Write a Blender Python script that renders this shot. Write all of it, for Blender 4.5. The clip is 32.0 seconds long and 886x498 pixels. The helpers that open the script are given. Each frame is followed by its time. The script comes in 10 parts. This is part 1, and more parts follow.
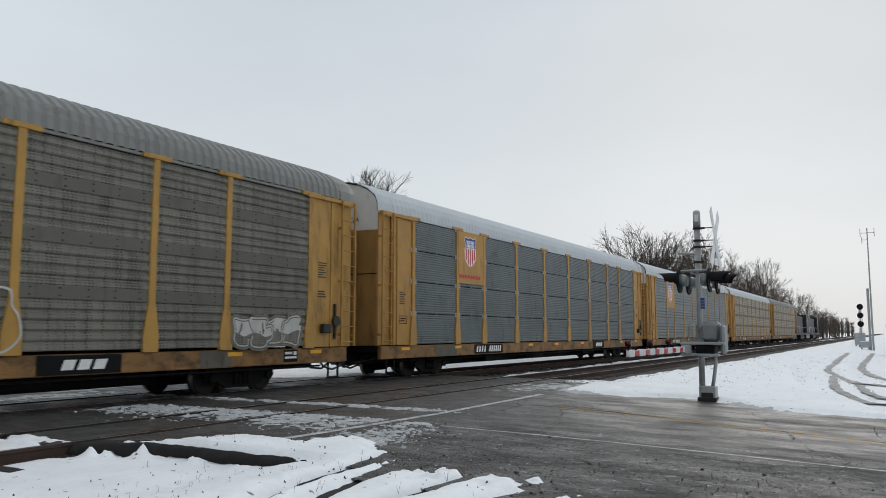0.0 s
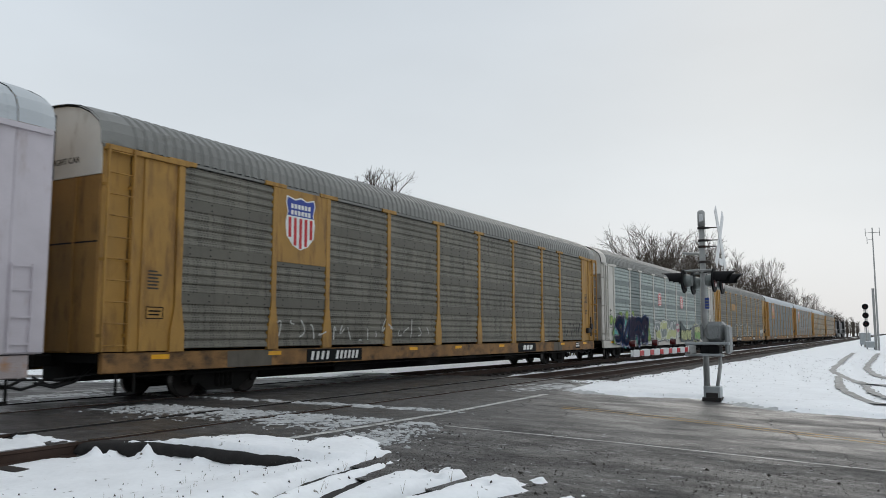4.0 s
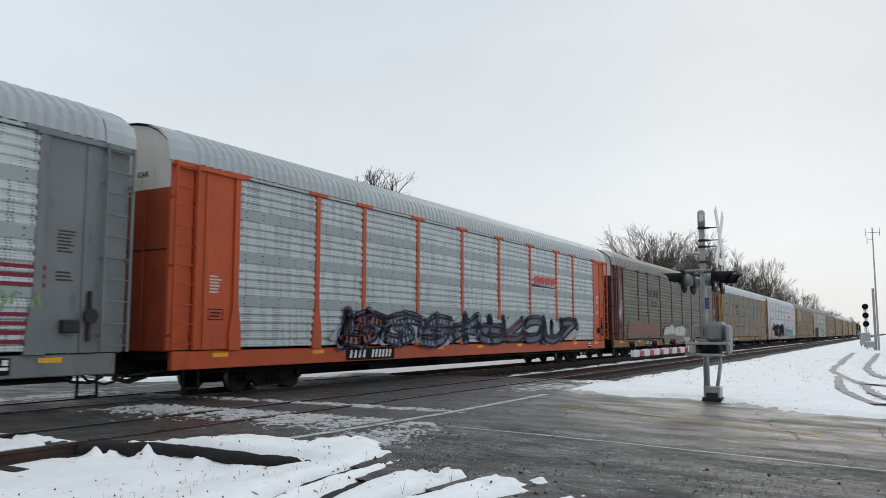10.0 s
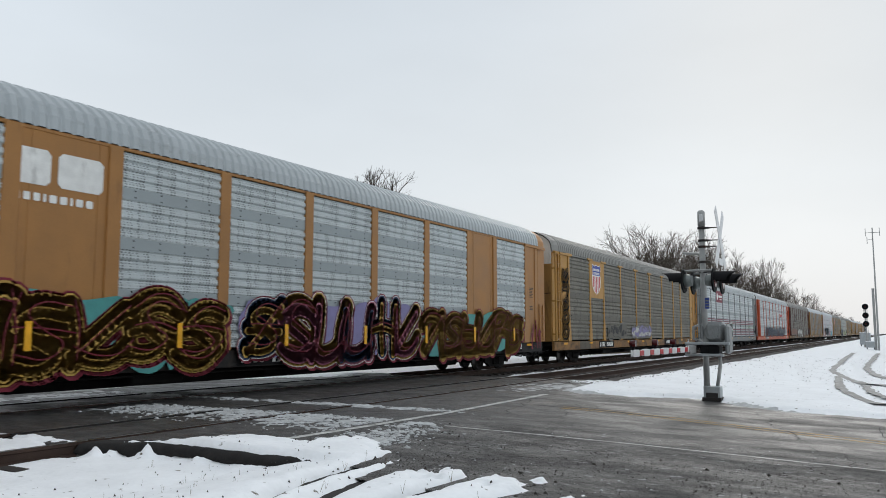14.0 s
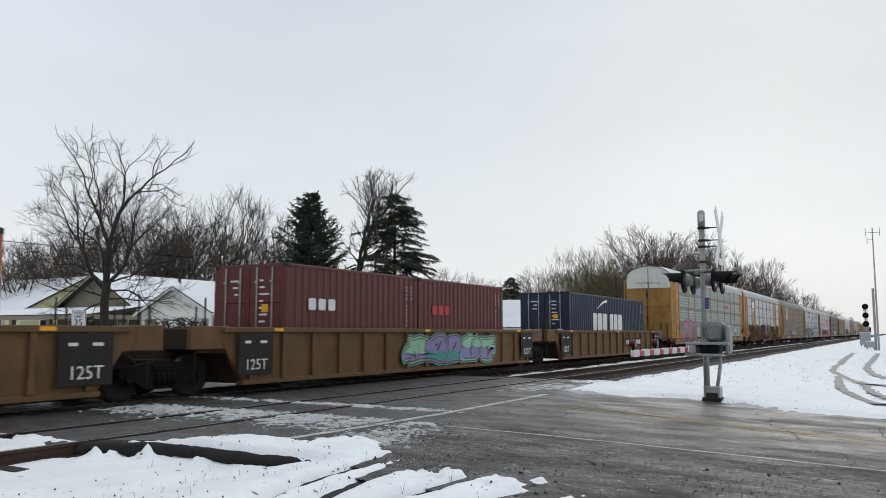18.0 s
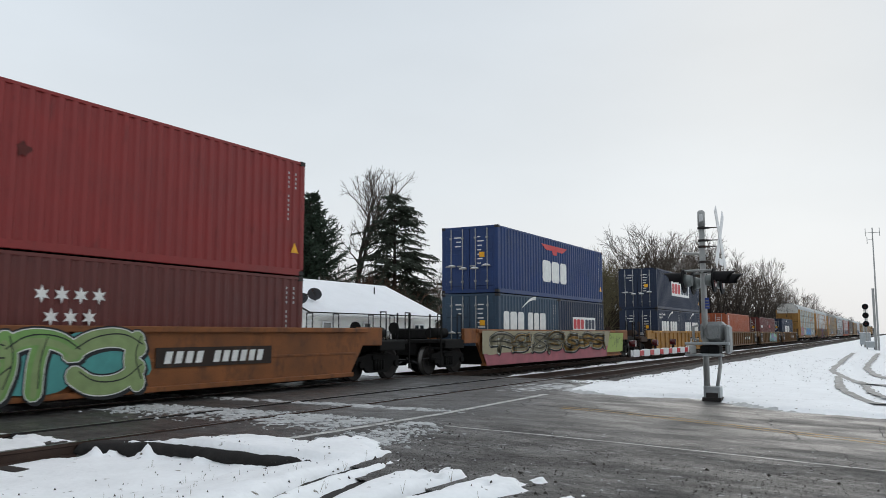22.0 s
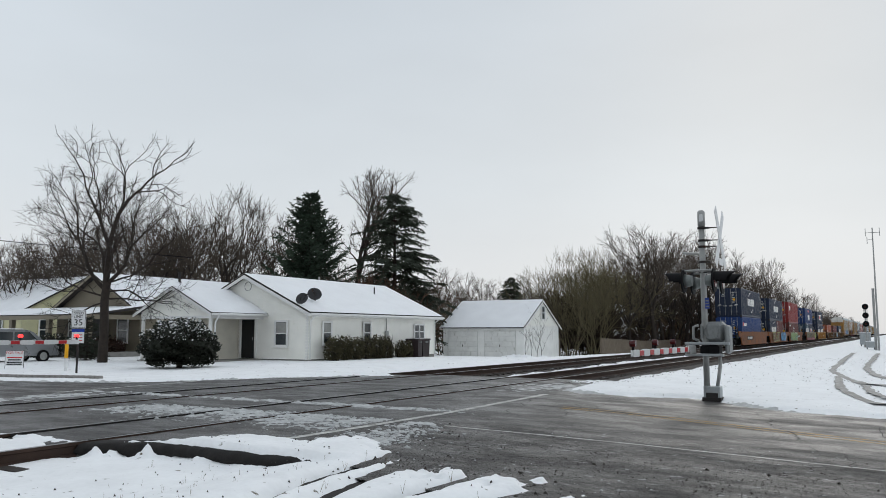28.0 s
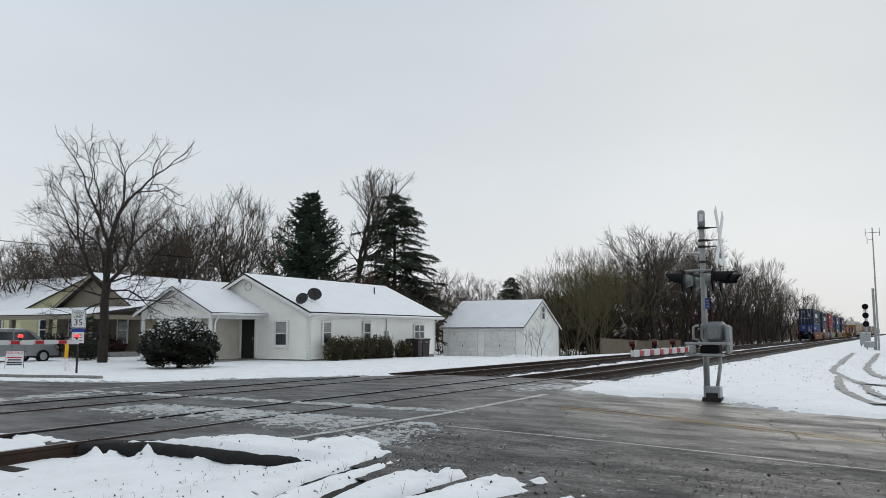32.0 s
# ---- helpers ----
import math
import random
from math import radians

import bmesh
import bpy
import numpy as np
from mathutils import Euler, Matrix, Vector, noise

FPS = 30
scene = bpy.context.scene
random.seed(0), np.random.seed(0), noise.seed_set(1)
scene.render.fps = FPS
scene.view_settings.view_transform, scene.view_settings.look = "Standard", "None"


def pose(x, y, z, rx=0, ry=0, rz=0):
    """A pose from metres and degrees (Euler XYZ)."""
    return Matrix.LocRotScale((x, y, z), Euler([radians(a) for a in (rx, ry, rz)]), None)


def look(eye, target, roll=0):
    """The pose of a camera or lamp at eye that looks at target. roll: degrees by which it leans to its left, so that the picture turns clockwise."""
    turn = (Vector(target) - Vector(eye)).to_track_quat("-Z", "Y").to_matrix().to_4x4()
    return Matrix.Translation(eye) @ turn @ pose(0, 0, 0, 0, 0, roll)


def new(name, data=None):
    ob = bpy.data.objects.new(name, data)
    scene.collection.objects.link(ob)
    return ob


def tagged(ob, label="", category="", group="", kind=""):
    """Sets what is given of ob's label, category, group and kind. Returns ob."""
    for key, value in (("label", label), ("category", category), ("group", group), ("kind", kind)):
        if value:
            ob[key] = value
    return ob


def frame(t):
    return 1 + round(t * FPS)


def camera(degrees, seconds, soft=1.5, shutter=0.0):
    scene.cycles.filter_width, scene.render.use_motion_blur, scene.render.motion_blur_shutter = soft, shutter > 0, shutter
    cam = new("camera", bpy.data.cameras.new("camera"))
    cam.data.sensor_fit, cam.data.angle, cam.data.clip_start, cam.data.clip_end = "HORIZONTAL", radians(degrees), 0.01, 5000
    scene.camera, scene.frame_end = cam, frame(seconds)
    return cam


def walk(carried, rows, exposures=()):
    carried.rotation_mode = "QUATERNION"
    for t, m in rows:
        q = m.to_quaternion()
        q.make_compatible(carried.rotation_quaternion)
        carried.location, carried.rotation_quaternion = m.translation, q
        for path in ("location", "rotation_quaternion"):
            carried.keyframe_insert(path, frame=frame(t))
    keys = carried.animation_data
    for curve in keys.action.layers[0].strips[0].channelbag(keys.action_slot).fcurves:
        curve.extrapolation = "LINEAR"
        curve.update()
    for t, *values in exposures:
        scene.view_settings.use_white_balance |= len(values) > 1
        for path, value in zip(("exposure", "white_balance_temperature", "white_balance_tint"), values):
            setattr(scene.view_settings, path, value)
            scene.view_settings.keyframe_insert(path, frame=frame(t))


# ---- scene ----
# ---- camera ----
cam = camera(58.84, 32.0, soft=0.9, shutter=0.08)
EYE_Z, TURN, TILT = 1.351, -60.15, 96.095


def cam_pose(extra):
    return pose(0, 0, EYE_Z, TILT, 0.0, TURN - extra)


walk(cam, [(0.0, cam_pose(0.30)), (0.5, cam_pose(0.36)), (1.0, cam_pose(0.09)), (1.5, cam_pose(0.12)),
           (2.0, cam_pose(0.0)), (3.0, cam_pose(0.0)), (32.0, cam_pose(0.0))],
     exposures=[(0.0, 0.0), (3.0, 0.03), (5.5, 0.05), (7.0, 0.13), (14.0, 0.13), (22.0, 0.13), (24.5, 0.06), (25.5, 0.0), (28.0, 0.0), (32.0, 0.0)])

# ---- overcast sky and a weak, wide sun ----
world = bpy.data.worlds.new("winter_sky")
scene.world = world
world.use_nodes = True
wn, wl = world.node_tree.nodes, world.node_tree.links
wn.clear()
SUN_EL, SUN_AZ = 24.0, 84.0     # azimuth from +y towards +x
sky = wn.new("ShaderNodeTexSky")
sky.sky_type, sky.sun_disc = "NISHITA", False
sky.sun_elevation, sky.sun_rotation = radians(SUN_EL), radians(SUN_AZ)
sky.air_density, sky.dust_density = 1.0, 4.0
coord = wn.new("ShaderNodeTexCoord")
split = wn.new("ShaderNodeSeparateXYZ")
ramp = wn.new("ShaderNodeValToRGB")
ramp.color_ramp.elements[0].position, ramp.color_ramp.elements[0].color = 0.0, (0.73, 0.73, 0.73, 1)
ramp.color_ramp.elements[1].position, ramp.color_ramp.elements[1].color = 1.0, (0.72, 0.77, 0.83, 1)
for at, c in ((0.06, (0.71, 0.735, 0.755, 1)), (0.18, (0.67, 0.72, 0.76, 1)), (0.42, (0.59, 0.65, 0.71, 1)), (0.6, (0.60, 0.66, 0.72, 1))):
    ramp.color_ramp.elements.new(at).color = c
cloud = wn.new("ShaderNodeTexNoise")
cloud.inputs["Scale"].default_value, cloud.inputs["Detail"].default_value = 2.2, 5.0
cmap = wn.new("ShaderNodeMapping")
cmap.inputs["Scale"].default_value = (1, 1, 2.6)
crange = wn.new("ShaderNodeMapRange")
crange.inputs["From Min"].default_value, crange.inputs["From Max"].default_value = 0.3, 0.7
crange.inputs["To Min"].default_value, crange.inputs["To Max"].default_value = 0.96, 1.04
mul = wn.new("ShaderNodeMix")
mul.data_type, mul.blend_type = "RGBA", "MULTIPLY"
mul.inputs["Factor"].default_value = 1.0
low = wn.new("ShaderNodeBackground")
high = wn.new("ShaderNodeBackground")
both = wn.new("ShaderNodeAddShader")
out = wn.new("ShaderNodeOutputWorld")
wl.new(coord.outputs["Generated"], split.inputs[0])
wl.new(split.outputs["Z"], ramp.inputs[0])
wl.new(coord.outputs["Generated"], cmap.inputs[0])
wl.new(cmap.outputs[0], cloud.inputs["Vector"])
wl.new(cloud.outputs["Fac"], crange.inputs["Value"])
wl.new(ramp.outputs[0], mul.inputs["A"])
wl.new(crange.outputs[0], mul.inputs["B"])
# the cloud is brighter on the sun's side and duller away from it
side = wn.new("ShaderNodeMapRange")
side.inputs["From Min"].default_value, side.inputs["From Max"].default_value = -1.0, 0.45
side.inputs["To Min"].default_value, side.inputs["To Max"].default_value = 0.74, 1.0
wl.new(split.outputs["X"], side.inputs["Value"])
tone = wn.new("ShaderNodeVectorMath")
tone.operation = "SCALE"
# and a little duller again towards the east, above the line
east = wn.new("ShaderNodeMapRange")
east.inputs["From Min"].default_value, east.inputs["From Max"].default_value = 0.5, 1.0
east.inputs["To Min"].default_value, east.inputs["To Max"].default_value = 1.07, 0.91
wl.new(split.outputs["X"], east.inputs["Value"])
upper = wn.new("ShaderNodeMapRange")
upper.inputs["From Min"].default_value, upper.inputs["From Max"].default_value = 0.10, 0.34
wl.new(split.outputs["Z"], upper.inputs["Value"])
blend = wn.new("ShaderNodeMix")
blend.inputs["A"].default_value = 1.02
wl.new(upper.outputs[0], blend.inputs["Factor"])
wl.new(east.outputs[0], blend.inputs["B"])
shade = wn.new("ShaderNodeMath")
shade.operation = "MULTIPLY"
wl.new(side.outputs[0], shade.inputs[0])
wl.new(blend.outputs[0], shade.inputs[1])
wl.new(mul.outputs["Result"], tone.inputs[0])
wl.new(shade.outputs[0], tone.inputs["Scale"])
wl.new(tone.outputs[0], high.inputs["Color"])
high.inputs["Strength"].default_value = 1.0
wl.new(sky.outputs[0], low.inputs["Color"])
low.inputs["Strength"].default_value = 0.002
wl.new(low.outputs[0], both.inputs[0])
wl.new(high.outputs[0], both.inputs[1])
wl.new(both.outputs[0], out.inputs["Surface"])

sun_data = bpy.data.lights.new("sun", "SUN")
sun_data.energy, sun_data.angle, sun_data.color = 0.35, radians(25), (1.0, 0.95, 0.88)
sun = new("sun", sun_data)
_e, _a = radians(SUN_EL), radians(SUN_AZ)
sun.matrix_world = look((0, 0, 60), (-math.sin(_a) * math.cos(_e) * 10, -math.cos(_a) * math.cos(_e) * 10, 60 - math.sin(_e) * 10))


# ---- materials ----
def lin(r, g, b):
    """sRGB 0..255 to linear."""
    return tuple((c / 255 / 12.92 if c <= 10 else ((c / 255 + 0.055) / 1.055) ** 2.4) for c in (r, g, b))


MATS = {}


def surf(name, col, rough=0.6, metal=0.0, var=0.18, scale=2.0, dirt=None, amount=0.0, stretch=(1, 1, 0.3), bump=0.15, fine=60.0, spec=0.4, holes=0.0):
    """A painted, metal or mineral surface: base colour, two scales of variation, streaks of dirt and a fine relief."""
    if name in MATS:
        return MATS[name]
    m = bpy.data.materials.new(name)
    MATS[name] = m
    m.use_nodes = True
    n, l = m.node_tree.nodes, m.node_tree.links
    bs = n["Principled BSDF"]
    tc = n.new("ShaderNodeTexCoord")
    oi = n.new("ShaderNodeObjectInfo")
    off = n.new("ShaderNodeVectorMath")
    off.operation = "SCALE"
    off.inputs[0].default_value = (31.0, 17.0, 23.0)
    l.new(oi.outputs["Random"], off.inputs["Scale"])
    add = n.new("ShaderNodeVectorMath")
    l.new(tc.outputs["Object"], add.inputs[0])
    l.new(off.outputs[0], add.inputs[1])
    big = n.new("ShaderNodeTexNoise")
    big.inputs["Scale"].default_value, big.inputs["Detail"].default_value = scale, 6.0
    l.new(add.outputs[0], big.inputs["Vector"])
    small = n.new("ShaderNodeTexNoise")
    small.inputs["Scale"].default_value, small.inputs["Detail"].default_value = fine, 3.0
    l.new(add.outputs[0], small.inputs["Vector"])
    r1 = n.new("ShaderNodeMapRange")
    r1.inputs["From Min"].default_value, r1.inputs["From Max"].default_value = 0.3, 0.7
    r1.inputs["To Min"].default_value, r1.inputs["To Max"].default_value = 1 - var, 1 + var
    l.new(big.outputs["Fac"], r1.inputs["Value"])
    r2 = n.new("ShaderNodeMapRange")
    r2.inputs["From Min"].default_value, r2.inputs["From Max"].default_value = 0.3, 0.7
    r2.inputs["To Min"].default_value, r2.inputs["To Max"].default_value = 1 - var * 0.5, 1 + var * 0.5
    l.new(small.outputs["Fac"], r2.inputs["Value"])
    mm = n.new("ShaderNodeMath")
    mm.operation = "MULTIPLY"
    l.new(r1.outputs[0], mm.inputs[0])
    l.new(r2.outputs[0], mm.inputs[1])
    sc = n.new("ShaderNodeVectorMath")
    sc.operation = "SCALE"
    sc.inputs[0].default_value = col[:3]
    l.new(mm.outputs[0], sc.inputs["Scale"])
    colour = sc.outputs[0]
    if dirt:
        mp = n.new("ShaderNodeMapping")
        mp.inputs["Scale"].default_value = stretch
        l.new(add.outputs[0], mp.inputs[0])
        dn = n.new("ShaderNodeTexNoise")
        dn.inputs["Scale"].default_value, dn.inputs["Detail"].default_value, dn.inputs["Roughness"].default_value = 3.5, 8.0, 0.65
        l.new(mp.outputs[0], dn.inputs["Vector"])
        dr = n.new("ShaderNodeMapRange")
        dr.inputs["From Min"].default_value, dr.inputs["From Max"].default_value = 0.62 - amount * 0.4, 0.78 - amount * 0.3
        dr.inputs["To Max"].default_value = min(0.95, 0.45 + amount)
        l.new(dn.outputs["Fac"], dr.inputs["Value"])
        mx = n.new("ShaderNodeMix")
        mx.data_type = "RGBA"
        l.new(dr.outputs[0], mx.inputs["Factor"])
        l.new(colour, mx.inputs["A"])
        mx.inputs["B"].default_value = (*dirt[:3], 1)
        colour = mx.outputs["Result"]
    if holes:
        hv = n.new("ShaderNodeMapping")
        hv.inputs["Scale"].default_value = (holes * 0.5, 0, holes * 0.8)
        l.new(tc.outputs["Object"], hv.inputs[0])
        vo = n.new("ShaderNodeTexVoronoi")
        vo.inputs["Scale"].default_value, vo.inputs["Randomness"].default_value = 1.0, 0.0
        l.new(hv.outputs[0], vo.inputs["Vector"])
        cm = n.new("ShaderNodeMapping")
        cm.inputs["Scale"].default_value = (4.0, 0, 0.45)
        l.new(add.outputs[0], cm.inputs[0])
        cn = n.new("ShaderNodeTexNoise")
        cn.inputs["Scale"].default_value, cn.inputs["Detail"].default_value = 1.6, 2.0
        l.new(cm.outputs[0], cn.inputs["Vector"])
        cr = n.new("ShaderNodeMapRange")
        cr.inputs["From Min"].default_value, cr.inputs["From Max"].default_value = 0.42, 0.60
        cr.inputs["To Min"].default_value, cr.inputs["To Max"].default_value = 0.0, 0.30
        l.new(cn.outputs["Fac"], cr.inputs["Value"])
        df = n.new("ShaderNodeMath")
        df.operation = "SUBTRACT"
        l.new(vo.outputs["Distance"], df.inputs[0])
        l.new(cr.outputs[0], df.inputs[1])
        hr = n.new("ShaderNodeMapRange")
        hr.inputs["From Min"].default_value, hr.inputs["From Max"].default_value = 0.0, 0.10
        hr.inputs["To Min"].default_value, hr.inputs["To Max"].default_value = 0.34, 1.0
        l.new(df.outputs[0], hr.inputs["Value"])
        hm = n.new("ShaderNodeVectorMath")
        hm.operation = "SCALE"
        l.new(colour, hm.inputs[0])
        l.new(hr.outputs[0], hm.inputs["Scale"])
        colour = hm.outputs[0]
    l.new(colour, bs.inputs["Base Color"])
    bs.inputs["Metallic"].default_value = metal
    bs.inputs["Specular IOR Level"].default_value = spec
    rr = n.new("ShaderNodeMapRange")
    rr.inputs["To Min"].default_value, rr.inputs["To Max"].default_value = max(0.05, rough - 0.15), min(1.0, rough + 0.15)
    l.new(big.outputs["Fac"], rr.inputs["Value"])
    l.new(rr.outputs[0], bs.inputs["Roughness"])
    if bump:
        bp = n.new("ShaderNodeBump")
        bp.inputs["Strength"].default_value, bp.inputs["Distance"].default_value = bump, 0.01
        l.new(small.outputs["Fac"], bp.inputs["Height"])
        l.new(bp.outputs[0], bs.inputs["Normal"])
    return m


def glow(name, col, strength):
    m = surf(name, col, 0.3)
    m.node_tree.nodes["Principled BSDF"].inputs["Emission Color"].default_value = (*col, 1)
    m.node_tree.nodes["Principled BSDF"].inputs["Emission Strength"].default_value = strength
    return m


DARK = lin(40, 34, 30)
GRIME = lin(74, 66, 56)
RUST = lin(104, 62, 38)
M_STEEL = surf("dark_steel", lin(46, 43, 42), 0.6, 0.2, 0.3, 3, RUST, 0.15)
M_RAILTOP = surf("polished_rail", lin(150, 150, 152), 0.3, 0.9, 0.1)
M_RAIL = surf("rusty_rail", lin(62, 46, 38), 0.8, 0.1, 0.25, 4)
M_TIE = surf("creosoted_tie", lin(52, 46, 42), 0.9, 0, 0.35, 6, lin(190, 195, 200), 0.12, (1, 1, 1))
M_BALLAST = surf("ballast_stone", lin(66, 62, 60), 0.95, 0, 0.4, 8)
M_GALV = surf("galvanised_pole", lin(158, 159, 157), 0.5, 0.15, 0.12, 5, GRIME, 0.08)
M_ALU = surf("aluminium_case", lin(165, 170, 172), 0.45, 0.4, 0.1, 3, GRIME, 0.1)
M_BLACK = surf("black_paint", lin(16, 16, 18), 0.75, 0, 0.2, spec=0.2)
M_WHITE = surf("white_paint", lin(225, 226, 226), 0.6, 0, 0.06, 3, lin(150, 148, 140), 0.03)
M_RED = surf("red_sheeting", lin(190, 32, 40), 0.45, 0, 0.08)
M_REDLAMP = glow("red_lamp_lit", (1.0, 0.03, 0.03), 3.0)
M_YELLOW = surf("yellow_reflector", lin(238, 172, 24), 0.45, 0, 0.12, 4, DARK, 0.05)
M_CONC = surf("concrete", lin(140, 138, 134), 0.9, 0, 0.15, 3, DARK, 0.05)


# ---- mesh building ----
class MB:
    def __init__(self):
        self.v, self.f, self.m, self.s = [], [], [], []

    def add(self, verts, faces, mi=0, smooth=False):
        o = len(self.v)
        self.v += [tuple(p) for p in verts]
        for fa in faces:
            self.f.append(tuple(i + o for i in fa))
            self.m.append(mi)
            self.s.append(smooth)
        return self

    def box(self, x0, y0, z0, x1, y1, z1, mi=0, bev=0.0):
        x0, x1, y0, y1, z0, z1 = min(x0, x1), max(x0, x1), min(y0, y1), max(y0, y1), min(z0, z1), max(z0, z1)
        if bev <= 0:
            v = [(x, y, z) for x in (x0, x1) for y in (y0, y1) for z in (z0, z1)]
            return self.add(v, [(0, 1, 3, 2), (4, 6, 7, 5), (0, 4, 5, 1), (2, 3, 7, 6), (0, 2, 6, 4), (1, 5, 7, 3)], mi)
        b = min(bev, (x1 - x0) * 0.45, (y1 - y0) * 0.45, (z1 - z0) * 0.45)
        v, ix = [], {}
        lo, hi = (x0, y0, z0), (x1, y1, z1)
        for c in range(8):
            s = [(c >> 2) & 1, (c >> 1) & 1, c & 1]
            for ax in range(3):
                p = [(hi[k] - (0 if k == ax else b)) if s[k] else (lo[k] + (0 if k == ax else b)) for k in range(3)]
                ix[c, ax] = len(v)
                v.append(p)
        fs = []
        for ax in range(3):
            o1, o2 = [k for k in range(3) if k != ax]
            for side in (0, 1):
                cs = []
                for a1, a2 in ((0, 0), (1, 0), (1, 1), (0, 1)):
                    s = [0, 0, 0]
                    s[ax], s[o1], s[o2] = side, a1, a2
                    cs.append(ix[s[0] * 4 + s[1] * 2 + s[2], ax])
                fs.append(cs if (side == 1) == (ax != 1) else cs[::-1])
        for ax in range(3):
            o1, o2 = [k for k in range(3) if k != ax]
            for a1 in (0, 1):
                for a2 in (0, 1):
                    c = []
                    for e in (0, 1):
                        s = [0, 0, 0]
                        s[ax], s[o1], s[o2] = e, a1, a2
                        c.append(s[0] * 4 + s[1] * 2 + s[2])
                    fs.append([ix[c[0], o1], ix[c[1], o1], ix[c[1], o2], ix[c[0], o2]])
        for c in range(8):
            fs.append([ix[c, 0], ix[c, 1], ix[c, 2]])
        return self.add(v, fs, mi)

    def cyl(self, a, b, r, n=10, r2=None, mi=0, cap=True):
        return self.tube([a, b], [r, r if r2 is None else r2], n, mi, cap)

    def tube(self, pts, rad, n=8, mi=0, cap=True):
        pts = [Vector(p) for p in pts]
        if not isinstance(rad, (list, tuple)):
            rad = [rad] * len(pts)
        d0 = (pts[1] - pts[0]).normalized()
        u = d0.orthogonal().normalized()
        v, f = [], []
        for i, p in enumerate(pts):
            d = (pts[min(i + 1, len(pts) - 1)] - pts[max(i - 1, 0)]).normalized()
            u = (u - d * u.dot(d)).normalized()
            w = d.cross(u)
            for k in range(n):
                a = 2 * math.pi * k / n
                v.append(p + (u * math.cos(a) + w * math.sin(a)) * rad[i])
        for i in range(len(pts) - 1):
            for k in range(n):
                k2 = (k + 1) % n
                f.append((i * n + k, i * n + k2, (i + 1) * n + k2, (i + 1) * n + k))
        self.add(v, f, mi, n > 4)
        if cap:
            self.add(v[:n], [tuple(range(n))[::-1]], mi)
            self.add(v[-n:], [tuple(range(n))], mi)
        return self

    def prism(self, poly, ax, c0, c1, mi=0):
        """Extrudes a polygon along axis ax ('x','y','z') from c0 to c1; the polygon's two coordinates are the other axes in order."""
        def p3(u, w, c):
            return {"x": (c, u, w), "y": (u, c, w), "z": (u, w, c)}[ax]
        n = len(poly)
        v = [p3(u, w, c0) for u, w in poly] + [p3(u, w, c1) for u, w in poly]
        f = [tuple(range(n)), tuple(range(2 * n - 1, n - 1, -1))]
        f += [(i, n + i, n + (i + 1) % n, (i + 1) % n) for i in range(n)]
        return self.add(v, f, mi)

    def strip(self, prof, ax, c0, c1, mi=0, smooth=False):
        """An open profile swept along an axis: one sheet."""
        def p3(u, w, c):
            return {"x": (c, u, w), "y": (u, c, w), "z": (u, w, c)}[ax]
        n = len(prof)
        v = [p3(u, w, c0) for u, w in prof] + [p3(u, w, c1) for u, w in prof]
        mis = mi if isinstance(mi, list) else [mi] * (n - 1)
        for i in range(n - 1):
            self.add([v[i], v[i + 1], v[n + i + 1], v[n + i]], [(0, 1, 2, 3)], mis[i], smooth)
        return self

    def mesh(self, name, mats):
        me = bpy.data.meshes.new(name)
        me.from_pydata(self.v, [], self.f)
        for m in (mats if isinstance(mats, (list, tuple)) else [mats]):
            me.materials.append(m)
        me.polygons.foreach_set("material_index", self.m)
        me.polygons.foreach_set("use_smooth", self.s)
        me.update()
        bm = bmesh.new()
        bm.from_mesh(me)
        bmesh.ops.remove_doubles(bm, verts=bm.verts, dist=1e-5)
        bmesh.ops.recalc_face_normals(bm, faces=bm.faces)
        bm.to_mesh(me)
        bm.free()
        return me


def part(name, mb, mats, parent=None, label="", loc=None, rz=0.0):
    me = mb if isinstance(mb, bpy.types.Mesh) else mb.mesh(name, mats)
    ob = new(name, me)
    if parent:
        ob.parent = parent
    if loc or rz:
        ob.matrix_basis = pose(*(loc or (0, 0, 0)), 0, 0, rz)
    if label:
        ob["label"] = label
    return ob


def thing(name, m, label, category, group="", kind=""):
    ob = new(name)
    ob.empty_display_size = 0.3
    ob.matrix_basis = m
    return tagged(ob, label, category, group, kind)


TEXTS = {}


def letters(text, size, mat, parent, m, name="lettering", label=""):
    """Built-in font, made into a thin mesh."""
    key = (text, size, mat.name)
    if key not in TEXTS:
        cu = bpy.data.curves.new("lettering", "FONT")
        cu.body, cu.size, cu.align_x, cu.align_y, cu.extrude, cu.resolution_u = text, size, "CENTER", "CENTER", 0.002, 2
        tmp = new("lettering", cu)
        bpy.context.view_layer.update()
        me = bpy.data.meshes.new_from_object(tmp.evaluated_get(bpy.context.evaluated_depsgraph_get()))
        bpy.data.objects.remove(tmp)
        me.materials.clear()
        me.materials.append(mat)
        TEXTS[key] = me
    ob = new(name, TEXTS[key])
    ob.parent = parent
    ob.matrix_basis = m
    if label:
        ob["label"] = label
    return ob


# ---- ground, road and snow ----
def lattice(x, y, seed):
    h = np.sin(x * 127.1 + y * 311.7 + seed * 74.7) * 43758.5453
    return h - np.floor(h)


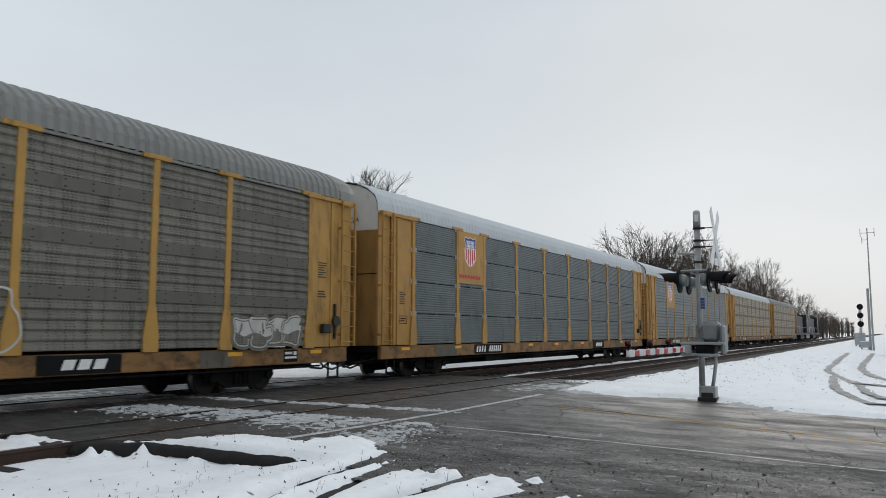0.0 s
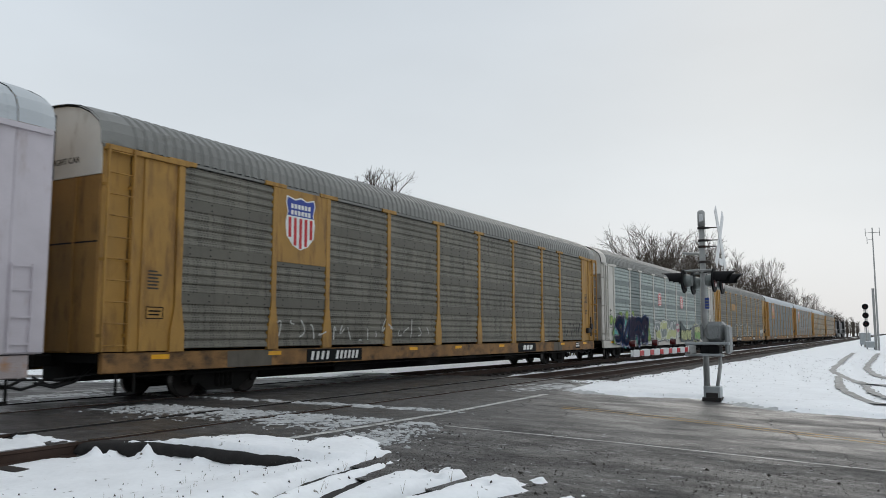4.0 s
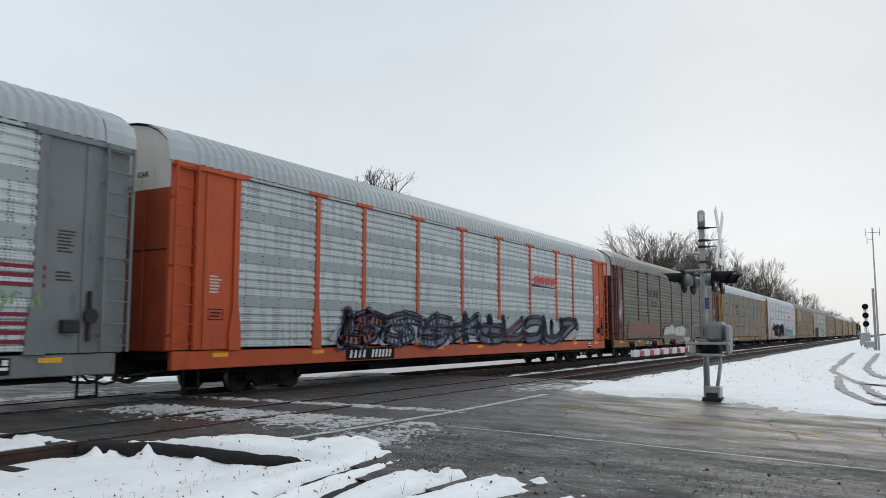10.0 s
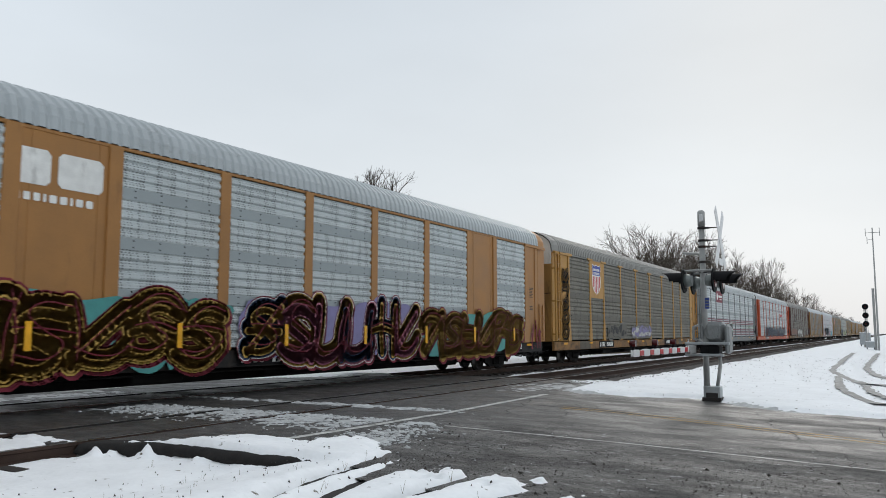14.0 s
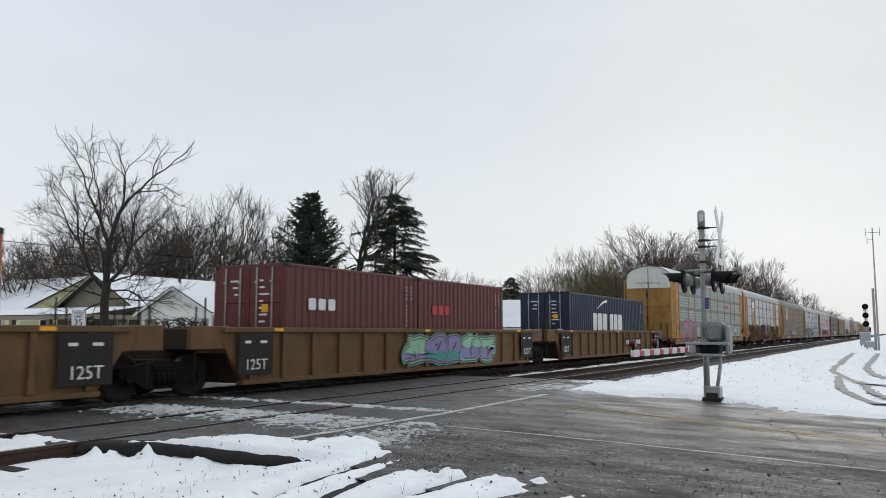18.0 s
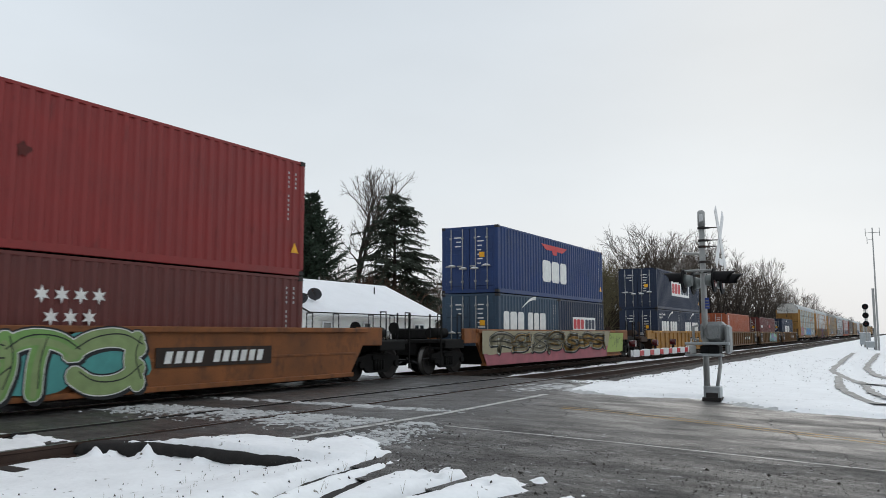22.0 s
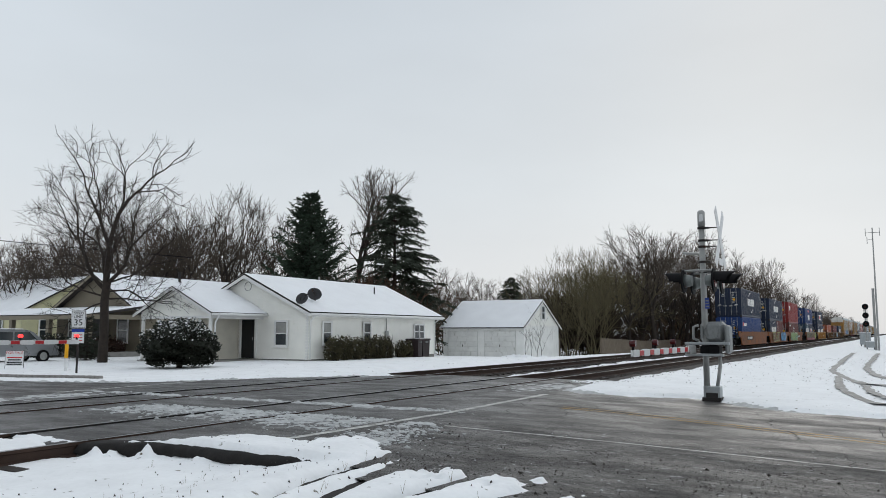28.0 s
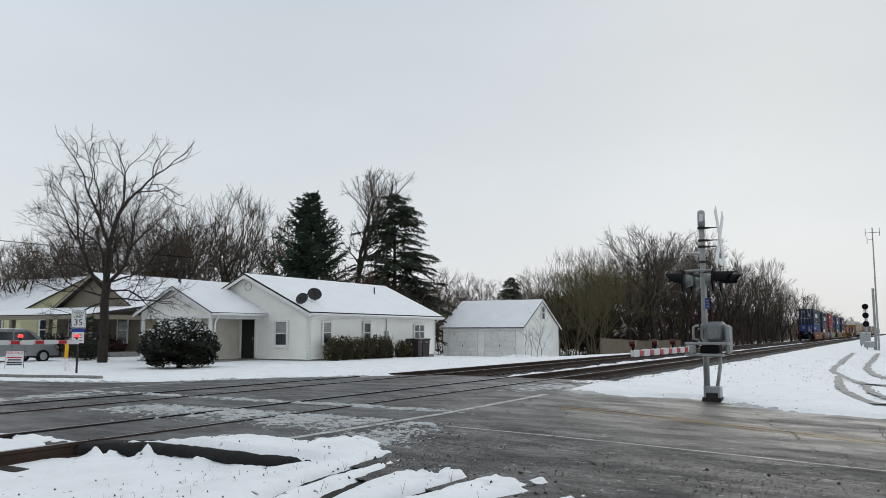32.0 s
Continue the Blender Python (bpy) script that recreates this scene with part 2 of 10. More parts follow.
def vnoise(x, y, seed=0):
    xi, yi = np.floor(x), np.floor(y)
    u, w = x - xi, y - yi
    u, w = u * u * (3 - 2 * u), w * w * (3 - 2 * w)
    a, b = lattice(xi, yi, seed), lattice(xi + 1, yi, seed)
    c, d = lattice(xi, yi + 1, seed), lattice(xi + 1, yi + 1, seed)
    return (a * (1 - u) + b * u) * (1 - w) + (c * (1 - u) + d * u) * w


def fbm(x, y, octaves=4, seed=0):
    t, amp, tot = 0, 1.0, 0
    for k in range(octaves):
        t = t + amp * vnoise(x * 2 ** k, y * 2 ** k, seed + k)
        tot += amp
        amp *= 0.5
    return t / tot - 0.5


def outside(px, py, poly):
    """Signed distance to a polygon: positive outside."""
    d = np.full(px.shape, 1e9)
    inside = np.zeros(px.shape, bool)
    n = len(poly)
    for i in range(n):
        (x0, y0), (x1, y1) = poly[i], poly[(i + 1) % n]
        ex, ey = x1 - x0, y1 - y0
        t = np.clip(((px - x0) * ex + (py - y0) * ey) / (ex * ex + ey * ey), 0, 1)
        d = np.minimum(d, np.hypot(px - x0 - t * ex, py - y0 - t * ey))
        c = ((y0 > py) != (y1 > py)) & (px < ex * (py - y0) / ((ey if ey else 1e-9)) + x0)
        inside ^= c
    return np.where(inside, -d, d)


TRACK_NEAR, TRACK_FAR = 9.70, 14.07
ROAD = [(6.35, 8.95), (6.75, 8.6), (7.1, 8.15), (7.7, 7.6), (7.95, 7.05), (7.75, 6.45), (8.3, 6.3), (8.65, 6.2), (8.1, 5.55), (7.6, 5.0), (7.0, 4.2), (7.05, 3.7), (7.05, 3.1), (7.15, 2.6), (7.3, 1.7), (7.6, 0), (8, -40),
        (16.6, -40), (16.7, 0.2), (16.9, 1.9), (17.6, 2.8), (18.1, 4.0), (17.6, 5.2), (18.1, 6.7), (20.6, 7.1), (21.6, 8.2), (22.0, 12.0), (21.4, 14.1),
        (20.2, 15.4), (18.4, 16.7), (15.2, 18.3), (14.2, 19.9), (13.5, 22.4), (13.3, 120), (4.5, 120), (4.8, 18), (6.1, 16.6)]


def edge_line(y):
    """Where the crossing's surface breaks off towards the west."""
    return np.interp(y, [5.0, 6.0, 6.4, 7.0, 7.6, 8.2, 8.5, 8.9, 9.0], [7.2, 7.0, 6.9, 6.86, 6.9, 6.8, 6.62, 6.4, 6.4])


def base_z(x, y):
    near = -0.03 * np.clip(7 - y, 0, 11)
    field = -0.25 * np.clip((x - 22) / 20, 0, 1) * np.clip((8 - y) / 3, 0, 1)
    far = -0.9 * np.clip((x - 36) / 34, 0, 1) * np.clip((y - 16.2) / 3, 0, 1)
    rise = 0.5 * np.clip((y - 60) / 60, 0, 1)
    ex = edge_line(y)
    low = np.where((y > 9.0) & (y < 10.4), 0.07, np.where((y > 10.4) & (y < 13.4), 0.10, 0.21))
    dip = -low * np.clip((ex + 0.12 - x) / 0.12, 0, 1) * np.clip((y - 5.2) / 1.2, 0, 1) * np.clip((17.5 - y) / 1.0, 0, 1)
    return near + field + far + rise + dip


def bed(x, y):
    """1 along the railway's bed away from the crossing."""
    along = np.clip((x - 21.4) / 0.5, 0, 1)
    across = np.clip((y - 6.9) / 0.9, 0, 1) * np.clip((17.0 - y) / 1.0, 0, 1)
    return along * across


def near_ruts(x, y):
    """Tyre ruts that lead over the verge into the road."""
    r = np.zeros(x.shape)
    for x0, y0, x1, y1, w in ((4.6, 4.62, 8.0, 5.16, 0.11), (4.6, 4.18, 8.1, 4.80, 0.13), (5.0, 3.95, 8.0, 3.75, 0.10), (5.5, 3.35, 8.0, 2.75, 0.20), (6.0, 2.70, 8.2, 2.10, 0.22), (6.4, 1.95, 8.2, 1.5, 0.20)):
        u_ = np.clip((x - x0) / (x1 - x0), 0, 1.2)
        yy = y0 + (y1 - y0) * u_ + 0.32 * (y1 - y0) * u_ * (1 - u_) * 2 + 0.02 * np.sin(x * 1.7 + y0)
        r = np.maximum(r, np.exp(-((y - yy) / w) ** 2) * np.clip((x - x0) / 0.6, 0, 1) * np.clip((x1 + 0.5 - x) / 0.5, 0, 1))
    return r


def field_ruts(x, y):
    r = np.zeros(x.shape)
    for off in (0.0, 1.7):
        yc = 0.4 + off + 2.6 * np.clip((x - 24) / 22, 0, 1) ** 0.8 - 1.3 * np.clip((x - 44) / 25, 0, 1)
        r = np.maximum(r, np.exp(-((y - yc) / 0.22) ** 2) * np.clip((x - 24) / 3, 0, 1) * np.clip((85 - x) / 10, 0, 1))
    for off in (0.0, 1.6):
        yc = -1.2 + off + 0.06 * (x - 18)
        r = np.maximum(r, np.exp(-((y - yc) / 0.25) ** 2) * np.clip((x - 17) / 1, 0, 1) * np.clip((60 - x) / 10, 0, 1))
    return r


def snow_height(x, y):
    sd = outside(x, y, ROAD)
    n1 = fbm(x * 1.1, y * 1.1, 5, 3)
    n2 = fbm(x * 6, y * 6, 3, 9)
    near_cam = np.clip((9.0 - x) / 2.0, 0, 1) * np.clip((7 - y) / 1.0, 0, 1)
    h = 0.20 * (sd + n1 * (0.9 + 0.9 * near_cam) + n2 * (0.35 + 0.75 * near_cam) + 0.55 * near_cam * fbm(x * 9, y * 9, 2, 15))
    h = np.clip(h, -0.10, 0.055) + np.where(sd > 0.1, 0.05 * fbm(x * 0.8, y * 0.8, 5, 21) + 0.03 * n2 * near_cam + 0.012 * n2, 0)
    # slush left between the wheel paths on the crossing
    w_ = n1 * 0.5
    band = np.clip((x + w_ - 8.7) / 1.8, 0, 1) * np.clip((10.75 + w_ - x) / 0.3, 0, 1) * np.clip((y - 5.9) / 0.6, 0, 1) * np.clip((13.4 - y) / 1.5, 0, 1)
    band = np.maximum(band, 0.95 * np.exp(-((x - 12.25 + w_ * 0.5) / 0.20) ** 2) * np.clip((y - 6.5) / 0.5, 0, 1) * np.clip((17.5 - y) / 1, 0, 1))
    band = np.maximum(band, 0.6 * np.exp(-((y - 16.0) / 0.6) ** 2) * np.clip((12.5 - x) / 1, 0, 1))
    band = np.maximum(band, 0.6 * np.exp(-((y - 6.2) / 0.4) ** 2) * np.clip((x - 7.5) / 1, 0, 1) * np.clip((10.5 - x) / 1, 0, 1))
    band = np.maximum(band, 0.7 * np.exp(-((x - 19.0) / 1.8) ** 2) * np.exp(-((y - 7.6) / 1.2) ** 2))
    band = band * (1 - 0.95 * np.exp(-((y - 6.86) / 0.22) ** 2))
    grain = fbm(x * 5.5, y * 5.5, 3, 33) + 0.9 * fbm(x * 11, y * 8, 2, 35)
    slush = 0.045 * (band * 0.42 + (0.10 + 1.15 * band) * grain * 1.5 - 0.66)
    h = np.where(sd < 0.15, np.maximum(h, np.clip(slush, -0.1, 0.02)), h)
    # ruts in the verge and in the field
    h = h - 0.20 * near_ruts(x, y) * np.clip(0.85 + n1 + 0.7 * n2, 0, 1.2) - 0.07 * field_ruts(x, y)
    # small drifts against the broken edge
    up_ = edge_line(y) - 0.13 + 0.05 * n2
    drift = np.exp(-((x - up_) / 0.11) ** 2) * (1.0 * np.exp(-((y - 8.52) / 0.13) ** 2) + 0.9 * np.exp(-((y - 8.0) / 0.10) ** 2) + 0.4 * np.exp(-((y - 7.15) / 0.10) ** 2) + 0.4 * np.exp(-((y - 6.45) / 0.12) ** 2))
    h = h + 0.17 * drift * (0.9 + 2.2 * n2)
    # bare ballast along the tracks
    gap = np.exp(-((y - 11.9) / 0.95) ** 2)
    bare = bed(x, y) * np.clip(1.15 - 1.25 * gap * (0.8 + n1) - 0.35 * n1 * 3, 0, 1)
    h = h - 0.16 * bare
    # speckled snow on the bank to the east
    edge = np.exp(-((y - 7.2) / 1.0) ** 2) * np.clip((x - 20) / 2, 0, 1)
    h = h - 0.10 * edge * np.clip(fbm(x * 2.5, y * 2.5, 4, 51) * 2 + 0.25, 0, 1)
    return h, sd


def spread(parts):
    xs = []
    for a, b, s in parts:
        xs += list(np.arange(a, b - 1e-6, s))
    return np.array(xs + [parts[-1][1]])


def sheet(name, X, Y, Z, mat, keep=None):
    nx, ny = X.shape
    v = np.stack([X.ravel(), Y.ravel(), Z.ravel()], 1)
    i, j = np.meshgrid(np.arange(nx - 1), np.arange(ny - 1), indexing="ij")
    a = (i * ny + j).ravel()
    f = np.stack([a, a + ny, a + ny + 1, a + 1], 1)
    if keep is not None:
        k = keep.ravel()
        f = f[k[f].any(1)]
    me = bpy.data.meshes.new(name)
    me.vertices.add(len(v))
    me.vertices.foreach_set("co", v.ravel())
    me.loops.add(len(f) * 4)
    me.loops.foreach_set("vertex_index", f.ravel())
    me.polygons.add(len(f))
    me.polygons.foreach_set("loop_start", np.arange(0, len(f) * 4, 4))
    me.polygons.foreach_set("use_smooth", np.ones(len(f), bool))
    me.update(calc_edges=True)
    me.materials.append(mat)
    return new(name, me)


def snow_material():
    m = surf("old_snow", (0.915, 0.93, 0.94), 0.75, 0, 0.05, 1.6, None, 0, bump=0.7, fine=14)
    n, l = m.node_tree.nodes, m.node_tree.links
    bs = n["Principled BSDF"]
    src = bs.inputs["Base Color"].links[0].from_socket
    tc = n.new("ShaderNodeTexCoord")
    dots = n.new("ShaderNodeTexNoise")
    dots.inputs["Scale"].default_value, dots.inputs["Detail"].default_value = 7.0, 6.0
    l.new(tc.outputs["Object"], dots.inputs["Vector"])
    rg = n.new("ShaderNodeMapRange")
    rg.inputs["From Min"].default_value, rg.inputs["From Max"].default_value = 0.67, 0.73
    l.new(dots.outputs["Fac"], rg.inputs["Value"])
    mx = n.new("ShaderNodeMix")
    mx.data_type = "RGBA"
    mx.inputs["B"].default_value = (*lin(92, 82, 66), 1)
    l.new(rg.outputs[0], mx.inputs["Factor"])
    l.new(src, mx.inputs["A"])
    l.new(mx.outputs["Result"], bs.inputs["Base Color"])
    return m


def asphalt_material():
    """Wet asphalt: streaks of water and salt along the traffic, a gritty dark shoulder, coarse stone grain."""
    m = surf("wet_asphalt", lin(68, 66, 64), 0.55, 0, 0.20, 1.3, lin(42, 39, 37), 0.24, (1.0, 0.4, 1), bump=0.0, fine=42, spec=0.42)
    n, l = m.node_tree.nodes, m.node_tree.links
    bs = n["Principled BSDF"]
    tc = n.new("ShaderNodeTexCoord")

    def noise(scale, detail, stretch, rough=0.55):
        mp = n.new("ShaderNodeMapping")
        mp.inputs["Scale"].default_value = stretch
        l.new(tc.outputs["Object"], mp.inputs[0])
        t = n.new("ShaderNodeTexNoise")
        t.inputs["Scale"].default_value, t.inputs["Detail"].default_value, t.inputs["Roughness"].default_value = scale, detail, rough
        l.new(mp.outputs[0], t.inputs["Vector"])
        return t.outputs["Fac"]

    def span(src, a, b, c, d):
        r = n.new("ShaderNodeMapRange")
        for k, v in zip(("From Min", "From Max", "To Min", "To Max"), (a, b, c, d)):
            r.inputs[k].default_value = v
        l.new(src, r.inputs["Value"])
        return r.outputs[0]

    def calc(op, p, q):
        t = n.new("ShaderNodeMath")
        t.operation = op
        for k, v in enumerate((p, q)):
            if isinstance(v, (int, float)):
                t.inputs[k].default_value = v
            else:
                l.new(v, t.inputs[k])
        return t.outputs[0]

    sep = n.new("ShaderNodeSeparateXYZ")
    l.new(tc.outputs["Object"], sep.inputs[0])
    # the trodden shoulder beside the edge line: ragged limit, dark and rough
    ragged = calc("ADD", sep.outputs["X"], span(noise(0.9, 5, (1, 0.6, 1)), 0.3, 0.7, -1.6, 1.6))
    shoulder = calc("MULTIPLY", span(ragged, 12.4, 10.2, 0.0, 1.0), span(sep.outputs["Y"], 7.0, 6.0, 0.0, 1.0))
    wet = noise(1.5, 7.0, (1.1, 0.45, 1), 0.6)
    rough = calc("ADD", span(wet, 0.42, 0.60, 0.36, 0.62), calc("MULTIPLY", shoulder, 0.10))
    l.new(rough, bs.inputs["Roughness"])
    # grain at three sizes, with paler worn streaks along the road
    grain = span(noise(4.5, 15.0, (1.0, 0.8, 1), 0.82), 0.36, 0.64, 0.40, 1.62)
    streak = span(noise(2.6, 10.0, (1.6, 0.5, 1), 0.72), 0.38, 0.66, 0.62, 1.35)
    patch = span(noise(2.8, 13.0, (1.0, 0.55, 1), 0.8), 0.38, 0.60, 0.34, 1.95)
    dark = calc("ADD", calc("MULTIPLY", shoulder, calc("SUBTRACT", patch, 1.0)), 1.0)
    total = calc("MULTIPLY", calc("MULTIPLY", grain, streak), dark)
    src = bs.inputs["Base Color"].links[0].from_socket
    sc2 = n.new("ShaderNodeVectorMath")
    sc2.operation = "SCALE"
    l.new(src, sc2.inputs[0])
    l.new(total, sc2.inputs["Scale"])
    # crumbs of ice and salt lodged in the shoulder
    flecks = noise(9.0, 6.0, (1.3, 0.55, 1), 0.62)
    white = calc("MULTIPLY", span(flecks, 0.615, 0.68, 0.0, 0.8), calc("ADD", calc("MULTIPLY", shoulder, 0.85), 0.15))
    mx = n.new("ShaderNodeMix")
    mx.data_type = "RGBA"
    l.new(white, mx.inputs["Factor"])
    l.new(sc2.outputs[0], mx.inputs["A"])
    mx.inputs["B"].default_value = (*lin(168, 170, 170), 1)
    l.new(mx.outputs["Result"], bs.inputs["Base Color"])
    relief = n.new("ShaderNodeBump")
    relief.inputs["Distance"].default_value = 0.04
    l.new(span(shoulder, 0.0, 1.0, 0.45, 1.0), relief.inputs["Strength"])
    l.new(noise(9.0, 10.0, (1, 0.7, 1), 0.75), relief.inputs["Height"])
    l.new(relief.outputs[0], bs.inputs["Normal"])
    return m


M_SNOW, M_ASPHALT = snow_material(), asphalt_material()
gx = spread([(-900, -60, 120), (-60, -4, 7), (-4, 3.6, 0.2), (3.6, 13.2, 0.05), (13.2, 22.5, 0.1), (22.5, 60, 0.4), (60, 130, 2), (130, 500, 20), (500, 2600, 300)])
gy = spread([(-1200, -60, 150), (-60, -5, 5), (-5, 1, 0.25), (1, 8.6, 0.05), (8.6, 18.5, 0.065), (18.5, 36, 0.3), (36, 100, 2), (100, 1800, 150)])
GX, GY = np.meshgrid(gx, gy, indexing="ij")
SH, SD = snow_height(GX, GY)
BED = bed(GX, GY)
GZ = base_z(GX, GY) + SH - 0.20 * BED
ground_mesh = sheet("ground", GX, GY, GZ, M_SNOW)
M_SLUSH = surf("grey_slush", lin(180, 182, 182), 0.7, 0, 0.22, 5, lin(112, 110, 108), 0.16, (1, 1, 1), bump=0.5, fine=30)
ground_mesh.data.materials.append(M_SLUSH)
on_road = (SD < -0.12) & (GX > 7.6)
ground_mesh.data.polygons.foreach_set("material_index", on_road[:-1, :-1].ravel().astype(np.int32))
ground = tagged(ground_mesh, "thin patchy snow with tyre ruts on level ground", "ground", kind="structure")

rx, ry = spread([(3, 24, 0.25)]), spread([(-40, 0, 2), (0, 20, 0.25), (20, 120, 4)])
RX, RY = np.meshgrid(rx, ry, indexing="ij")
RD = outside(RX, RY, ROAD)
road_z = base_z(RX, RY) + 0.012 * fbm(RX * 0.8, RY * 0.8, 3, 5)
road = tagged(sheet("road", RX, RY, road_z - 0.02, M_ASPHALT, np.where((RX < 7.4) & (RY > 5.4), RD < 0.02, RD < 0.45)), "wet grey asphalt road with slush and worn markings", "road", kind="structure")

# broken edge of the crossing's surface towards the lower, snowy ground
M_EDGE = surf("crumbled_asphalt", lin(34, 32, 31), 0.95, 0, 0.4, 8)
EY = np.arange(5.75, 8.93, 0.03)
EX = edge_line(EY) + 0.05 * fbm(EY * 3, EY * 0 + 2, 3, 61)
TOP = -0.03 * np.clip(7 - EY, 0, 2) - 0.012
rows = []
for dx, dz, jit in ((0.36, -0.004, 0.0), (0.10, 0.0, 0.012), (0.0, -0.025, 0.03), (-0.05, -0.09, 0.07), (-0.03, -0.15, 0.07), (-0.06, -0.22, 0.06), (-0.08, -0.36, 0.0)):
    rows.append((EX + dx + jit * 2 * fbm(EY * 7 + dz * 31, EY * 0 + dx * 9, 3, 62), EY, TOP + dz + jit * fbm(EY * 9, EY * 0 + dz * 17, 3, 63)))
PE_X, PE_Y, PE_Z = (np.array([r[k] for r in rows]) for k in range(3))
tagged(sheet("pavement_edge", PE_X, PE_Y, PE_Z, M_EDGE), "broken dark asphalt edge of the crossing beside the snow", "pavement", kind="structure")


def lump(mb, x, y, z, r, flat, q, n=7):
    """An irregular clod: three rings and a top."""
    turn = q.uniform(0, 6.28)
    k_ = [q.uniform(0.7, 1.3) for _ in range(n)]
    v = []
    for f, up in ((1.0, 0.0), (0.95, 0.45), (0.55, 0.85)):
        v += [(x + r * f * k_[i] * math.cos(turn + 6.283 * i / n), y + r * f * k_[i] * math.sin(turn + 6.283 * i / n), z + r * flat * up * (0.8 + 0.2 * k_[i])) for i in range(n)]
    v.append((x, y, z + r * flat))
    fs = [(j * n + i, j * n + (i + 1) % n, (j + 1) * n + (i + 1) % n, (j + 1) * n + i) for j in range(2) for i in range(n)]
    mb.add(v, fs + [(2 * n + i, 2 * n + (i + 1) % n, 3 * n) for i in range(n)], 0, True)


def heap(name, mb, mat, lab, cat):
    me = bpy.data.meshes.new(name)
    me.from_pydata(mb.v, [], mb.f)
    me.materials.append(mat)
    me.polygons.foreach_set("use_smooth", mb.s)
    tagged(new(name, me), lab, cat, kind="stuff")


rr = random.Random(4)
# crumbs of slush thrown up between the wheel paths
mb = MB()
for k in range(6400):
    if k < 3300:
        x, y = 10.7 - abs(rr.gauss(0, 0.75)), rr.uniform(5.9, 12.6)
    elif k < 4000:
        x, y = rr.gauss(12.25, 0.13), rr.uniform(6.3, 16)
    elif k < 4700:
        x, y = rr.gauss(8.9, 0.6), rr.gauss(6.2, 0.35)
    else:
        x, y = rr.uniform(7.3, 11.8), rr.uniform(0.5, 7)
    if abs(y - 6.83) < 0.16 and rr.random() < 0.9:
        continue
    if vnoise(np.array([x * 1.7]), np.array([y * 1.7]), 91)[0] < rr.uniform(0.05, 0.75):
        continue
    if k >= 4700 and rr.random() < 0.6:
        continue
    r_ = min(0.042, 0.008 + rr.expovariate(90)) * (1 if k < 4700 else 0.35)
    lump(mb, x, y, -0.03 * max(0, 7 - y) - 0.022, r_, rr.uniform(0.4, 0.8), rr, 5)
heap("slush", mb, M_SLUSH, "grey crumbs of slush on the wet road", "slush")

# muddy wheel tracks across the snowy field to the east
M_MUD = surf("muddy_slush", lin(138, 136, 132), 0.7, 0, 0.25, 3, lin(205, 207, 208), 0.36, (1, 1, 1))


def wheel_track(pts, w, seed):
    q = random.Random(seed)
    mb = MB()
    fine = []
    for (x0, y0), (x1, y1) in zip(pts[:-1], pts[1:]):
        n = max(2, int(math.hypot(x1 - x0, y1 - y0) / 0.5))
        fine += [(x0 + (x1 - x0) * k / n, y0 + (y1 - y0) * k / n) for k in range(n)]
    fine.append(pts[-1])
    sm = [fine[0]] + [tuple(sum(fine[min(max(i + k, 0), len(fine) - 1)][c] for k in range(-4, 5)) / 9 for c in (0, 1)) for i in range(1, len(fine) - 1)] + [fine[-1]]
    rows = []
    for i, (x, y) in enumerate(sm):
        x2, y2 = sm[min(i + 1, len(sm) - 1)]
        x1, y1 = sm[max(i - 1, 0)]
        ln = math.hypot(x2 - x1, y2 - y1) or 1
        nx, ny = -(y2 - y1) / ln, (x2 - x1) / ln
        wl, wr = w * q.uniform(0.25, 0.65), w * q.uniform(0.25, 0.65)
        z = float(base_z(np.array([x]), np.array([y]))[0] + snow_height(np.array([x]), np.array([y]))[0][0]) + 0.03
        rows.append([(x + nx * wl, y + ny * wl, z), (x - nx * wr, y - ny * wr, z)])
    for a, b in zip(rows[:-1], rows[1:]):
        mb.add([a[0], a[1], b[1], b[0]], [(0, 1, 2, 3)])
    tagged(part("wheel_track", mb, M_MUD), "muddy tyre track pressed into the snow", "track", kind="structure")


wheel_track([(75, 3.2), (47, 2.8), (39, 2.6), (30.2, 1.5), (26.6, 0.4), (24, -1)], 0.34, 1)
wheel_track([(75, 1.4), (52, 1.4), (43, 1.35), (34, 0.7), (29, -0.2), (26, -1.2)], 0.34, 2)
wheel_track([(32, 1.9), (26, 1.55), (21, 1.1), (18.5, 0.0), (17.5, -1.5)], 0.24, 3)
wheel_track([(29, 1.0), (24, 0.7), (20, 0.2), (18.2, -1.2)], 0.24, 4)

# bare wet earth under the snow of the near verge
VX, VY = np.meshgrid(spread([(3.4, 8.8, 0.15)]), spread([(0.5, 6.0, 0.15)]), indexing="ij")
tagged(sheet("verge", VX, VY, base_z(VX, VY) - 0.045 + 0.03 * fbm(VX * 4, VY * 4, 3, 8), M_EDGE), "dark wet earth and grit showing through the snow", "ground", kind="structure")

# road markings, laid just above the asphalt
M_LINE = surf("worn_white_line", lin(192, 192, 188), 0.6, 0, 0.2, 3, lin(84, 82, 80), 0.36, (1, 1, 1))
M_YLINE = surf("worn_yellow_line", lin(172, 136, 66), 0.6, 0, 0.15, 3, lin(84, 80, 74), 0.42, (1, 1, 1))


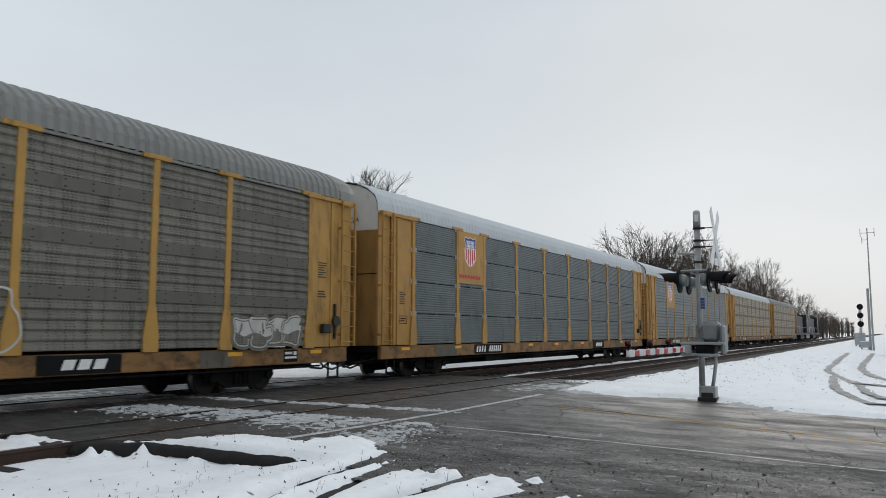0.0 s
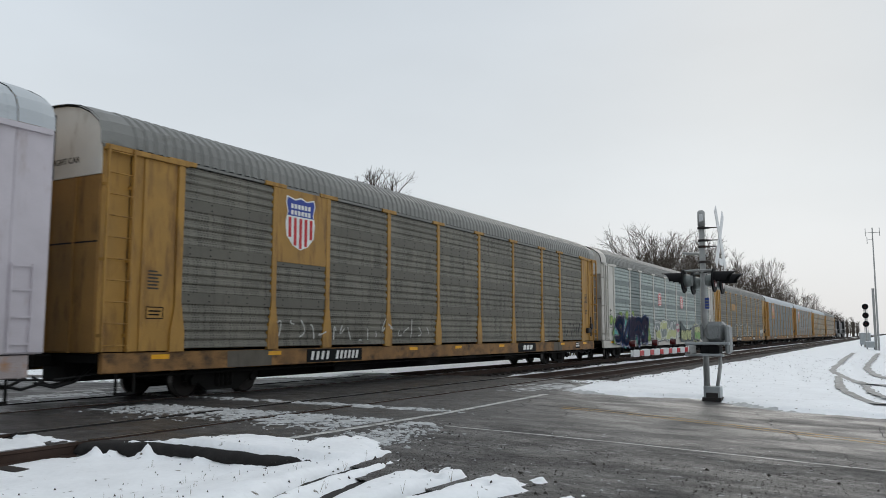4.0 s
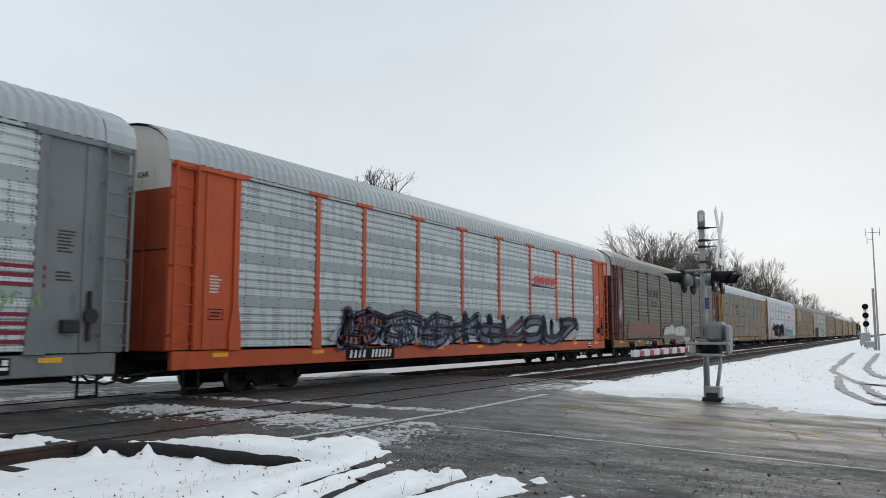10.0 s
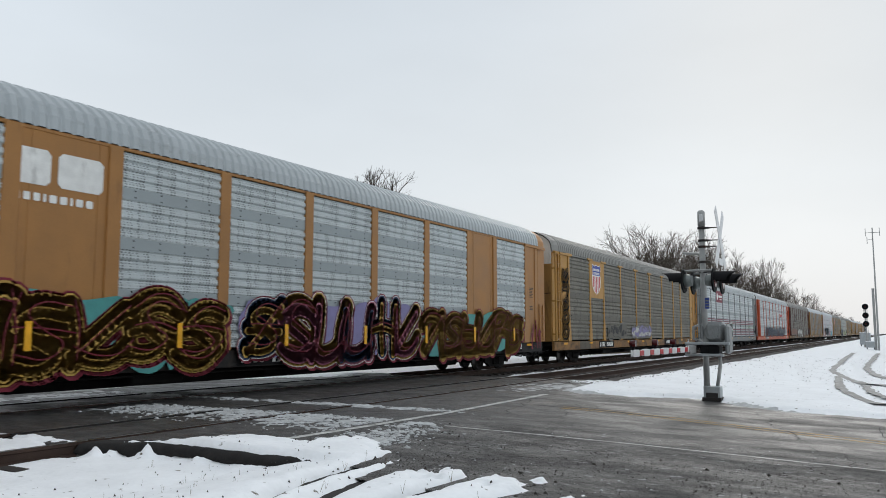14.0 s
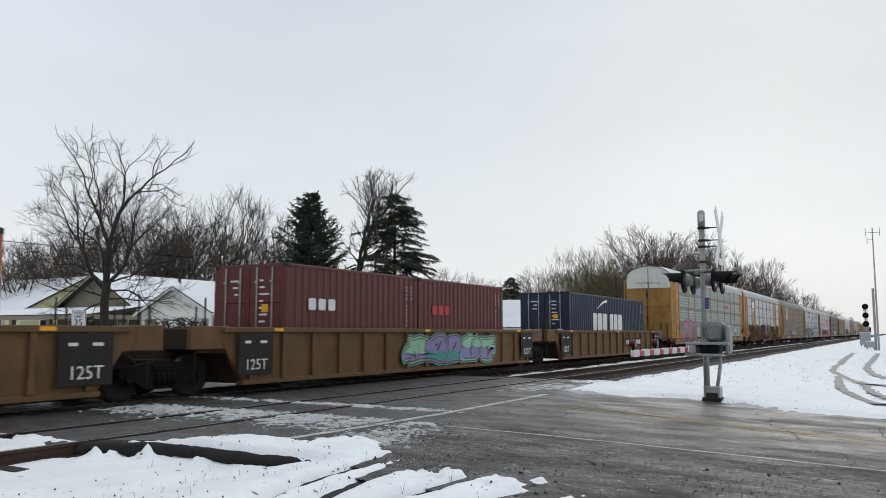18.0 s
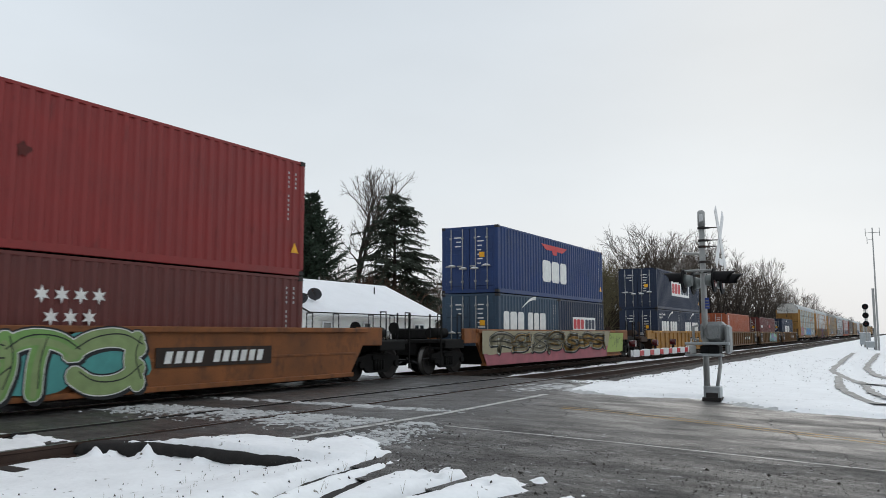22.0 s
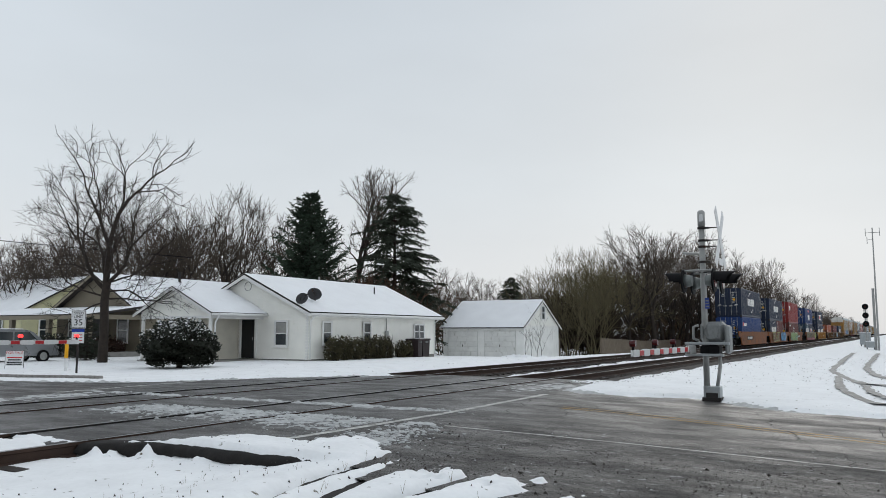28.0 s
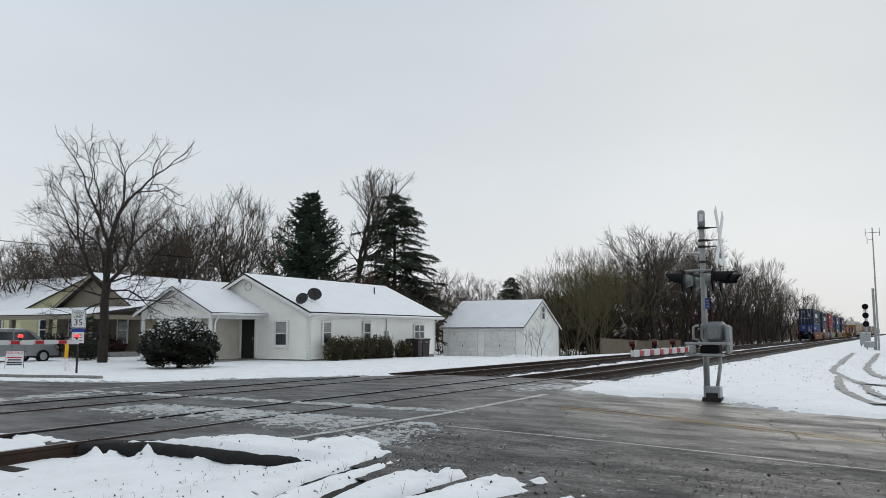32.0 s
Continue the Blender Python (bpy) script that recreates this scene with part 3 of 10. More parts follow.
def marking(pts, w, mat, label):
    mb = MB()
    for (x0, y0), (x1, y1) in zip(pts[:-1], pts[1:]):
        n = max(2, int(math.hypot(x1 - x0, y1 - y0) / 0.4))
        dx, dy = x1 - x0, y1 - y0
        ln = math.hypot(dx, dy)
        ox, oy = -dy / ln * w / 2, dx / ln * w / 2
        for k in range(n):
            q = []
            for t in (k / n, (k + 1) / n):
                px, py = x0 + dx * t, y0 + dy * t
                for s in (1, -1):
                    ax, ay = px + s * ox, py + s * oy
                    zz = float(base_z(np.array([ax]), np.array([ay]))[0] + 0.012 * fbm(np.array([ax * 0.8]), np.array([ay * 0.8]), 3, 5)[0]) - 0.0155
                    q.append((ax, ay, zz))
            mb.add(q, [(0, 1, 3, 2)])
    return tagged(part("road_marking", mb, mat), label, "marking", kind="structure")


marking([(10.5, -30), (10.5, 0.2), (10.6, 2.6), (10.6, 4.4), (10.5, 6.0)], 0.065, M_LINE, "worn white edge line on the wet road")
marking([(12.9, -30), (13.0, 0.2), (13.3, 1.5), (13.7, 2.8), (14.1, 4.4), (14.15, 5.6)], 0.08, M_YLINE, "faded yellow centre line on the road")
marking([(13.2, -30), (13.27, 0.2), (13.56, 1.5), (13.95, 2.8), (14.35, 4.4), (14.4, 5.6)], 0.08, M_YLINE, "faded yellow centre line on the road")
marking([(7.9, 6.98), (9.8, 6.86), (11.7, 6.80), (16.7, 6.9)], 0.13, M_LINE, "worn white line across the road before the tracks")
marking([(18.0, 7.0), (19.8, 6.8)], 0.14, M_LINE, "worn white line across the road before the tracks")
marking([(11.5, 16.9), (16.2, 17.4)], 0.14, M_LINE, "worn white line across the road behind the tracks")

# dark cracks in the asphalt
rr = random.Random(12)
M_CRACK = surf("open_crack", lin(22, 21, 20), 0.95)
for k in range(34):
    x, y = rr.uniform(9.5, 16.2), rr.uniform(-1.0, 6.0)
    a0 = rr.choice((1.57, 1.57, 1.45, 1.7, 0.2))
    mb = MB()
    for q in range(rr.randint(5, 22)):
        a = a0 + rr.uniform(-0.55, 0.55)
        w = rr.uniform(0.003, 0.009)
        x2, y2 = x + 0.16 * math.cos(a), y + 0.16 * math.sin(a)
        if x2 > 16.4 or x2 < 9:
            break
        z1, z2 = (-0.03 * max(0, 7 - c_) + 0.012 * float(fbm(np.array([b_ * 0.8]), np.array([c_ * 0.8]), 3, 5)[0]) - 0.0145 for b_, c_ in ((x, y), (x2, y2)))
        ox, oy = -math.sin(a) * w, math.cos(a) * w
        mb.add([(x + ox, y + oy, z1), (x - ox, y - oy, z1), (x2 - ox, y2 - oy, z2), (x2 + ox, y2 + oy, z2)], [(0, 1, 2, 3)])
        x, y = x2, y2
    if mb.f:
        tagged(part("pavement_crack", mb, M_CRACK), "dark open crack in the wet asphalt", "crack", kind="structure")

# gravel and crumbs strewn on the near shoulder of the road
mb = MB()
rr = random.Random(7)
for i in range(11000):
    x, y = rr.uniform(6.6, 12.0), rr.uniform(-1.5, 6.5)
    if rr.random() < (x - 6.8) / 4.6 or vnoise(np.array([x * 1.3]), np.array([y * 0.8]), 93)[0] < rr.uniform(0.1, 0.7):
        continue
    s = rr.uniform(0.004, 0.012) * (1 if rr.random() < 0.96 else 2.2)
    z = -0.03 * max(0, 7 - y) - 0.02
    a, b = rr.uniform(0.6, 1.3), rr.uniform(0.6, 1.3)
    mb.add([(x - s, y, z), (x, y - s * a, z), (x + s * b, y, z), (x, y + s, z), (x + s * 0.2, y, z + s * rr.uniform(0.6, 1.2))], [(0, 1, 4), (1, 2, 4), (2, 3, 4), (3, 0, 4)])
tagged(part("gravel", mb, surf("grit", lin(58, 54, 50), 0.9, 0, 0.5, 20)), "dark grit and small stones on the road shoulder", "gravel", kind="stuff")

# grass stalks, and dark crumbs of ballast lying on the snow
mb = MB()
for i in range(60):
    x, y = rr.uniform(3.8, 7.6), rr.uniform(2.4, 7.4)
    if outside(np.array([x]), np.array([y]), ROAD)[0] < 0.2:
        continue
    for k in range(rr.randint(1, 3)):
        z = float(base_z(np.array([x]), np.array([y]))[0])
        mb.tube([(x, y, z), (x + rr.uniform(-0.03, 0.03), y + rr.uniform(-0.03, 0.03), z + rr.uniform(0.06, 0.14))], [0.0018, 0.0008], 3, cap=False)
tagged(part("dead_grass", mb, surf("dead_grass_stalk", lin(120, 104, 76), 0.9)), "dry grass stalks poking out of the snow", "grass", kind="stuff")
mb = MB()
spots = []
for i in range(4200):
    if i < 2600:
        spots.append((20.5 + 34 * rr.random() ** 1.4, 8.1 - abs(rr.gauss(0, 0.75))))
    elif i < 3400:
        spots.append((rr.uniform(22, 70), rr.gauss(11.9, 0.6)))
    elif i < 3600:
        spots.append((rr.uniform(3.8, 8), rr.uniform(2.2, 7.5)))
    else:
        spots.append((rr.uniform(22, 60), rr.uniform(-2, 6)))
SX, SY = np.array(spots).T
SZ = base_z(SX, SY) + snow_height(SX, SY)[0] - 0.20 * bed(SX, SY)
for x, y, z in zip(SX.tolist(), SY.tolist(), SZ.tolist()):
    s_ = rr.uniform(0.008, 0.028) if x > 12 else rr.uniform(0.006, 0.022)
    mb.add([(x - s_, y, z - 0.01), (x, y - s_ * rr.uniform(0.6, 1.4), z - 0.01), (x + s_, y, z - 0.01), (x, y + s_, z - 0.01), (x, y, z + s_)], [(0, 1, 4), (1, 2, 4), (2, 3, 4), (3, 0, 4)])
tagged(part("ballast_crumbs", mb, surf("dark_crumb", lin(54, 49, 45), 0.95, 0, 0.4, 6)), "dark ballast stones scattered over the snow bank", "stones", kind="stuff")


# ---- railway: two tracks ----
def rail_profile(yc):
    """Flat-bottomed rail, 0.17 m high, head at z = 0."""
    h = [(-0.036, 0.0), (0.036, 0.0), (0.036, -0.035), (0.010, -0.05), (0.010, -0.135), (0.07, -0.155), (0.07, -0.17), (-0.07, -0.17), (-0.07, -0.155), (-0.010, -0.135), (-0.010, -0.05), (-0.036, -0.035)]
    return [(yc + a, b) for a, b in h]


tie = MB().box(-0.11, -1.28, -0.32, 0.11, 1.28, -0.155, 0, 0.015).mesh("tie", M_TIE)
for nm, yc, lab in (("track_1", TRACK_NEAR, "empty railway track in dark ballast over the level crossing"), ("track_2", TRACK_FAR, "railway track in dark ballast that carries the train")):
    tr = thing(nm, pose(0, yc, 0), lab, "track", kind="structure")
    for s in (-0.755, 0.755):
        mb = MB().prism(rail_profile(s), "x", -250, 1500, 0)
        mb.box(-250, s - 0.033, 0.0015, 1500, s + 0.033, 0.003, 1)
        part("rail", mb, [M_RAIL, M_RAILTOP], tr)
        # flange gap beside the rail in the crossing's surface
        part("flangeway", MB().box(6.45, s * 0.925 - 0.018, -0.05, 21.5, s * 0.925 + 0.018, 0.002), M_EDGE, tr)
    # timber and asphalt infill that keeps the crossing level with the rail heads
    part("tie", tie, None, tr, loc=(5.9, 0, 0))
    for k in range(80):
        part("tie", tie, None, tr, loc=(22.2 + k * 0.53 + 0.03 * math.sin(k * 5), 0, 0), rz=0.6 * math.sin(k * 3))
    for k in range(12):
        part("tie", tie, None, tr, loc=(5.4 - k * 0.53, 0, 0))
    mb = MB()
    for k in range(800):
        mb.box(22.2 + (80 + k) * 0.53 - 0.11, -1.28, -0.32, 22.2 + (80 + k) * 0.53 + 0.11, 1.28, -0.155)
    for k in range(200):
        mb.box(-1 - k * 0.53 - 0.11, -1.28, -0.32, -1 - k * 0.53 + 0.11, 1.28, -0.155)
    tagged(part("far_ties", mb, M_TIE, tr), kind="stuff")

bx0, bx1 = spread([(21.3, 45, 0.12), (45, 120, 0.6), (120, 1500, 40)]), spread([(-250, -3, 12), (-3, 6.5, 0.12)])
for xs, nm in ((bx0, "ballast_bed"), (bx1, "ballast_bed")):
    BX, BY = np.meshgrid(xs, spread([(6.6 if xs[0] > 0 else 9.2, 17.4, 0.11)]), indexing="ij")
    shape = np.minimum(np.clip((BY - 6.9) / 1.2, 0, 1), np.clip((17.1 - BY) / 1.2, 0, 1))
    BZ = -0.55 + 0.37 * shape - 0.07 * np.exp(-((BY - 11.9) / 0.9) ** 2) + 0.05 * fbm(BX * 9, BY * 9, 3, 70)
    tagged(sheet(nm, BX, BY, BZ, M_BALLAST), "dark crushed-stone ballast with snow between the tracks", "ballast", kind="structure")


# ---- crossing signal with its gate, beside the road ----
def gz(x, y):
    return float(base_z(np.array([float(x)]), np.array([float(y)]))[0])


M_LENS = surf("dark_red_lens", lin(70, 12, 14), 0.2)
M_REFL = surf("lamp_back", lin(128, 134, 132), 0.5, 0.2)


def gate_arm(parent, length, height, lamps, lit, direction):
    """Striped arm from x = 0 along +-x at the given height."""
    d = direction
    n = 13
    step = length / n
    arm = part("gate_arm", MB().box(0, -0.02, height - 0.05, d * length, 0.02, height + 0.05, 0, 0.008), M_WHITE, parent, "gate arm with red and white stripes")
    for k in range(n):
        x0, x1 = d * k * step, d * (k + 1) * step
        hh = 0.062 if k % 2 == 0 else 0.046
        if k % 2:
            x0, x1 = d * (k + 0.12) * step, d * (k + 0.88) * step
        part("stripe", MB().box(x0 + d * 0.006, -0.028, height - hh, x1 - d * 0.006, -0.0215, height + hh, 0, 0.003), M_RED if k % 2 else M_WHITE, arm)
        part("stripe", MB().box(x0 + d * 0.006, 0.0215, height - hh, x1 - d * 0.006, 0.028, height + hh, 0, 0.003), M_RED if k % 2 else M_WHITE, arm)
    for f in lamps:
        mb = MB().cyl((d * length * f, -0.05, height + 0.17), (d * length * f, 0.05, height + 0.17), 0.045 if lit else 0.06, 12)
        lamp = part("arm_lamp", mb, M_REDLAMP if lit else M_LENS, arm)
        part("lamp_bracket", MB().box(d * length * f - 0.02, -0.02, height + 0.05, d * length * f + 0.02, 0.02, height + 0.13), M_BLACK, lamp)
    return arm


def flasher(parent, x, y, z, face):
    """One lamp: round black backing, hood and lens; face is the direction in y it looks at."""
    lamp = part("flasher", MB().cyl((x, y, z), (x, y + face * 0.035, z), 0.26, 24), M_BLACK, parent, "round black warning lamp with hood")
    part("housing", MB().cyl((x, y, z), (x, y - face * 0.16, z), 0.15, 16, 0.11), M_REFL, lamp)
    part("lens", MB().cyl((x, y + face * 0.036, z), (x, y + face * 0.05, z), 0.15, 20), M_LENS, lamp)
    mb = MB()
    v, f = [], []
    for k in range(15):
        a = math.pi * (1.0 - k / 14 * 1.0)
        for r, dy in ((0.19, 0.03), (0.185, 0.52 - 0.22 * abs(math.cos(a)))):
            v.append((x + r * math.cos(a), y + face * dy, z + r * math.sin(a)))
    for k in range(14):
        f.append((2 * k, 2 * k + 1, 2 * k + 3, 2 * k + 2))
    mb.add(v, f, 0, True)
    mb.add([(p[0] * 1.0, p[1], p[2] - 0.012) for p in v], f, 0, True)
    part("hood", mb, M_BLACK, lamp)


def crossing_signal(x, y, lit, rot=0.0):
    z0 = gz(x, y)
    t = thing("crossing_signal", pose(x, y, z0, 0, 0, rot), "grey steel level-crossing signal mast with lowered striped gate", "signal", "crossing signals")
    part("base_box", MB().box(-0.14, -0.30, -0.1, 0.14, 0.05, 0.30, 0, 0.012), M_ALU, t)
    part("base_foot", MB().box(-0.17, -0.32, -0.12, 0.17, 0.08, 0.06, 0, 0.01).box(-0.145, -0.25, 0.06, -0.138, 0.0, 0.16), M_STEEL, t)
    part("conduit", MB().tube([(0.0, -0.22, 0.28), (0.0, -0.26, 0.5), (0.02, -0.30, 0.8), (0.05, -0.28, 1.0)], 0.04, 8), M_GALV, t, "flexible grey cable conduit")
    part("mast", MB().cyl((0, 0, 0.0), (0, 0, 3.9), 0.066, 16), M_GALV, t, "galvanised steel mast")
    bell = part("bell", MB().cyl((0, 0, 3.82), (0, 0, 4.14), 0.082, 16).cyl((0, 0, 4.14), (0, 0, 4.18), 0.082, 16, 0.055), M_GALV, t)
    part("bell_opening", MB().box(-0.090, -0.05, 3.92, -0.075, 0.03, 4.08, 0, 0.01), M_WHITE, bell)
    for zc in (3.78, 3.50, 3.36, 3.02, 2.80):
        part("clamp", MB().cyl((0, 0, zc - 0.025), (0, 0, zc + 0.025), 0.09, 12).box(-0.03, -0.17, zc - 0.02, 0.03, -0.06, zc + 0.02, 0, 0.006), M_STEEL, t)
    part("side_rod", MB().cyl((0, 0.42, 3.24), (0, 0.0, 3.20), 0.03, 8).cyl((0, 0.0, 3.20), (0, -0.12, 3.16), 0.025, 8), M_GALV, t)
    # gate drive, its frame and counterweight
    part("mechanism", MB().box(0.02, -0.40, 1.24, 0.42, 0.12, 1.70, 0, 0.07).box(-0.06, -0.34, 1.3, 0.06, 0.06, 1.64, 0, 0.03).cyl((-0.10, -0.14, 1.47), (-0.05, -0.14, 1.47), 0.15, 18).cyl((-0.12, -0.14, 1.47), (-0.10, -0.14, 1.47), 0.06, 12).box(-0.09, 0.02, 1.34, -0.05, 0.07, 1.60), surf("weathered_drive_case", lin(134, 137, 137), 0.5, 0.1, 0.2, 4, DARK, 0.18), t, "grey metal gate drive housing")
    part("hand_hoop", MB().tube([(0.1, 0.16, 1.28), (0.05, 0.26, 1.32), (0.05, 0.26, 1.58), (0.1, 0.16, 1.62)], 0.03, 7), M_GALV, t)
    part("support_bar", MB().box(-0.14, -0.52, 1.19, -0.04, 0.42, 1.25, 0, 0.01), M_ALU, t)
    part("support_bar", MB().box(-0.14, -0.40, 0.94, -0.04, 0.42, 1.0, 0, 0.01), M_ALU, t)
    part("counterweight", MB().box(-0.10, -0.52, 1.0, 0.34, -0.42, 1.62, 0, 0.05), surf("weathered_drive_case", lin(112, 116, 117)), t)
    part("drive_shaft", MB().box(-0.1, -0.30, 1.0, 0.3, 0.1, 1.18, 0, 0.02).cyl((-0.13, 0.0, 1.09), (-0.10, 0.0, 1.09), 0.07, 12), M_BLACK, t)
    part("arm_clamp", MB().box(-0.55, 0.20, 1.0, 0.0, 0.32, 1.18, 0, 0.02), M_GALV, t)
    # flashers on a cross arm, one pair to each side of the crossing
    part("cross_arm", MB().cyl((-0.62, 0, 2.80), (0.62, 0, 2.80), 0.03, 10).cyl((-0.45, -0.3, 2.8), (-0.45, 0.3, 2.8), 0.025, 8).cyl((0.45, -0.3, 2.8), (0.45, 0.3, 2.8), 0.025, 8), M_GALV, t)
    for xx in (-0.45, 0.45):
        for face in (-1, 1):
            flasher(t, xx, face * 0.30, 2.58, face)
    nt = part("notice", MB().box(-0.10, -0.13, 1.98, -0.085, -0.04, 2.22, 0, 0.004), surf("blue_notice", lin(50, 70, 140), 0.5), t, "small blue emergency notice with white bars")
    for k in range(3):
        part("notice_bar", MB().box(-0.1035, -0.12, 2.02 + k * 0.06, -0.1005, -0.05, 2.045 + k * 0.06), M_REFL, nt)
    # crossbuck on rods before the mast
    for a in (52, -52):
        cb = part("crossbuck", MB().box(-0.78, -0.006, -0.115, 0.78, 0.006, 0.115, 0, 0.004), M_WHITE, t, "white crossbuck board seen from the edge")
        cb.matrix_basis = pose(0.0, -0.38 - (0.014 if a > 0 else 0), 3.52, 0, a, 0)
    part("track_plate", MB().box(-0.20, -0.40, 2.93, 0.20, -0.386, 3.08, 0, 0.004), M_WHITE, t)
    for zc in (3.78, 3.50, 3.36):
        part("rod", MB().cyl((0, -0.1, zc), (0, -0.38, zc), 0.012, 6), M_STEEL, t)
    arm = gate_arm(t, 4.4, 1.10, (0.35, 0.66, 0.985) if not lit else (0.22, 0.61, 0.985), lit, -1)
    arm.matrix_basis = pose(-0.3, 0.26, 0)
    return t


crossing_signal(18.0, 3.66, False)
crossing_signal(9.55, 20.3, True, 180)

# ---- speed sign, sale board, marker post by the far kerb ----
t = thing("speed_limit_sign", pose(16.4, 23.1, 0.0, 0, 0, -52), "white speed limit sign on a dark steel post", "road sign")
part("post", MB().box(-0.03, -0.02, -0.1, 0.03, 0.02, 2.05, 0, 0.006), M_STEEL, t)
pl = part("plate", MB().box(-0.23, -0.045, 1.50, 0.23, -0.022, 2.08, 0, 0.006), M_WHITE, t)
pb = part("border", MB().box(-0.215, -0.0475, 1.515, 0.215, -0.0455, 1.527).box(-0.215, -0.0475, 2.053, 0.215, -0.0455, 2.065).box(-0.215, -0.0475, 1.527, -0.203, -0.0455, 2.053).box(0.203, -0.0475, 1.527, 0.215, -0.0455, 2.053), M_BLACK, pl)
for tx, sz, zc in (("SPEED", 0.115, 1.985), ("LIMIT", 0.115, 1.875), ("35", 0.29, 1.68)):
    letters(tx, sz, M_BLACK, pl, pose(0, -0.048, zc, 90, 0, 0))
lower = part("lower_plate", MB().box(-0.19, -0.045, 1.02, 0.19, -0.022, 1.38, 0, 0.006), M_WHITE, t)
part("blue_band", MB().box(-0.19, -0.05, 1.38, 0.19, -0.022, 1.47), surf("blue_sheeting", lin(30, 60, 150), 0.5), lower)
for k in range(3):
    part("notice_bar", MB().box(-0.14, -0.049, 1.09 + k * 0.09, 0.14, -0.046, 1.12 + k * 0.09), M_RED, lower)
t = thing("sale_board", pose(17.52, 28.3, 0.0, 0, 0, -50), "white and red for-sale board on a thin wire frame", "sign")
part("frame", MB().box(-0.45, -0.012, 0, -0.43, 0.012, 0.98).box(0.43, -0.012, 0, 0.45, 0.012, 0.98).box(-0.45, -0.012, 0.96, 0.45, 0.012, 0.98), M_STEEL, t)
t.scale = (0.72,) * 3
bd = part("board", MB().box(-0.43, -0.02, 0.2, 0.43, -0.012, 0.96, 0, 0.003), M_WHITE, t)
letters("FOR SALE", 0.19, M_RED, bd, pose(0, -0.023, 0.86, 90, 0, 0))
for k, (w, zz) in enumerate(((0.35, 0.62), (0.3, 0.5), (0.36, 0.38), (0.36, 0.28))):
    part("text_bar", MB().box(-w, -0.0235, zz - 0.03, w, -0.0205, zz + 0.03), M_RED if k < 1 else M_BLACK, bd)
t = thing("marker_post", pose(17.05, 24.6, 0.0), "yellow and white plastic marker post in snow", "post")
part("sleeve", MB().cyl((0, 0, 0.5), (0, 0, 1.05), 0.06, 12), M_YELLOW, t)
part("stake", MB().cyl((0, 0, -0.1), (0, 0, 0.5), 0.05, 10), M_WHITE, t)
mb = MB()
for k in range(34):
    a0 = k / 34
    x0, y0 = 13.75 + 0.55 * math.sin(a0 * 1.4) ** 4 * 2, 26 - 6.2 * a0
    mb.box(x0, y0 - 0.19, -0.1, x0 + 0.18, y0, 0.13, 0, 0.03)
tagged(part("kerb", mb, M_CONC), "grey concrete kerb along the far road edge", "kerb", kind="structure")


# ---- houses ----
def siding(mb, p0, p1, z0, tops, step=0.2, mi=0):
    """A wall of lapped boards from p0 to p1 (plan points), up to a height that may follow a gable: tops is a list of (fraction, z)."""
    def top(f):
        for (a, za), (b, zb) in zip(tops[:-1], tops[1:]):
            if a <= f <= b:
                return za + (zb - za) * (f - a) / (b - a)
        return tops[-1][1]
    dx, dy = p1[0] - p0[0], p1[1] - p0[1]
    ln = math.hypot(dx, dy)
    nx, ny = dy / ln, -dx / ln
    zmax = max(z for _, z in tops)
    z = z0
    while z < zmax - 0.01:
        z2 = min(z + step, zmax)
        fr = [f / 60 for f in range(61) if top(f / 60) >= z + 0.001]
        if len(fr) > 1:
            a, b = fr[0], fr[-1]
            up = [f / 60 for f in range(61) if top(f / 60) >= z2 - 0.001]
            a2, b2 = (up[0], up[-1]) if up else ((a + b) / 2, (a + b) / 2)
            o = 0.045
            q = [(p0[0] + dx * a + nx * o, p0[1] + dy * a + ny * o, z), (p0[0] + dx * b + nx * o, p0[1] + dy * b + ny * o, z),
                 (p0[0] + dx * b2, p0[1] + dy * b2, z2), (p0[0] + dx * a2, p0[1] + dy * a2, z2),
                 (p0[0] + dx * a, p0[1] + dy * a, z), (p0[0] + dx * b, p0[1] + dy * b, z)]
            mb.add(q, [(0, 1, 2, 3), (4, 5, 1, 0)], mi)
        z = z2


def slab_roof(house, pts, thick, mat, snow, name="roof", label=""):
    """A sloped roof plane (4 points, eave first) with thickness and a blanket of snow on it."""
    a, b, c, d = [Vector(p) for p in pts]
    n = (b - a).cross(d - a).normalized()
    if n.z < 0:
        n = -n
    mb = MB()
    lowq = [p - n * thick for p in (a, b, c, d)]
    mb.add([a, b, c, d, *lowq], [(0, 1, 2, 3), (7, 6, 5, 4), (0, 4, 5, 1), (1, 5, 6, 2), (2, 6, 7, 3), (3, 7, 4, 0)])
    r = part(name, mb, mat, house, label)
    rnd = random.Random(int(abs(a.x * 131 + a.y * 17 + c.z * 7)))
    nu, nv = 26, 10
    V, F = [], []
    for i in range(nu + 1):
        for j in range(nv + 1):
            u, w = i / nu, j / nv
            edge = min(u, 1 - u, w, 1 - w)
            e = 0.012 if 0 < i < nu else 0.0
            p = (a * (1 - u) + b * u) * (1 - w) + (d * (1 - u) + c * u) * w
            hgt = 0.006 + (0.055 + rnd.uniform(-0.012, 0.012)) * (1 if 0 < i < nu and 0 < j < nv else 0)
            V.append(p + n * hgt)
    for i in range(nu):
        for j in range(nv):
            q = i * (nv + 1) + j
            F.append((q, q + nv + 1, q + nv + 2, q + 1))
    part("roof_snow", MB().add(V, F, 0, True), snow, r, "white snow blanket on the roof")
    return r


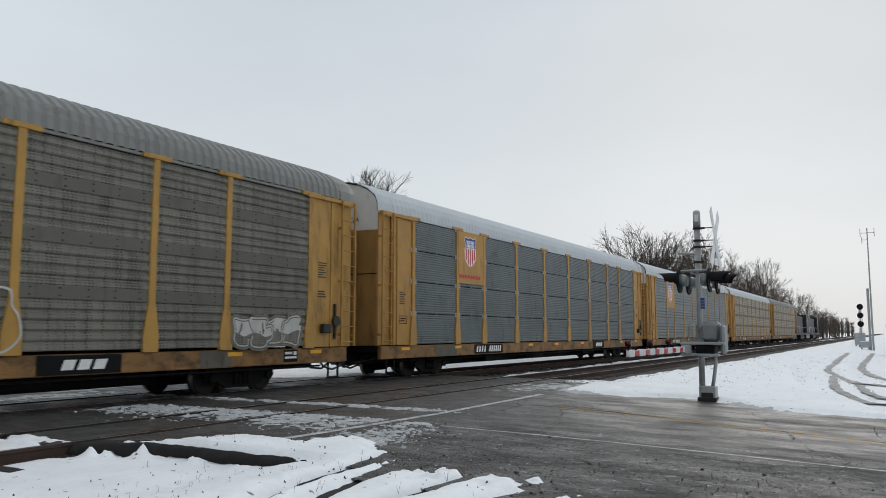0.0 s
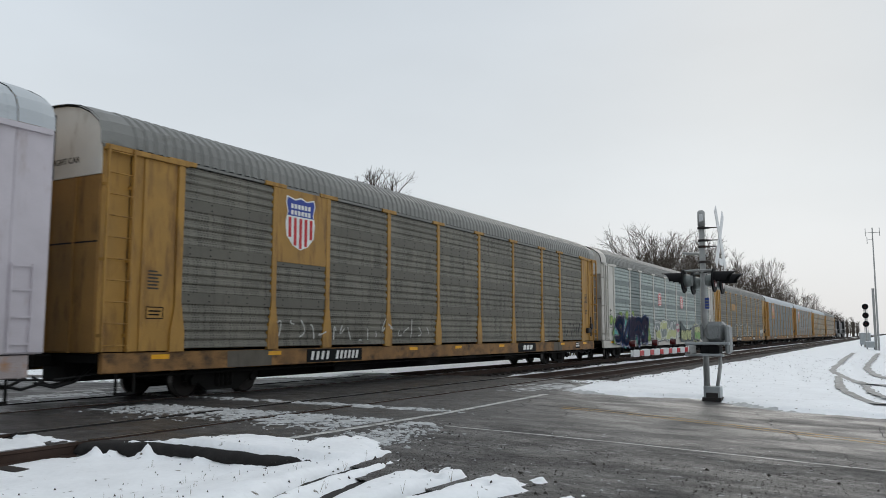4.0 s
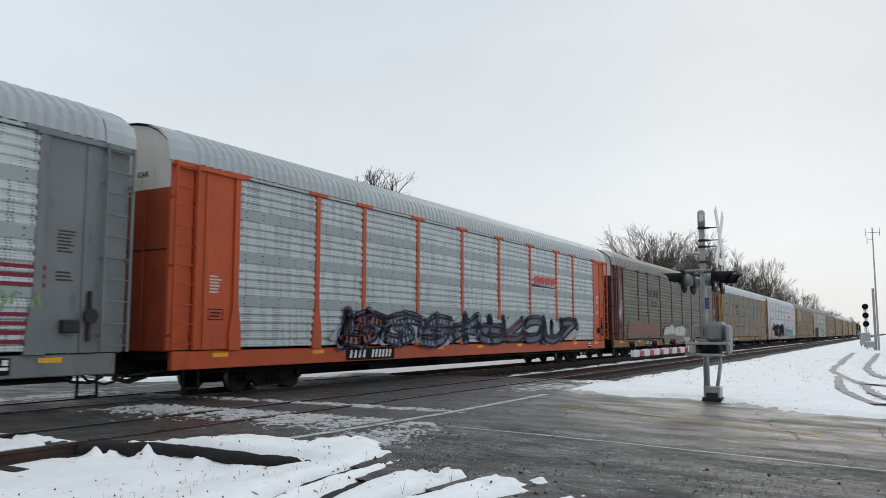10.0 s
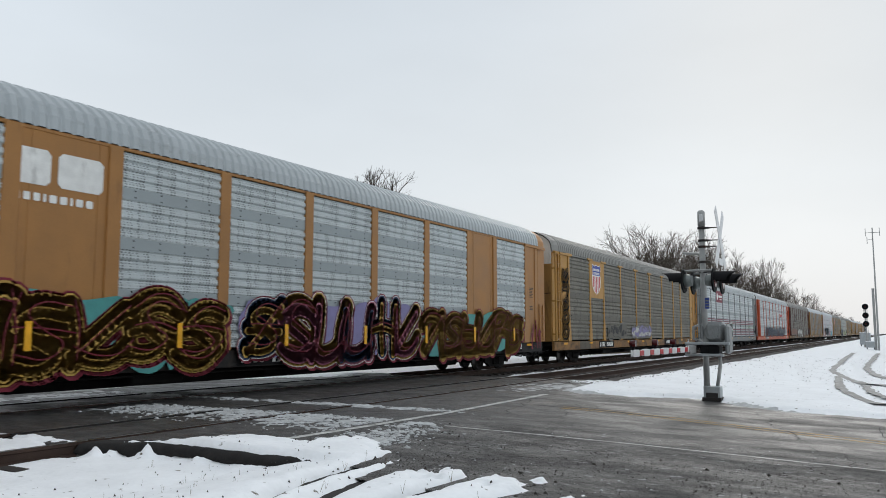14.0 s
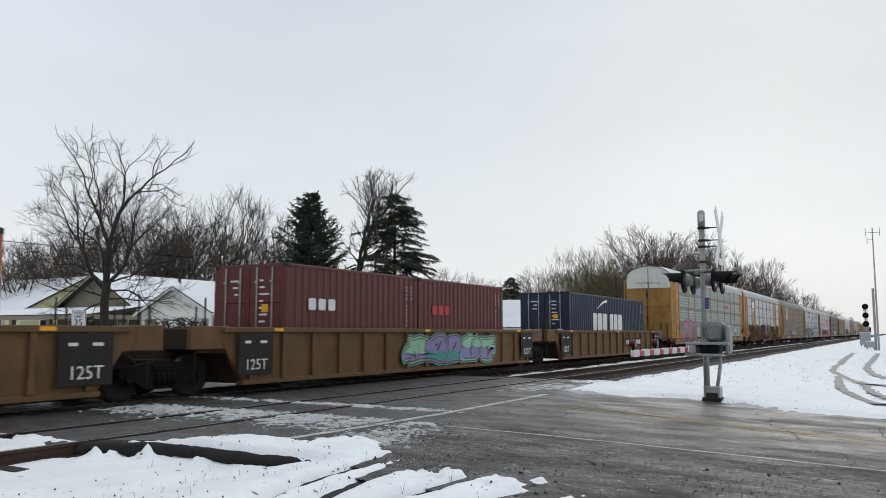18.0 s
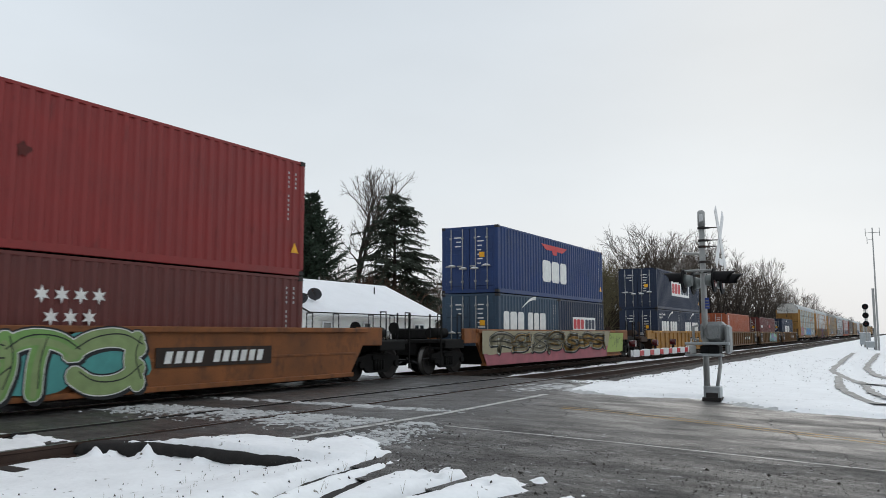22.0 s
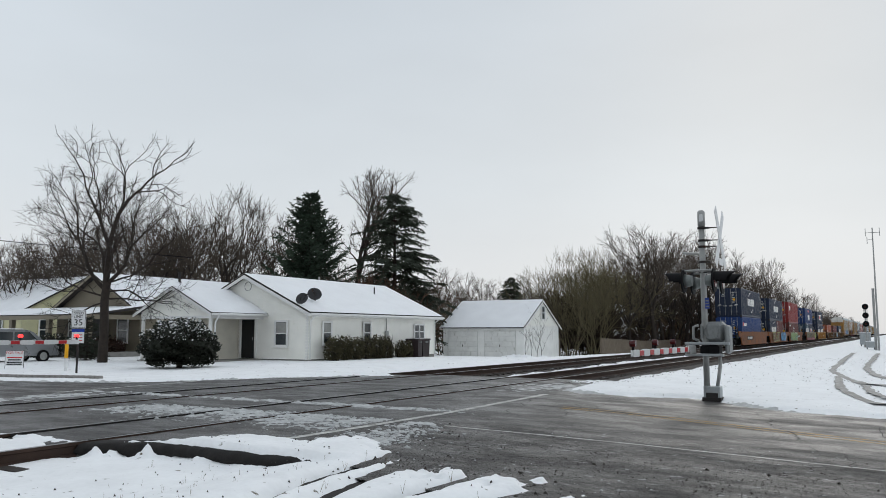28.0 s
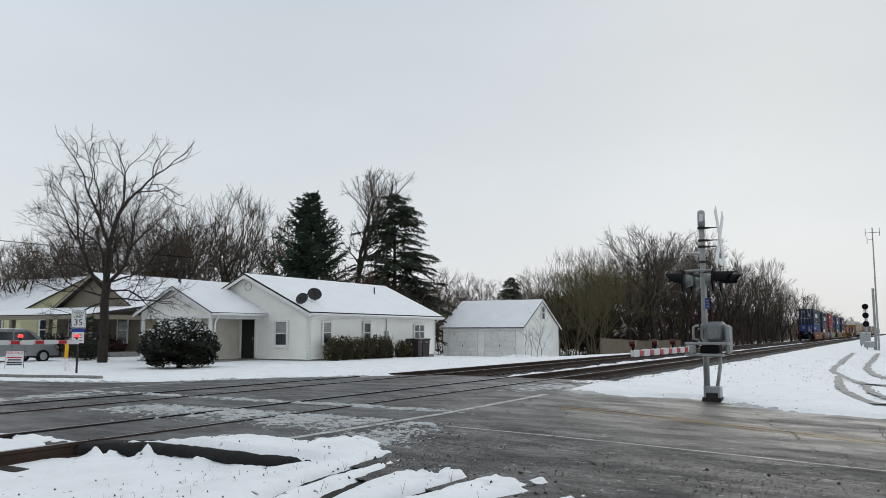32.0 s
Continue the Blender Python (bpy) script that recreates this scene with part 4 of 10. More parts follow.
M_SIDING = surf("white_siding", lin(247, 246, 240), 0.55, 0, 0.04, 1.5, lin(214, 211, 192), 0.04)
M_TAN = surf("tan_siding", lin(132, 124, 108), 0.7, 0, 0.08, 1.5)
M_CREAM = surf("cream_siding", lin(214, 210, 172), 0.7, 0, 0.06, 1.5)
M_TRIM = surf("white_trim", lin(232, 232, 230), 0.55, 0, 0.04)
M_SHINGLE = surf("dark_shingle", lin(60, 56, 54), 0.9, 0, 0.3, 8)
M_GLASS = surf("window_glass", lin(40, 48, 52), 0.08, 0, 0.1, spec=0.8, bump=0)
M_BLIND = surf("window_blind", lin(150, 150, 146), 0.7)
M_DOOR = surf("dark_door", lin(20, 21, 24), 0.4)
M_ROOFSNOW = surf("roof_snow", (0.90, 0.915, 0.935), 0.8, 0, 0.03, 1.0, bump=0.2, fine=10)


def window(house, o, ux, w, h, z, n, sash=True, blind=False):
    """Window centred at plan point o on a wall with direction ux and outward normal n; z is its sill."""
    ox, oy = o
    ax, ay = ux
    m = Matrix(((ax, n[0], 0, ox + n[0] * 0.045), (ay, n[1], 0, oy + n[1] * 0.045), (0, 0, 1, z), (0, 0, 0, 1)))
    wd = new("window")
    wd.parent = house
    wd.matrix_basis = m
    wd["label"] = "sash window in a white frame"
    part("pane", MB().box(-w / 2, 0.005, 0, w / 2, 0.02, h), M_GLASS, wd)
    fr = MB()
    for a, b, c, d in ((-w / 2 - 0.09, -0.09, -w / 2, h + 0.09), (w / 2, -0.09, w / 2 + 0.09, h + 0.09), (-w / 2, h, w / 2, h + 0.09), (-w / 2, -0.09, w / 2, 0)):
        fr.box(a, 0.0, b, c, 0.06, d, 0, 0.006)
    if sash:
        fr.box(-w / 2, 0.015, h * 0.48, w / 2, 0.045, h * 0.53)
    part("window_frame", fr, M_TRIM, wd)
    part("window_sill", MB().box(-w / 2 - 0.12, 0, -0.13, w / 2 + 0.12, 0.10, -0.085, 0, 0.005), M_TRIM, wd)
    if blind:
        part("blind", MB().box(-w / 2 + 0.02, 0.022, h * 0.5, w / 2 - 0.02, 0.026, h - 0.02), M_BLIND, wd)


def gutter(house, p, q, z):
    part("gutter", MB().tube([(p[0], p[1], z), (q[0], q[1], z)], 0.055, 8), M_TRIM, house)


# white house by the tracks: gable end to the road, long side to the tracks
X0, X1, Y0, Y1, EZ, RZ = 28.75, 40.4, 23.77, 31.33, 2.42, 4.16
YM = (Y0 + Y1) / 2
h = thing("house", pose(0, 0, 0), "white single-storey clapboard house with snow-covered gable roof", "house", "houses")
for nm, p0, p1, tops in (("front_wall", (X0, Y1), (X0, Y0), [(0, EZ), (0.5, RZ), (1, EZ)]), ("side_wall", (X0, Y0), (X1, Y0), [(0, EZ), (1, EZ)]),
                         ("rear_wall", (X1, Y0), (X1, Y1), [(0, EZ), (0.5, RZ), (1, EZ)]), ("side_wall", (X1, Y1), (X0, Y1), [(0, EZ), (1, EZ)])):
    mb = MB()
    siding(mb, p0, p1, 0.12, tops, 0.14)
    part(nm, mb, M_SIDING, h)
mb = MB().prism([(Y0 + 0.02, -0.2), (Y1 - 0.02, -0.2), (Y1 - 0.02, EZ - 0.05), (YM, RZ - 0.08), (Y0 + 0.02, EZ - 0.05)], "x", X0 + 0.02, X1 - 0.02)
part("wall_core", mb, M_SIDING, h)
part("foundation", MB().box(X0 + 0.01, Y0 + 0.01, -0.4, X1 - 0.01, Y1 - 0.01, 0.12), M_CONC, h)
OH = 0.38
sl = (RZ - EZ) / (YM - Y0)
ez = EZ - sl * OH
slab_roof(h, [(X0 - 0.3, Y0 - OH, ez + 0.08), (X1 + 0.35, Y0 - OH, ez + 0.08), (X1 + 0.35, YM, RZ + 0.1), (X0 - 0.3, YM, RZ + 0.1)], 0.09, M_SHINGLE, M_ROOFSNOW)
slab_roof(h, [(X0 - 0.3, Y1 + OH, ez + 0.08), (X1 + 0.35, Y1 + OH, ez + 0.08), (X1 + 0.35, YM, RZ + 0.1), (X0 - 0.3, YM, RZ + 0.1)], 0.09, M_SHINGLE, M_ROOFSNOW)
for s in (Y0 - OH, Y1 + OH):
    mb = MB().prism([(s, ez - 0.14), (s, ez + 0.0), (YM, RZ + 0.01), (YM, RZ - 0.15)], "x", X0 - 0.33, X0 - 0.302)
    part("rake_board", mb, M_TRIM, h)
    part("rake_board", MB().prism([(s, ez - 0.14), (s, ez + 0.0), (YM, RZ + 0.01), (YM, RZ - 0.15)], "x", X1 + 0.352, X1 + 0.38), M_TRIM, h)
    part("fascia", MB().box(X0 - 0.3, s - 0.012, ez - 0.13, X1 + 0.35, s + 0.012, ez - 0.01), M_TRIM, h)
part("soffit", MB().box(X0 - 0.3, Y0 - OH, ez - 0.12, X1 + 0.35, Y0, ez - 0.09), M_TRIM, h)
gutter(h, (X0 - 0.3, Y0 - OH - 0.07), (X1 + 0.35, Y0 - OH - 0.07), ez - 0.03)
for xx in (X0 + 0.12, X1 - 0.1):
    part("downpipe", MB().tube([(xx, Y0 - OH - 0.05, ez - 0.06), (xx, Y0 - 0.08, ez - 0.32), (xx, Y0 - 0.06, 0.1)], 0.04, 8), M_TRIM, h)
for xx, yy in ((X0 - 0.02, Y0 - 0.02), (X1 - 0.10, Y0 - 0.025)):
    part("corner_board", MB().box(xx, yy, 0.1, xx + 0.12, yy + 0.12, EZ - 0.05), M_TRIM, h)
window(h, (X0 - 0.02, 25.3), (0, 1), 0.66, 1.06, 0.79, (-1, 0), blind=True)
for xx, w, hh, zz in ((30.1, 0.55, 0.95, 0.88), (33.4, 0.55, 0.95, 0.88), (38.25, 0.42, 0.72, 1.06), (38.8, 0.42, 0.72, 1.06)):
    window(h, (xx, Y0 - 0.02), (1, 0), w, hh, zz, (0, -1), blind=(xx < 31))
d = part("door", MB().box(X0 - 0.08, 26.98, 0.14, X0 + 0.01, 27.82, 2.0), M_DOOR, h, "dark storm door standing in a white frame")
fr = MB().box(X0 - 0.10, 26.86, 0.14, X0, 26.98, 2.1).box(X0 - 0.10, 27.82, 0.14, X0, 27.94, 2.1).box(X0 - 0.10, 26.98, 2.0, X0, 27.82, 2.1)
part("door_frame", fr, M_TRIM, d)
part("door_handle", MB().box(X0 - 0.12, 27.06, 1.0, X0 - 0.08, 27.1, 1.14, 0, 0.008), M_GALV, d)
part("mailbox", MB().box(X0 - 0.16, 28.15, 1.12, X0 - 0.02, 28.55, 1.30, 0, 0.02), M_BLACK, h, "black wall mailbox by the door")
part("door_lamp", MB().box(X0 - 0.14, 28.2, 1.5, X0 - 0.02, 28.36, 1.72, 0, 0.02), M_BLACK, h)
part("roof_vent", MB().cyl((37.2, 25.9, 3.4), (37.2, 25.9, 3.95), 0.04, 8), M_STEEL, h)
part("roof_vent", MB().cyl((34.5, YM + 0.2, 4.1), (34.5, YM + 0.2, 4.45), 0.05, 8), M_GALV, h)
part("meter_pipe", MB().cyl((35.2, Y0 - 0.07, 0.5), (35.2, Y0 - 0.07, 2.3), 0.03, 8).box(35.08, Y0 - 0.16, 1.05, 35.32, Y0 - 0.02, 1.45, 0, 0.02), M_GALV, h)
part("cable_coil", MB().tube([(X0 - 0.12, YM - 0.1 + 0.22 * math.cos(a * 0.5), 3.62 + 0.22 * math.sin(a * 0.5)) for a in range(13)], 0.012, 5), M_STEEL, h)
# enclosed porch on the front, with its own gable
PX, PY0, PY1, PE, PR = 25.35, 26.5, 31.05, 2.33, 3.42
PM = (PY0 + PY1) / 2
porch = part("porch_floor", MB().box(PX - 0.2, PY0 - 0.1, -0.25, X0, PY1, 0.10, 0, 0.02), M_CONC, h, "concrete porch slab with a step")
ps = (PR - PE) / (PM - PY0)
slab_roof(h, [(PX - 0.25, PY0 - 0.3, PE - ps * 0.3 + 0.08), (X0 - 0.02, PY0 - 0.3, PE - ps * 0.3 + 0.08), (X0 - 0.02, PM, PR + 0.08), (PX - 0.25, PM, PR + 0.08)], 0.07, M_SHINGLE, M_ROOFSNOW, "porch_roof")
slab_roof(h, [(PX - 0.25, PY1 + 0.3, PE - ps * 0.3 + 0.08), (X0 - 0.02, PY1 + 0.3, PE - ps * 0.3 + 0.08), (X0 - 0.02, PM, PR + 0.08), (PX - 0.25, PM, PR + 0.08)], 0.07, M_SHINGLE, M_ROOFSNOW, "porch_roof")
mb = MB()
siding(mb, (PX, PY1), (PX, PY0), 2.12, [(0, PE), (0.5, PR), (1, PE)])
part("porch_gable", mb, M_SIDING, h)
part("porch_gable_core", MB().prism([(PY0, 2.12), (PY1, 2.12), (PY1, PE), (PM, PR - 0.04), (PY0, PE)], "x", PX + 0.02, PX + 0.1), M_SIDING, h)
for s in (PY0 - 0.3, PY1 + 0.3):
    part("rake_board", MB().prism([(s, PE - ps * 0.3 - 0.1), (s, PE - ps * 0.3 + 0.03), (PM, PR + 0.03), (PM, PR - 0.1)], "x", PX - 0.28, PX - 0.252), M_TRIM, h)
part("porch_beam", MB().box(PX, PY0 - 0.02, 2.0, X0, PY0 + 0.1, 2.3).box(PX - 0.01, PY0, 2.0, PX + 0.12, PY1, 2.16), M_TRIM, h)
part("porch_post", MB().box(PX, PY0, 0.1, PX + 0.13, PY0 + 0.13, 2.05, 0, 0.01), M_TRIM, h)
part("porch_post", MB().box(PX, PY1 - 0.13, 0.1, PX + 0.13, PY1, 2.05, 0, 0.01), M_TRIM, h)
mb = MB()
siding(mb, (PX + 0.9, PY1), (PX + 0.9, PY0 + 1.6), 0.1, [(0, 2.05), (1, 2.05)])
siding(mb, (PX + 0.9, PY0 + 1.6), (X0, PY0 + 1.6), 0.1, [(0, 2.05), (1, 2.05)])
part("porch_wall", mb, surf("cream_porch_boards", lin(226, 221, 208), 0.6, 0, 0.06, 2), h, "cream boarded porch wall")
for yy in (PY0 + 1.62, PY0 + 2.7, PY0 + 3.5):
    part("porch_trim", MB().box(PX + 0.86, yy, 0.1, PX + 0.9, yy + 0.09, 2.08), M_TRIM, h)
gutter(h, (PX - 0.25, PY0 - 0.36), (X0 - 0.1, PY0 - 0.36), PE - ps * 0.3)
part("downpipe", MB().tube([(PX + 0.2, PY0 - 0.33, PE - 0.2), (PX + 0.2, PY0 - 0.1, PE - 0.5), (PX + 0.2, PY0 - 0.08, 0.1)], 0.04, 8), M_TRIM, h)


def dish(x, y, z, r, az, lab):
    t = thing("satellite_dish", pose(x, y, z, 0, 0, az), lab, "satellite dish", "satellite dishes")
    part("mast", MB().tube([(0, 0, -0.1), (0.0, 0.0, 0.30), (0, -0.12, 0.50)], 0.025, 8), M_STEEL, t)
    v, f = [], []
    rings, seg = 5, 24
    for i in range(rings + 1):
        for k in range(seg):
            a = 2 * math.pi * k / seg
            rr_ = r * i / rings
            v.append((rr_ * math.cos(a), -0.16 - 0.1 * (rr_ / r) ** 2, rr_ * math.sin(a) * 0.92))
    for i in range(rings):
        for k in range(seg):
            k2 = (k + 1) % seg
            f.append((i * seg + k, i * seg + k2, (i + 1) * seg + k2, (i + 1) * seg + k))
    mb = MB().add(v, f, 0, True).add([(p[0], p[1] + 0.012, p[2]) for p in v], [q[::-1] for q in f], 0, True)
    dd = part("reflector", mb, surf("dish_grey", lin(62, 62, 64), 0.6), t)
    dd.matrix_basis = pose(0, 0.05, 0.55, 28, 0, 0)
    part("feed_arm", MB().tube([(0, -0.15, 0.25), (0, -0.55, 0.55)], 0.015, 6).box(-0.05, -0.62, 0.52, 0.05, -0.5, 0.64, 0, 0.01), M_STEEL, t)
    return t


dish(28.62, 24.15, 2.52, 0.31, -20, "grey satellite dish on the roof edge")
dish(30.13, 24.47, 2.80, 0.35, -62, "grey satellite dish on the snowy roof")

# tan house behind the big tree
h = thing("house", pose(0, 0, 0), "tan bungalow with a front porch and snowy gable roof", "house", "houses")
X0, X1, Y0, Y1, EZ, RZ = 30.0, 41.0, 36.9, 44.3, 2.7, 4.75
YM = (Y0 + Y1) / 2
for nm, p0, p1, tops in (("front_wall", (X0, Y1), (X0, Y0), [(0, EZ), (0.5, RZ), (1, EZ)]), ("side_wall", (X0, Y0), (X1, Y0), [(0, EZ), (1, EZ)])):
    mb = MB()
    siding(mb, p0, p1, 0.2, tops, 0.16)
    part(nm, mb, M_TAN, h)
part("wall_core", MB().prism([(Y0 + 0.02, -0.2), (Y1, -0.2), (Y1, EZ), (YM, RZ - 0.06), (Y0 + 0.02, EZ)], "x", X0 + 0.02, X1), M_TAN, h)
sl = (RZ - EZ) / (YM - Y0)
for s, sg in ((Y0, -1), (Y1, 1)):
    e = s + sg * 0.45
    zz = EZ - sl * 0.45
    slab_roof(h, [(X0 - 0.5, e, zz + 0.1), (X1 + 0.3, e, zz + 0.1), (X1 + 0.3, YM, RZ + 0.12), (X0 - 0.5, YM, RZ + 0.12)], 0.1, M_SHINGLE, M_ROOFSNOW)
    part("rake_board", MB().prism([(e, zz - 0.12), (e, zz + 0.02), (YM, RZ + 0.03), (YM, RZ - 0.12)], "x", X0 - 0.53, X0 - 0.502), M_TAN, h)
gutter(h, (X0 - 0.5, Y0 - 0.5), (X1, Y0 - 0.5), EZ - sl * 0.45 + 0.02)
slab_roof(h, [(26.6, 36.6, 2.35), (26.6, 47.2, 2.35), (X0, 47.2, 2.85), (X0, 36.6, 2.85)], 0.12, M_SHINGLE, M_ROOFSNOW, "porch_roof")
part("porch_fascia", MB().box(26.57, 36.58, 2.08, 26.62, 47.2, 2.30).box(26.6, 36.56, 2.08, X0, 36.6, 2.32), M_TAN, h)
for yy in (36.8, 40.2, 43.6, 46.9):
    part("porch_post", MB().box(26.7, yy, 0.3, 26.95, yy + 0.25, 2.15, 0, 0.01).box(26.62, yy - 0.08, 0.2, 27.03, yy + 0.33, 0.9, 0, 0.01), M_TAN, h)
part("porch_floor", MB().box(26.5, 36.6, -0.2, X0, 47.2, 0.32), M_CONC, h)
mb = MB().box(26.75, 37.0, 0.95, 26.83, 46.9, 1.02)
for k in range(44):
    mb.box(26.77, 37.1 + k * 0.22, 0.32, 26.81, 37.14 + k * 0.22, 0.95)
part("railing", mb, M_TAN, h, "tan wooden porch railing")
for yy in (38.2, 42.6):
    window(h, (X0 - 0.02, yy), (0, 1), 0.8, 1.3, 0.85, (-1, 0))
part("door", MB().box(X0 - 0.05, 40.0, 0.3, X0, 40.9, 2.35), M_DOOR, h)
window(h, (33.0, Y0 - 0.02), (1, 0), 0.7, 1.1, 1.0, (0, -1))
part("roof_vent", MB().cyl((35.5, 40.0, 4.5), (35.5, 40.0, 5.25), 0.08, 8), M_STEEL, h)

# cream house further along the road
h = thing("house", pose(0, 0, 0), "cream clapboard house with snow on its gable roof", "house", "houses")
X0, X1, Y0, Y1, EZ, RZ = 31.0, 40.0, 49.5, 62.0, 2.85, 5.2
XM = (X0 + X1) / 2
mb = MB()
siding(mb, (X0, Y0), (X1, Y0), 0.1, [(0, EZ), (0.5, RZ), (1, EZ)], 0.18)
part("gable_wall", mb, M_CREAM, h)
mb = MB()
siding(mb, (X0, Y1), (X0, Y0), 0.1, [(0, EZ), (1, EZ)], 0.18)
part("front_wall", mb, M_CREAM, h)
part("wall_core", MB().prism([(X0 + 0.02, -0.2), (X1, -0.2), (X1, EZ), (XM, RZ - 0.06), (X0 + 0.02, EZ)], "y", Y0 + 0.02, Y1), M_CREAM, h)
sl = (RZ - EZ) / (XM - X0)
for s, sg in ((X0, -1), (X1, 1)):
    e = s + sg * 0.5
    zz = EZ - sl * 0.5
    slab_roof(h, [(e, Y0 - 0.3, zz + 0.1), (e, Y1, zz + 0.1), (XM, Y1, RZ + 0.12), (XM, Y0 - 0.3, RZ + 0.12)], 0.1, M_SHINGLE, M_ROOFSNOW)
for xx in (32.6, 35.4):
    window(h, (xx, Y0 - 0.02), (1, 0), 0.8, 1.3, 0.9, (0, -1))
window(h, (X0 - 0.02, 52.0), (0, 1), 0.9, 1.3, 0.9, (-1, 0))

# white garage
X0, X1, Y0, Y1, GB = 52.5, 59.3, 23.4, 30.1, -0.45
EZ, RZ = GB + 2.3, GB + 4.25
XM = (X0 + X1) / 2
h = thing("garage", pose(0, 0, 0), "white two-door garage with snowy roof and stained walls", "garage")
M_GWALL = surf("stained_white_wall", lin(240, 240, 236), 0.7, 0, 0.06, 1.5, lin(120, 116, 104), 0.10)
part("walls", MB().box(X0, Y0, GB - 0.3, X1, Y1, EZ), M_GWALL, h)
mb = MB()
siding(mb, (X0, Y0), (X1, Y0), EZ, [(0, EZ), (0.5, RZ), (1, EZ)], 0.15)
part("gable_wall", mb, M_SIDING, h)
part("gable_core", MB().prism([(X0 + 0.02, EZ), (X1, EZ), (XM, RZ - 0.06)], "y", Y0 + 0.02, Y1), M_SIDING, h)
sl = (RZ - EZ) / (XM - X0)
for s, sg in ((X0, -1), (X1, 1)):
    e = s + sg * 0.3
    zz = EZ - sl * 0.3
    slab_roof(h, [(e, Y0 - 0.15, zz + 0.08), (e, Y1 + 0.2, zz + 0.08), (XM, Y1 + 0.2, RZ + 0.1), (XM, Y0 - 0.15, RZ + 0.1)], 0.08, M_SHINGLE, M_ROOFSNOW)
    part("rake_board", MB().prism([(e, zz - 0.1), (e, zz + 0.0), (XM, RZ + 0.01), (XM, RZ - 0.1)], "y", Y0 - 0.18, Y0 - 0.152), M_TRIM, h)
M_GDOOR = surf("stained_door", lin(226, 226, 222), 0.7, 0, 0.08, 1.5, lin(128, 126, 108), 0.16, (1, 1, 0.5))
for yy in (24.0, 27.1):
    dr = part("garage_door", MB().box(X0 - 0.03, yy, GB, X0, yy + 2.6, GB + 1.95), surf("door_joint", lin(206, 206, 201), 0.8), h, "white garage door with green stains")
    for k in range(5):
        part("door_panel", MB().box(X0 - 0.05, yy + 0.05, GB + 0.04 + k * 0.38, X0 - 0.032, yy + 2.55, GB + 0.405 + k * 0.38, 0, 0.008), M_GDOOR, dr)
    part("door_handle", MB().box(X0 - 0.07, yy + 1.28, GB + 0.75, X0 - 0.05, yy + 1.32, GB + 0.95), M_STEEL, dr)
mb = MB()
q_ = random.Random(5)
for k in range(26):
    lump(mb, 50.2 + q_.gauss(0, 0.9), 22.3 + q_.gauss(0, 0.5), GB - 0.05, q_.uniform(0.25, 0.55), q_.uniform(0.5, 0.8), q_)
heap("snow_pile", mb, M_SNOW, "heap of shovelled snow before the garage", "snow")
part("eave_board", MB().box(X0 - 0.06, Y0, EZ - 0.22, X0 - 0.01, Y1, EZ - 0.05), M_TRIM, h)
window(h, (XM + 0.1, Y0 - 0.02), (1, 0), 0.55, 0.95, EZ + 0.55, (0, -1))

# wheelie bin, fence pieces, garden shrubs
M_BIN = surf("maroon_plastic", lin(40, 29, 30), 0.5)


def wheelie_bin(x, y, turn):
    t = thing("wheelie_bin", pose(x, y, 0.0, 0, 0, turn), "dark maroon wheeled refuse bin by the house wall", "bin", "refuse bins")
    part("body", MB().prism([(-0.27, 0.05), (0.27, 0.05), (0.33, 0.96), (-0.33, 0.96)], "y", -0.34, 0.34), M_BIN, t)
    part("lid", MB().box(-0.36, -0.40, 0.96, 0.36, 0.40, 1.04, 0, 0.03).cyl((-0.3, 0.40, 0.98), (0.3, 0.40, 0.98), 0.03, 8), M_BIN, t)
    for s in (-0.30, 0.30):
        part("wheel", MB().cyl((s - 0.035, 0.32, 0.11), (s + 0.035, 0.32, 0.11), 0.11, 14), M_BLACK, t)
    part("lid_mark", MB().box(-0.1, -0.403, 0.82, 0.12, -0.335, 0.88), M_REFL, t)


wheelie_bin(36.85, 22.95, 10)
wheelie_bin(37.65, 23.0, -6)
M_FENCE = surf("weathered_wood", lin(110, 99, 85), 0.85, 0, 0.25, 4, DARK, 0.1)
board = MB().box(-0.07, -0.012, 0, 0.07, 0.012, 1.5, 0, 0.008).mesh("board", M_FENCE)


def fence(x0, y0, x1, y1, hgt, lab):
    ln = math.hypot(x1 - x0, y1 - y0)
    t = thing("fence", pose(x0, y0, gz(x0, y0), 0, 0, math.degrees(math.atan2(y1 - y0, x1 - x0))), lab, "fence", "wooden fences")
    n = int(ln / 0.15)
    for k in range(n):
        b = part("board", board, None, t)
        zz = gz(x0 + (x1 - x0) * k / n, y0 + (y1 - y0) * k / n) - gz(x0, y0)
        b.matrix_basis = pose(0.07 + k * 0.15, 0, zz + 0.02 * math.sin(k * 7.7)) @ Matrix.Diagonal((1, 1, hgt / 1.5, 1))
    for k in range(int(ln / 2.4) + 1):
        zz = gz(x0 + (x1 - x0) * k * 2.4 / ln, y0 + (y1 - y0) * k * 2.4 / ln) - gz(x0, y0)
        part("post", MB().box(k * 2.4 - 0.05, 0.02, zz - 0.3, k * 2.4 + 0.05, 0.12, zz + hgt * 0.97), M_FENCE, t)
    return t


fence(41.5, 25.0, 41.5, 28.0, 1.75, "weathered upright-board fence beside the white house")
fence(60.2, 24.5, 62.6, 24.5, 1.6, "weathered board fence behind the garage")
fence(58.5, 19.6, 84.0, 19.6, 1.55, "low weathered board fence along the railway")

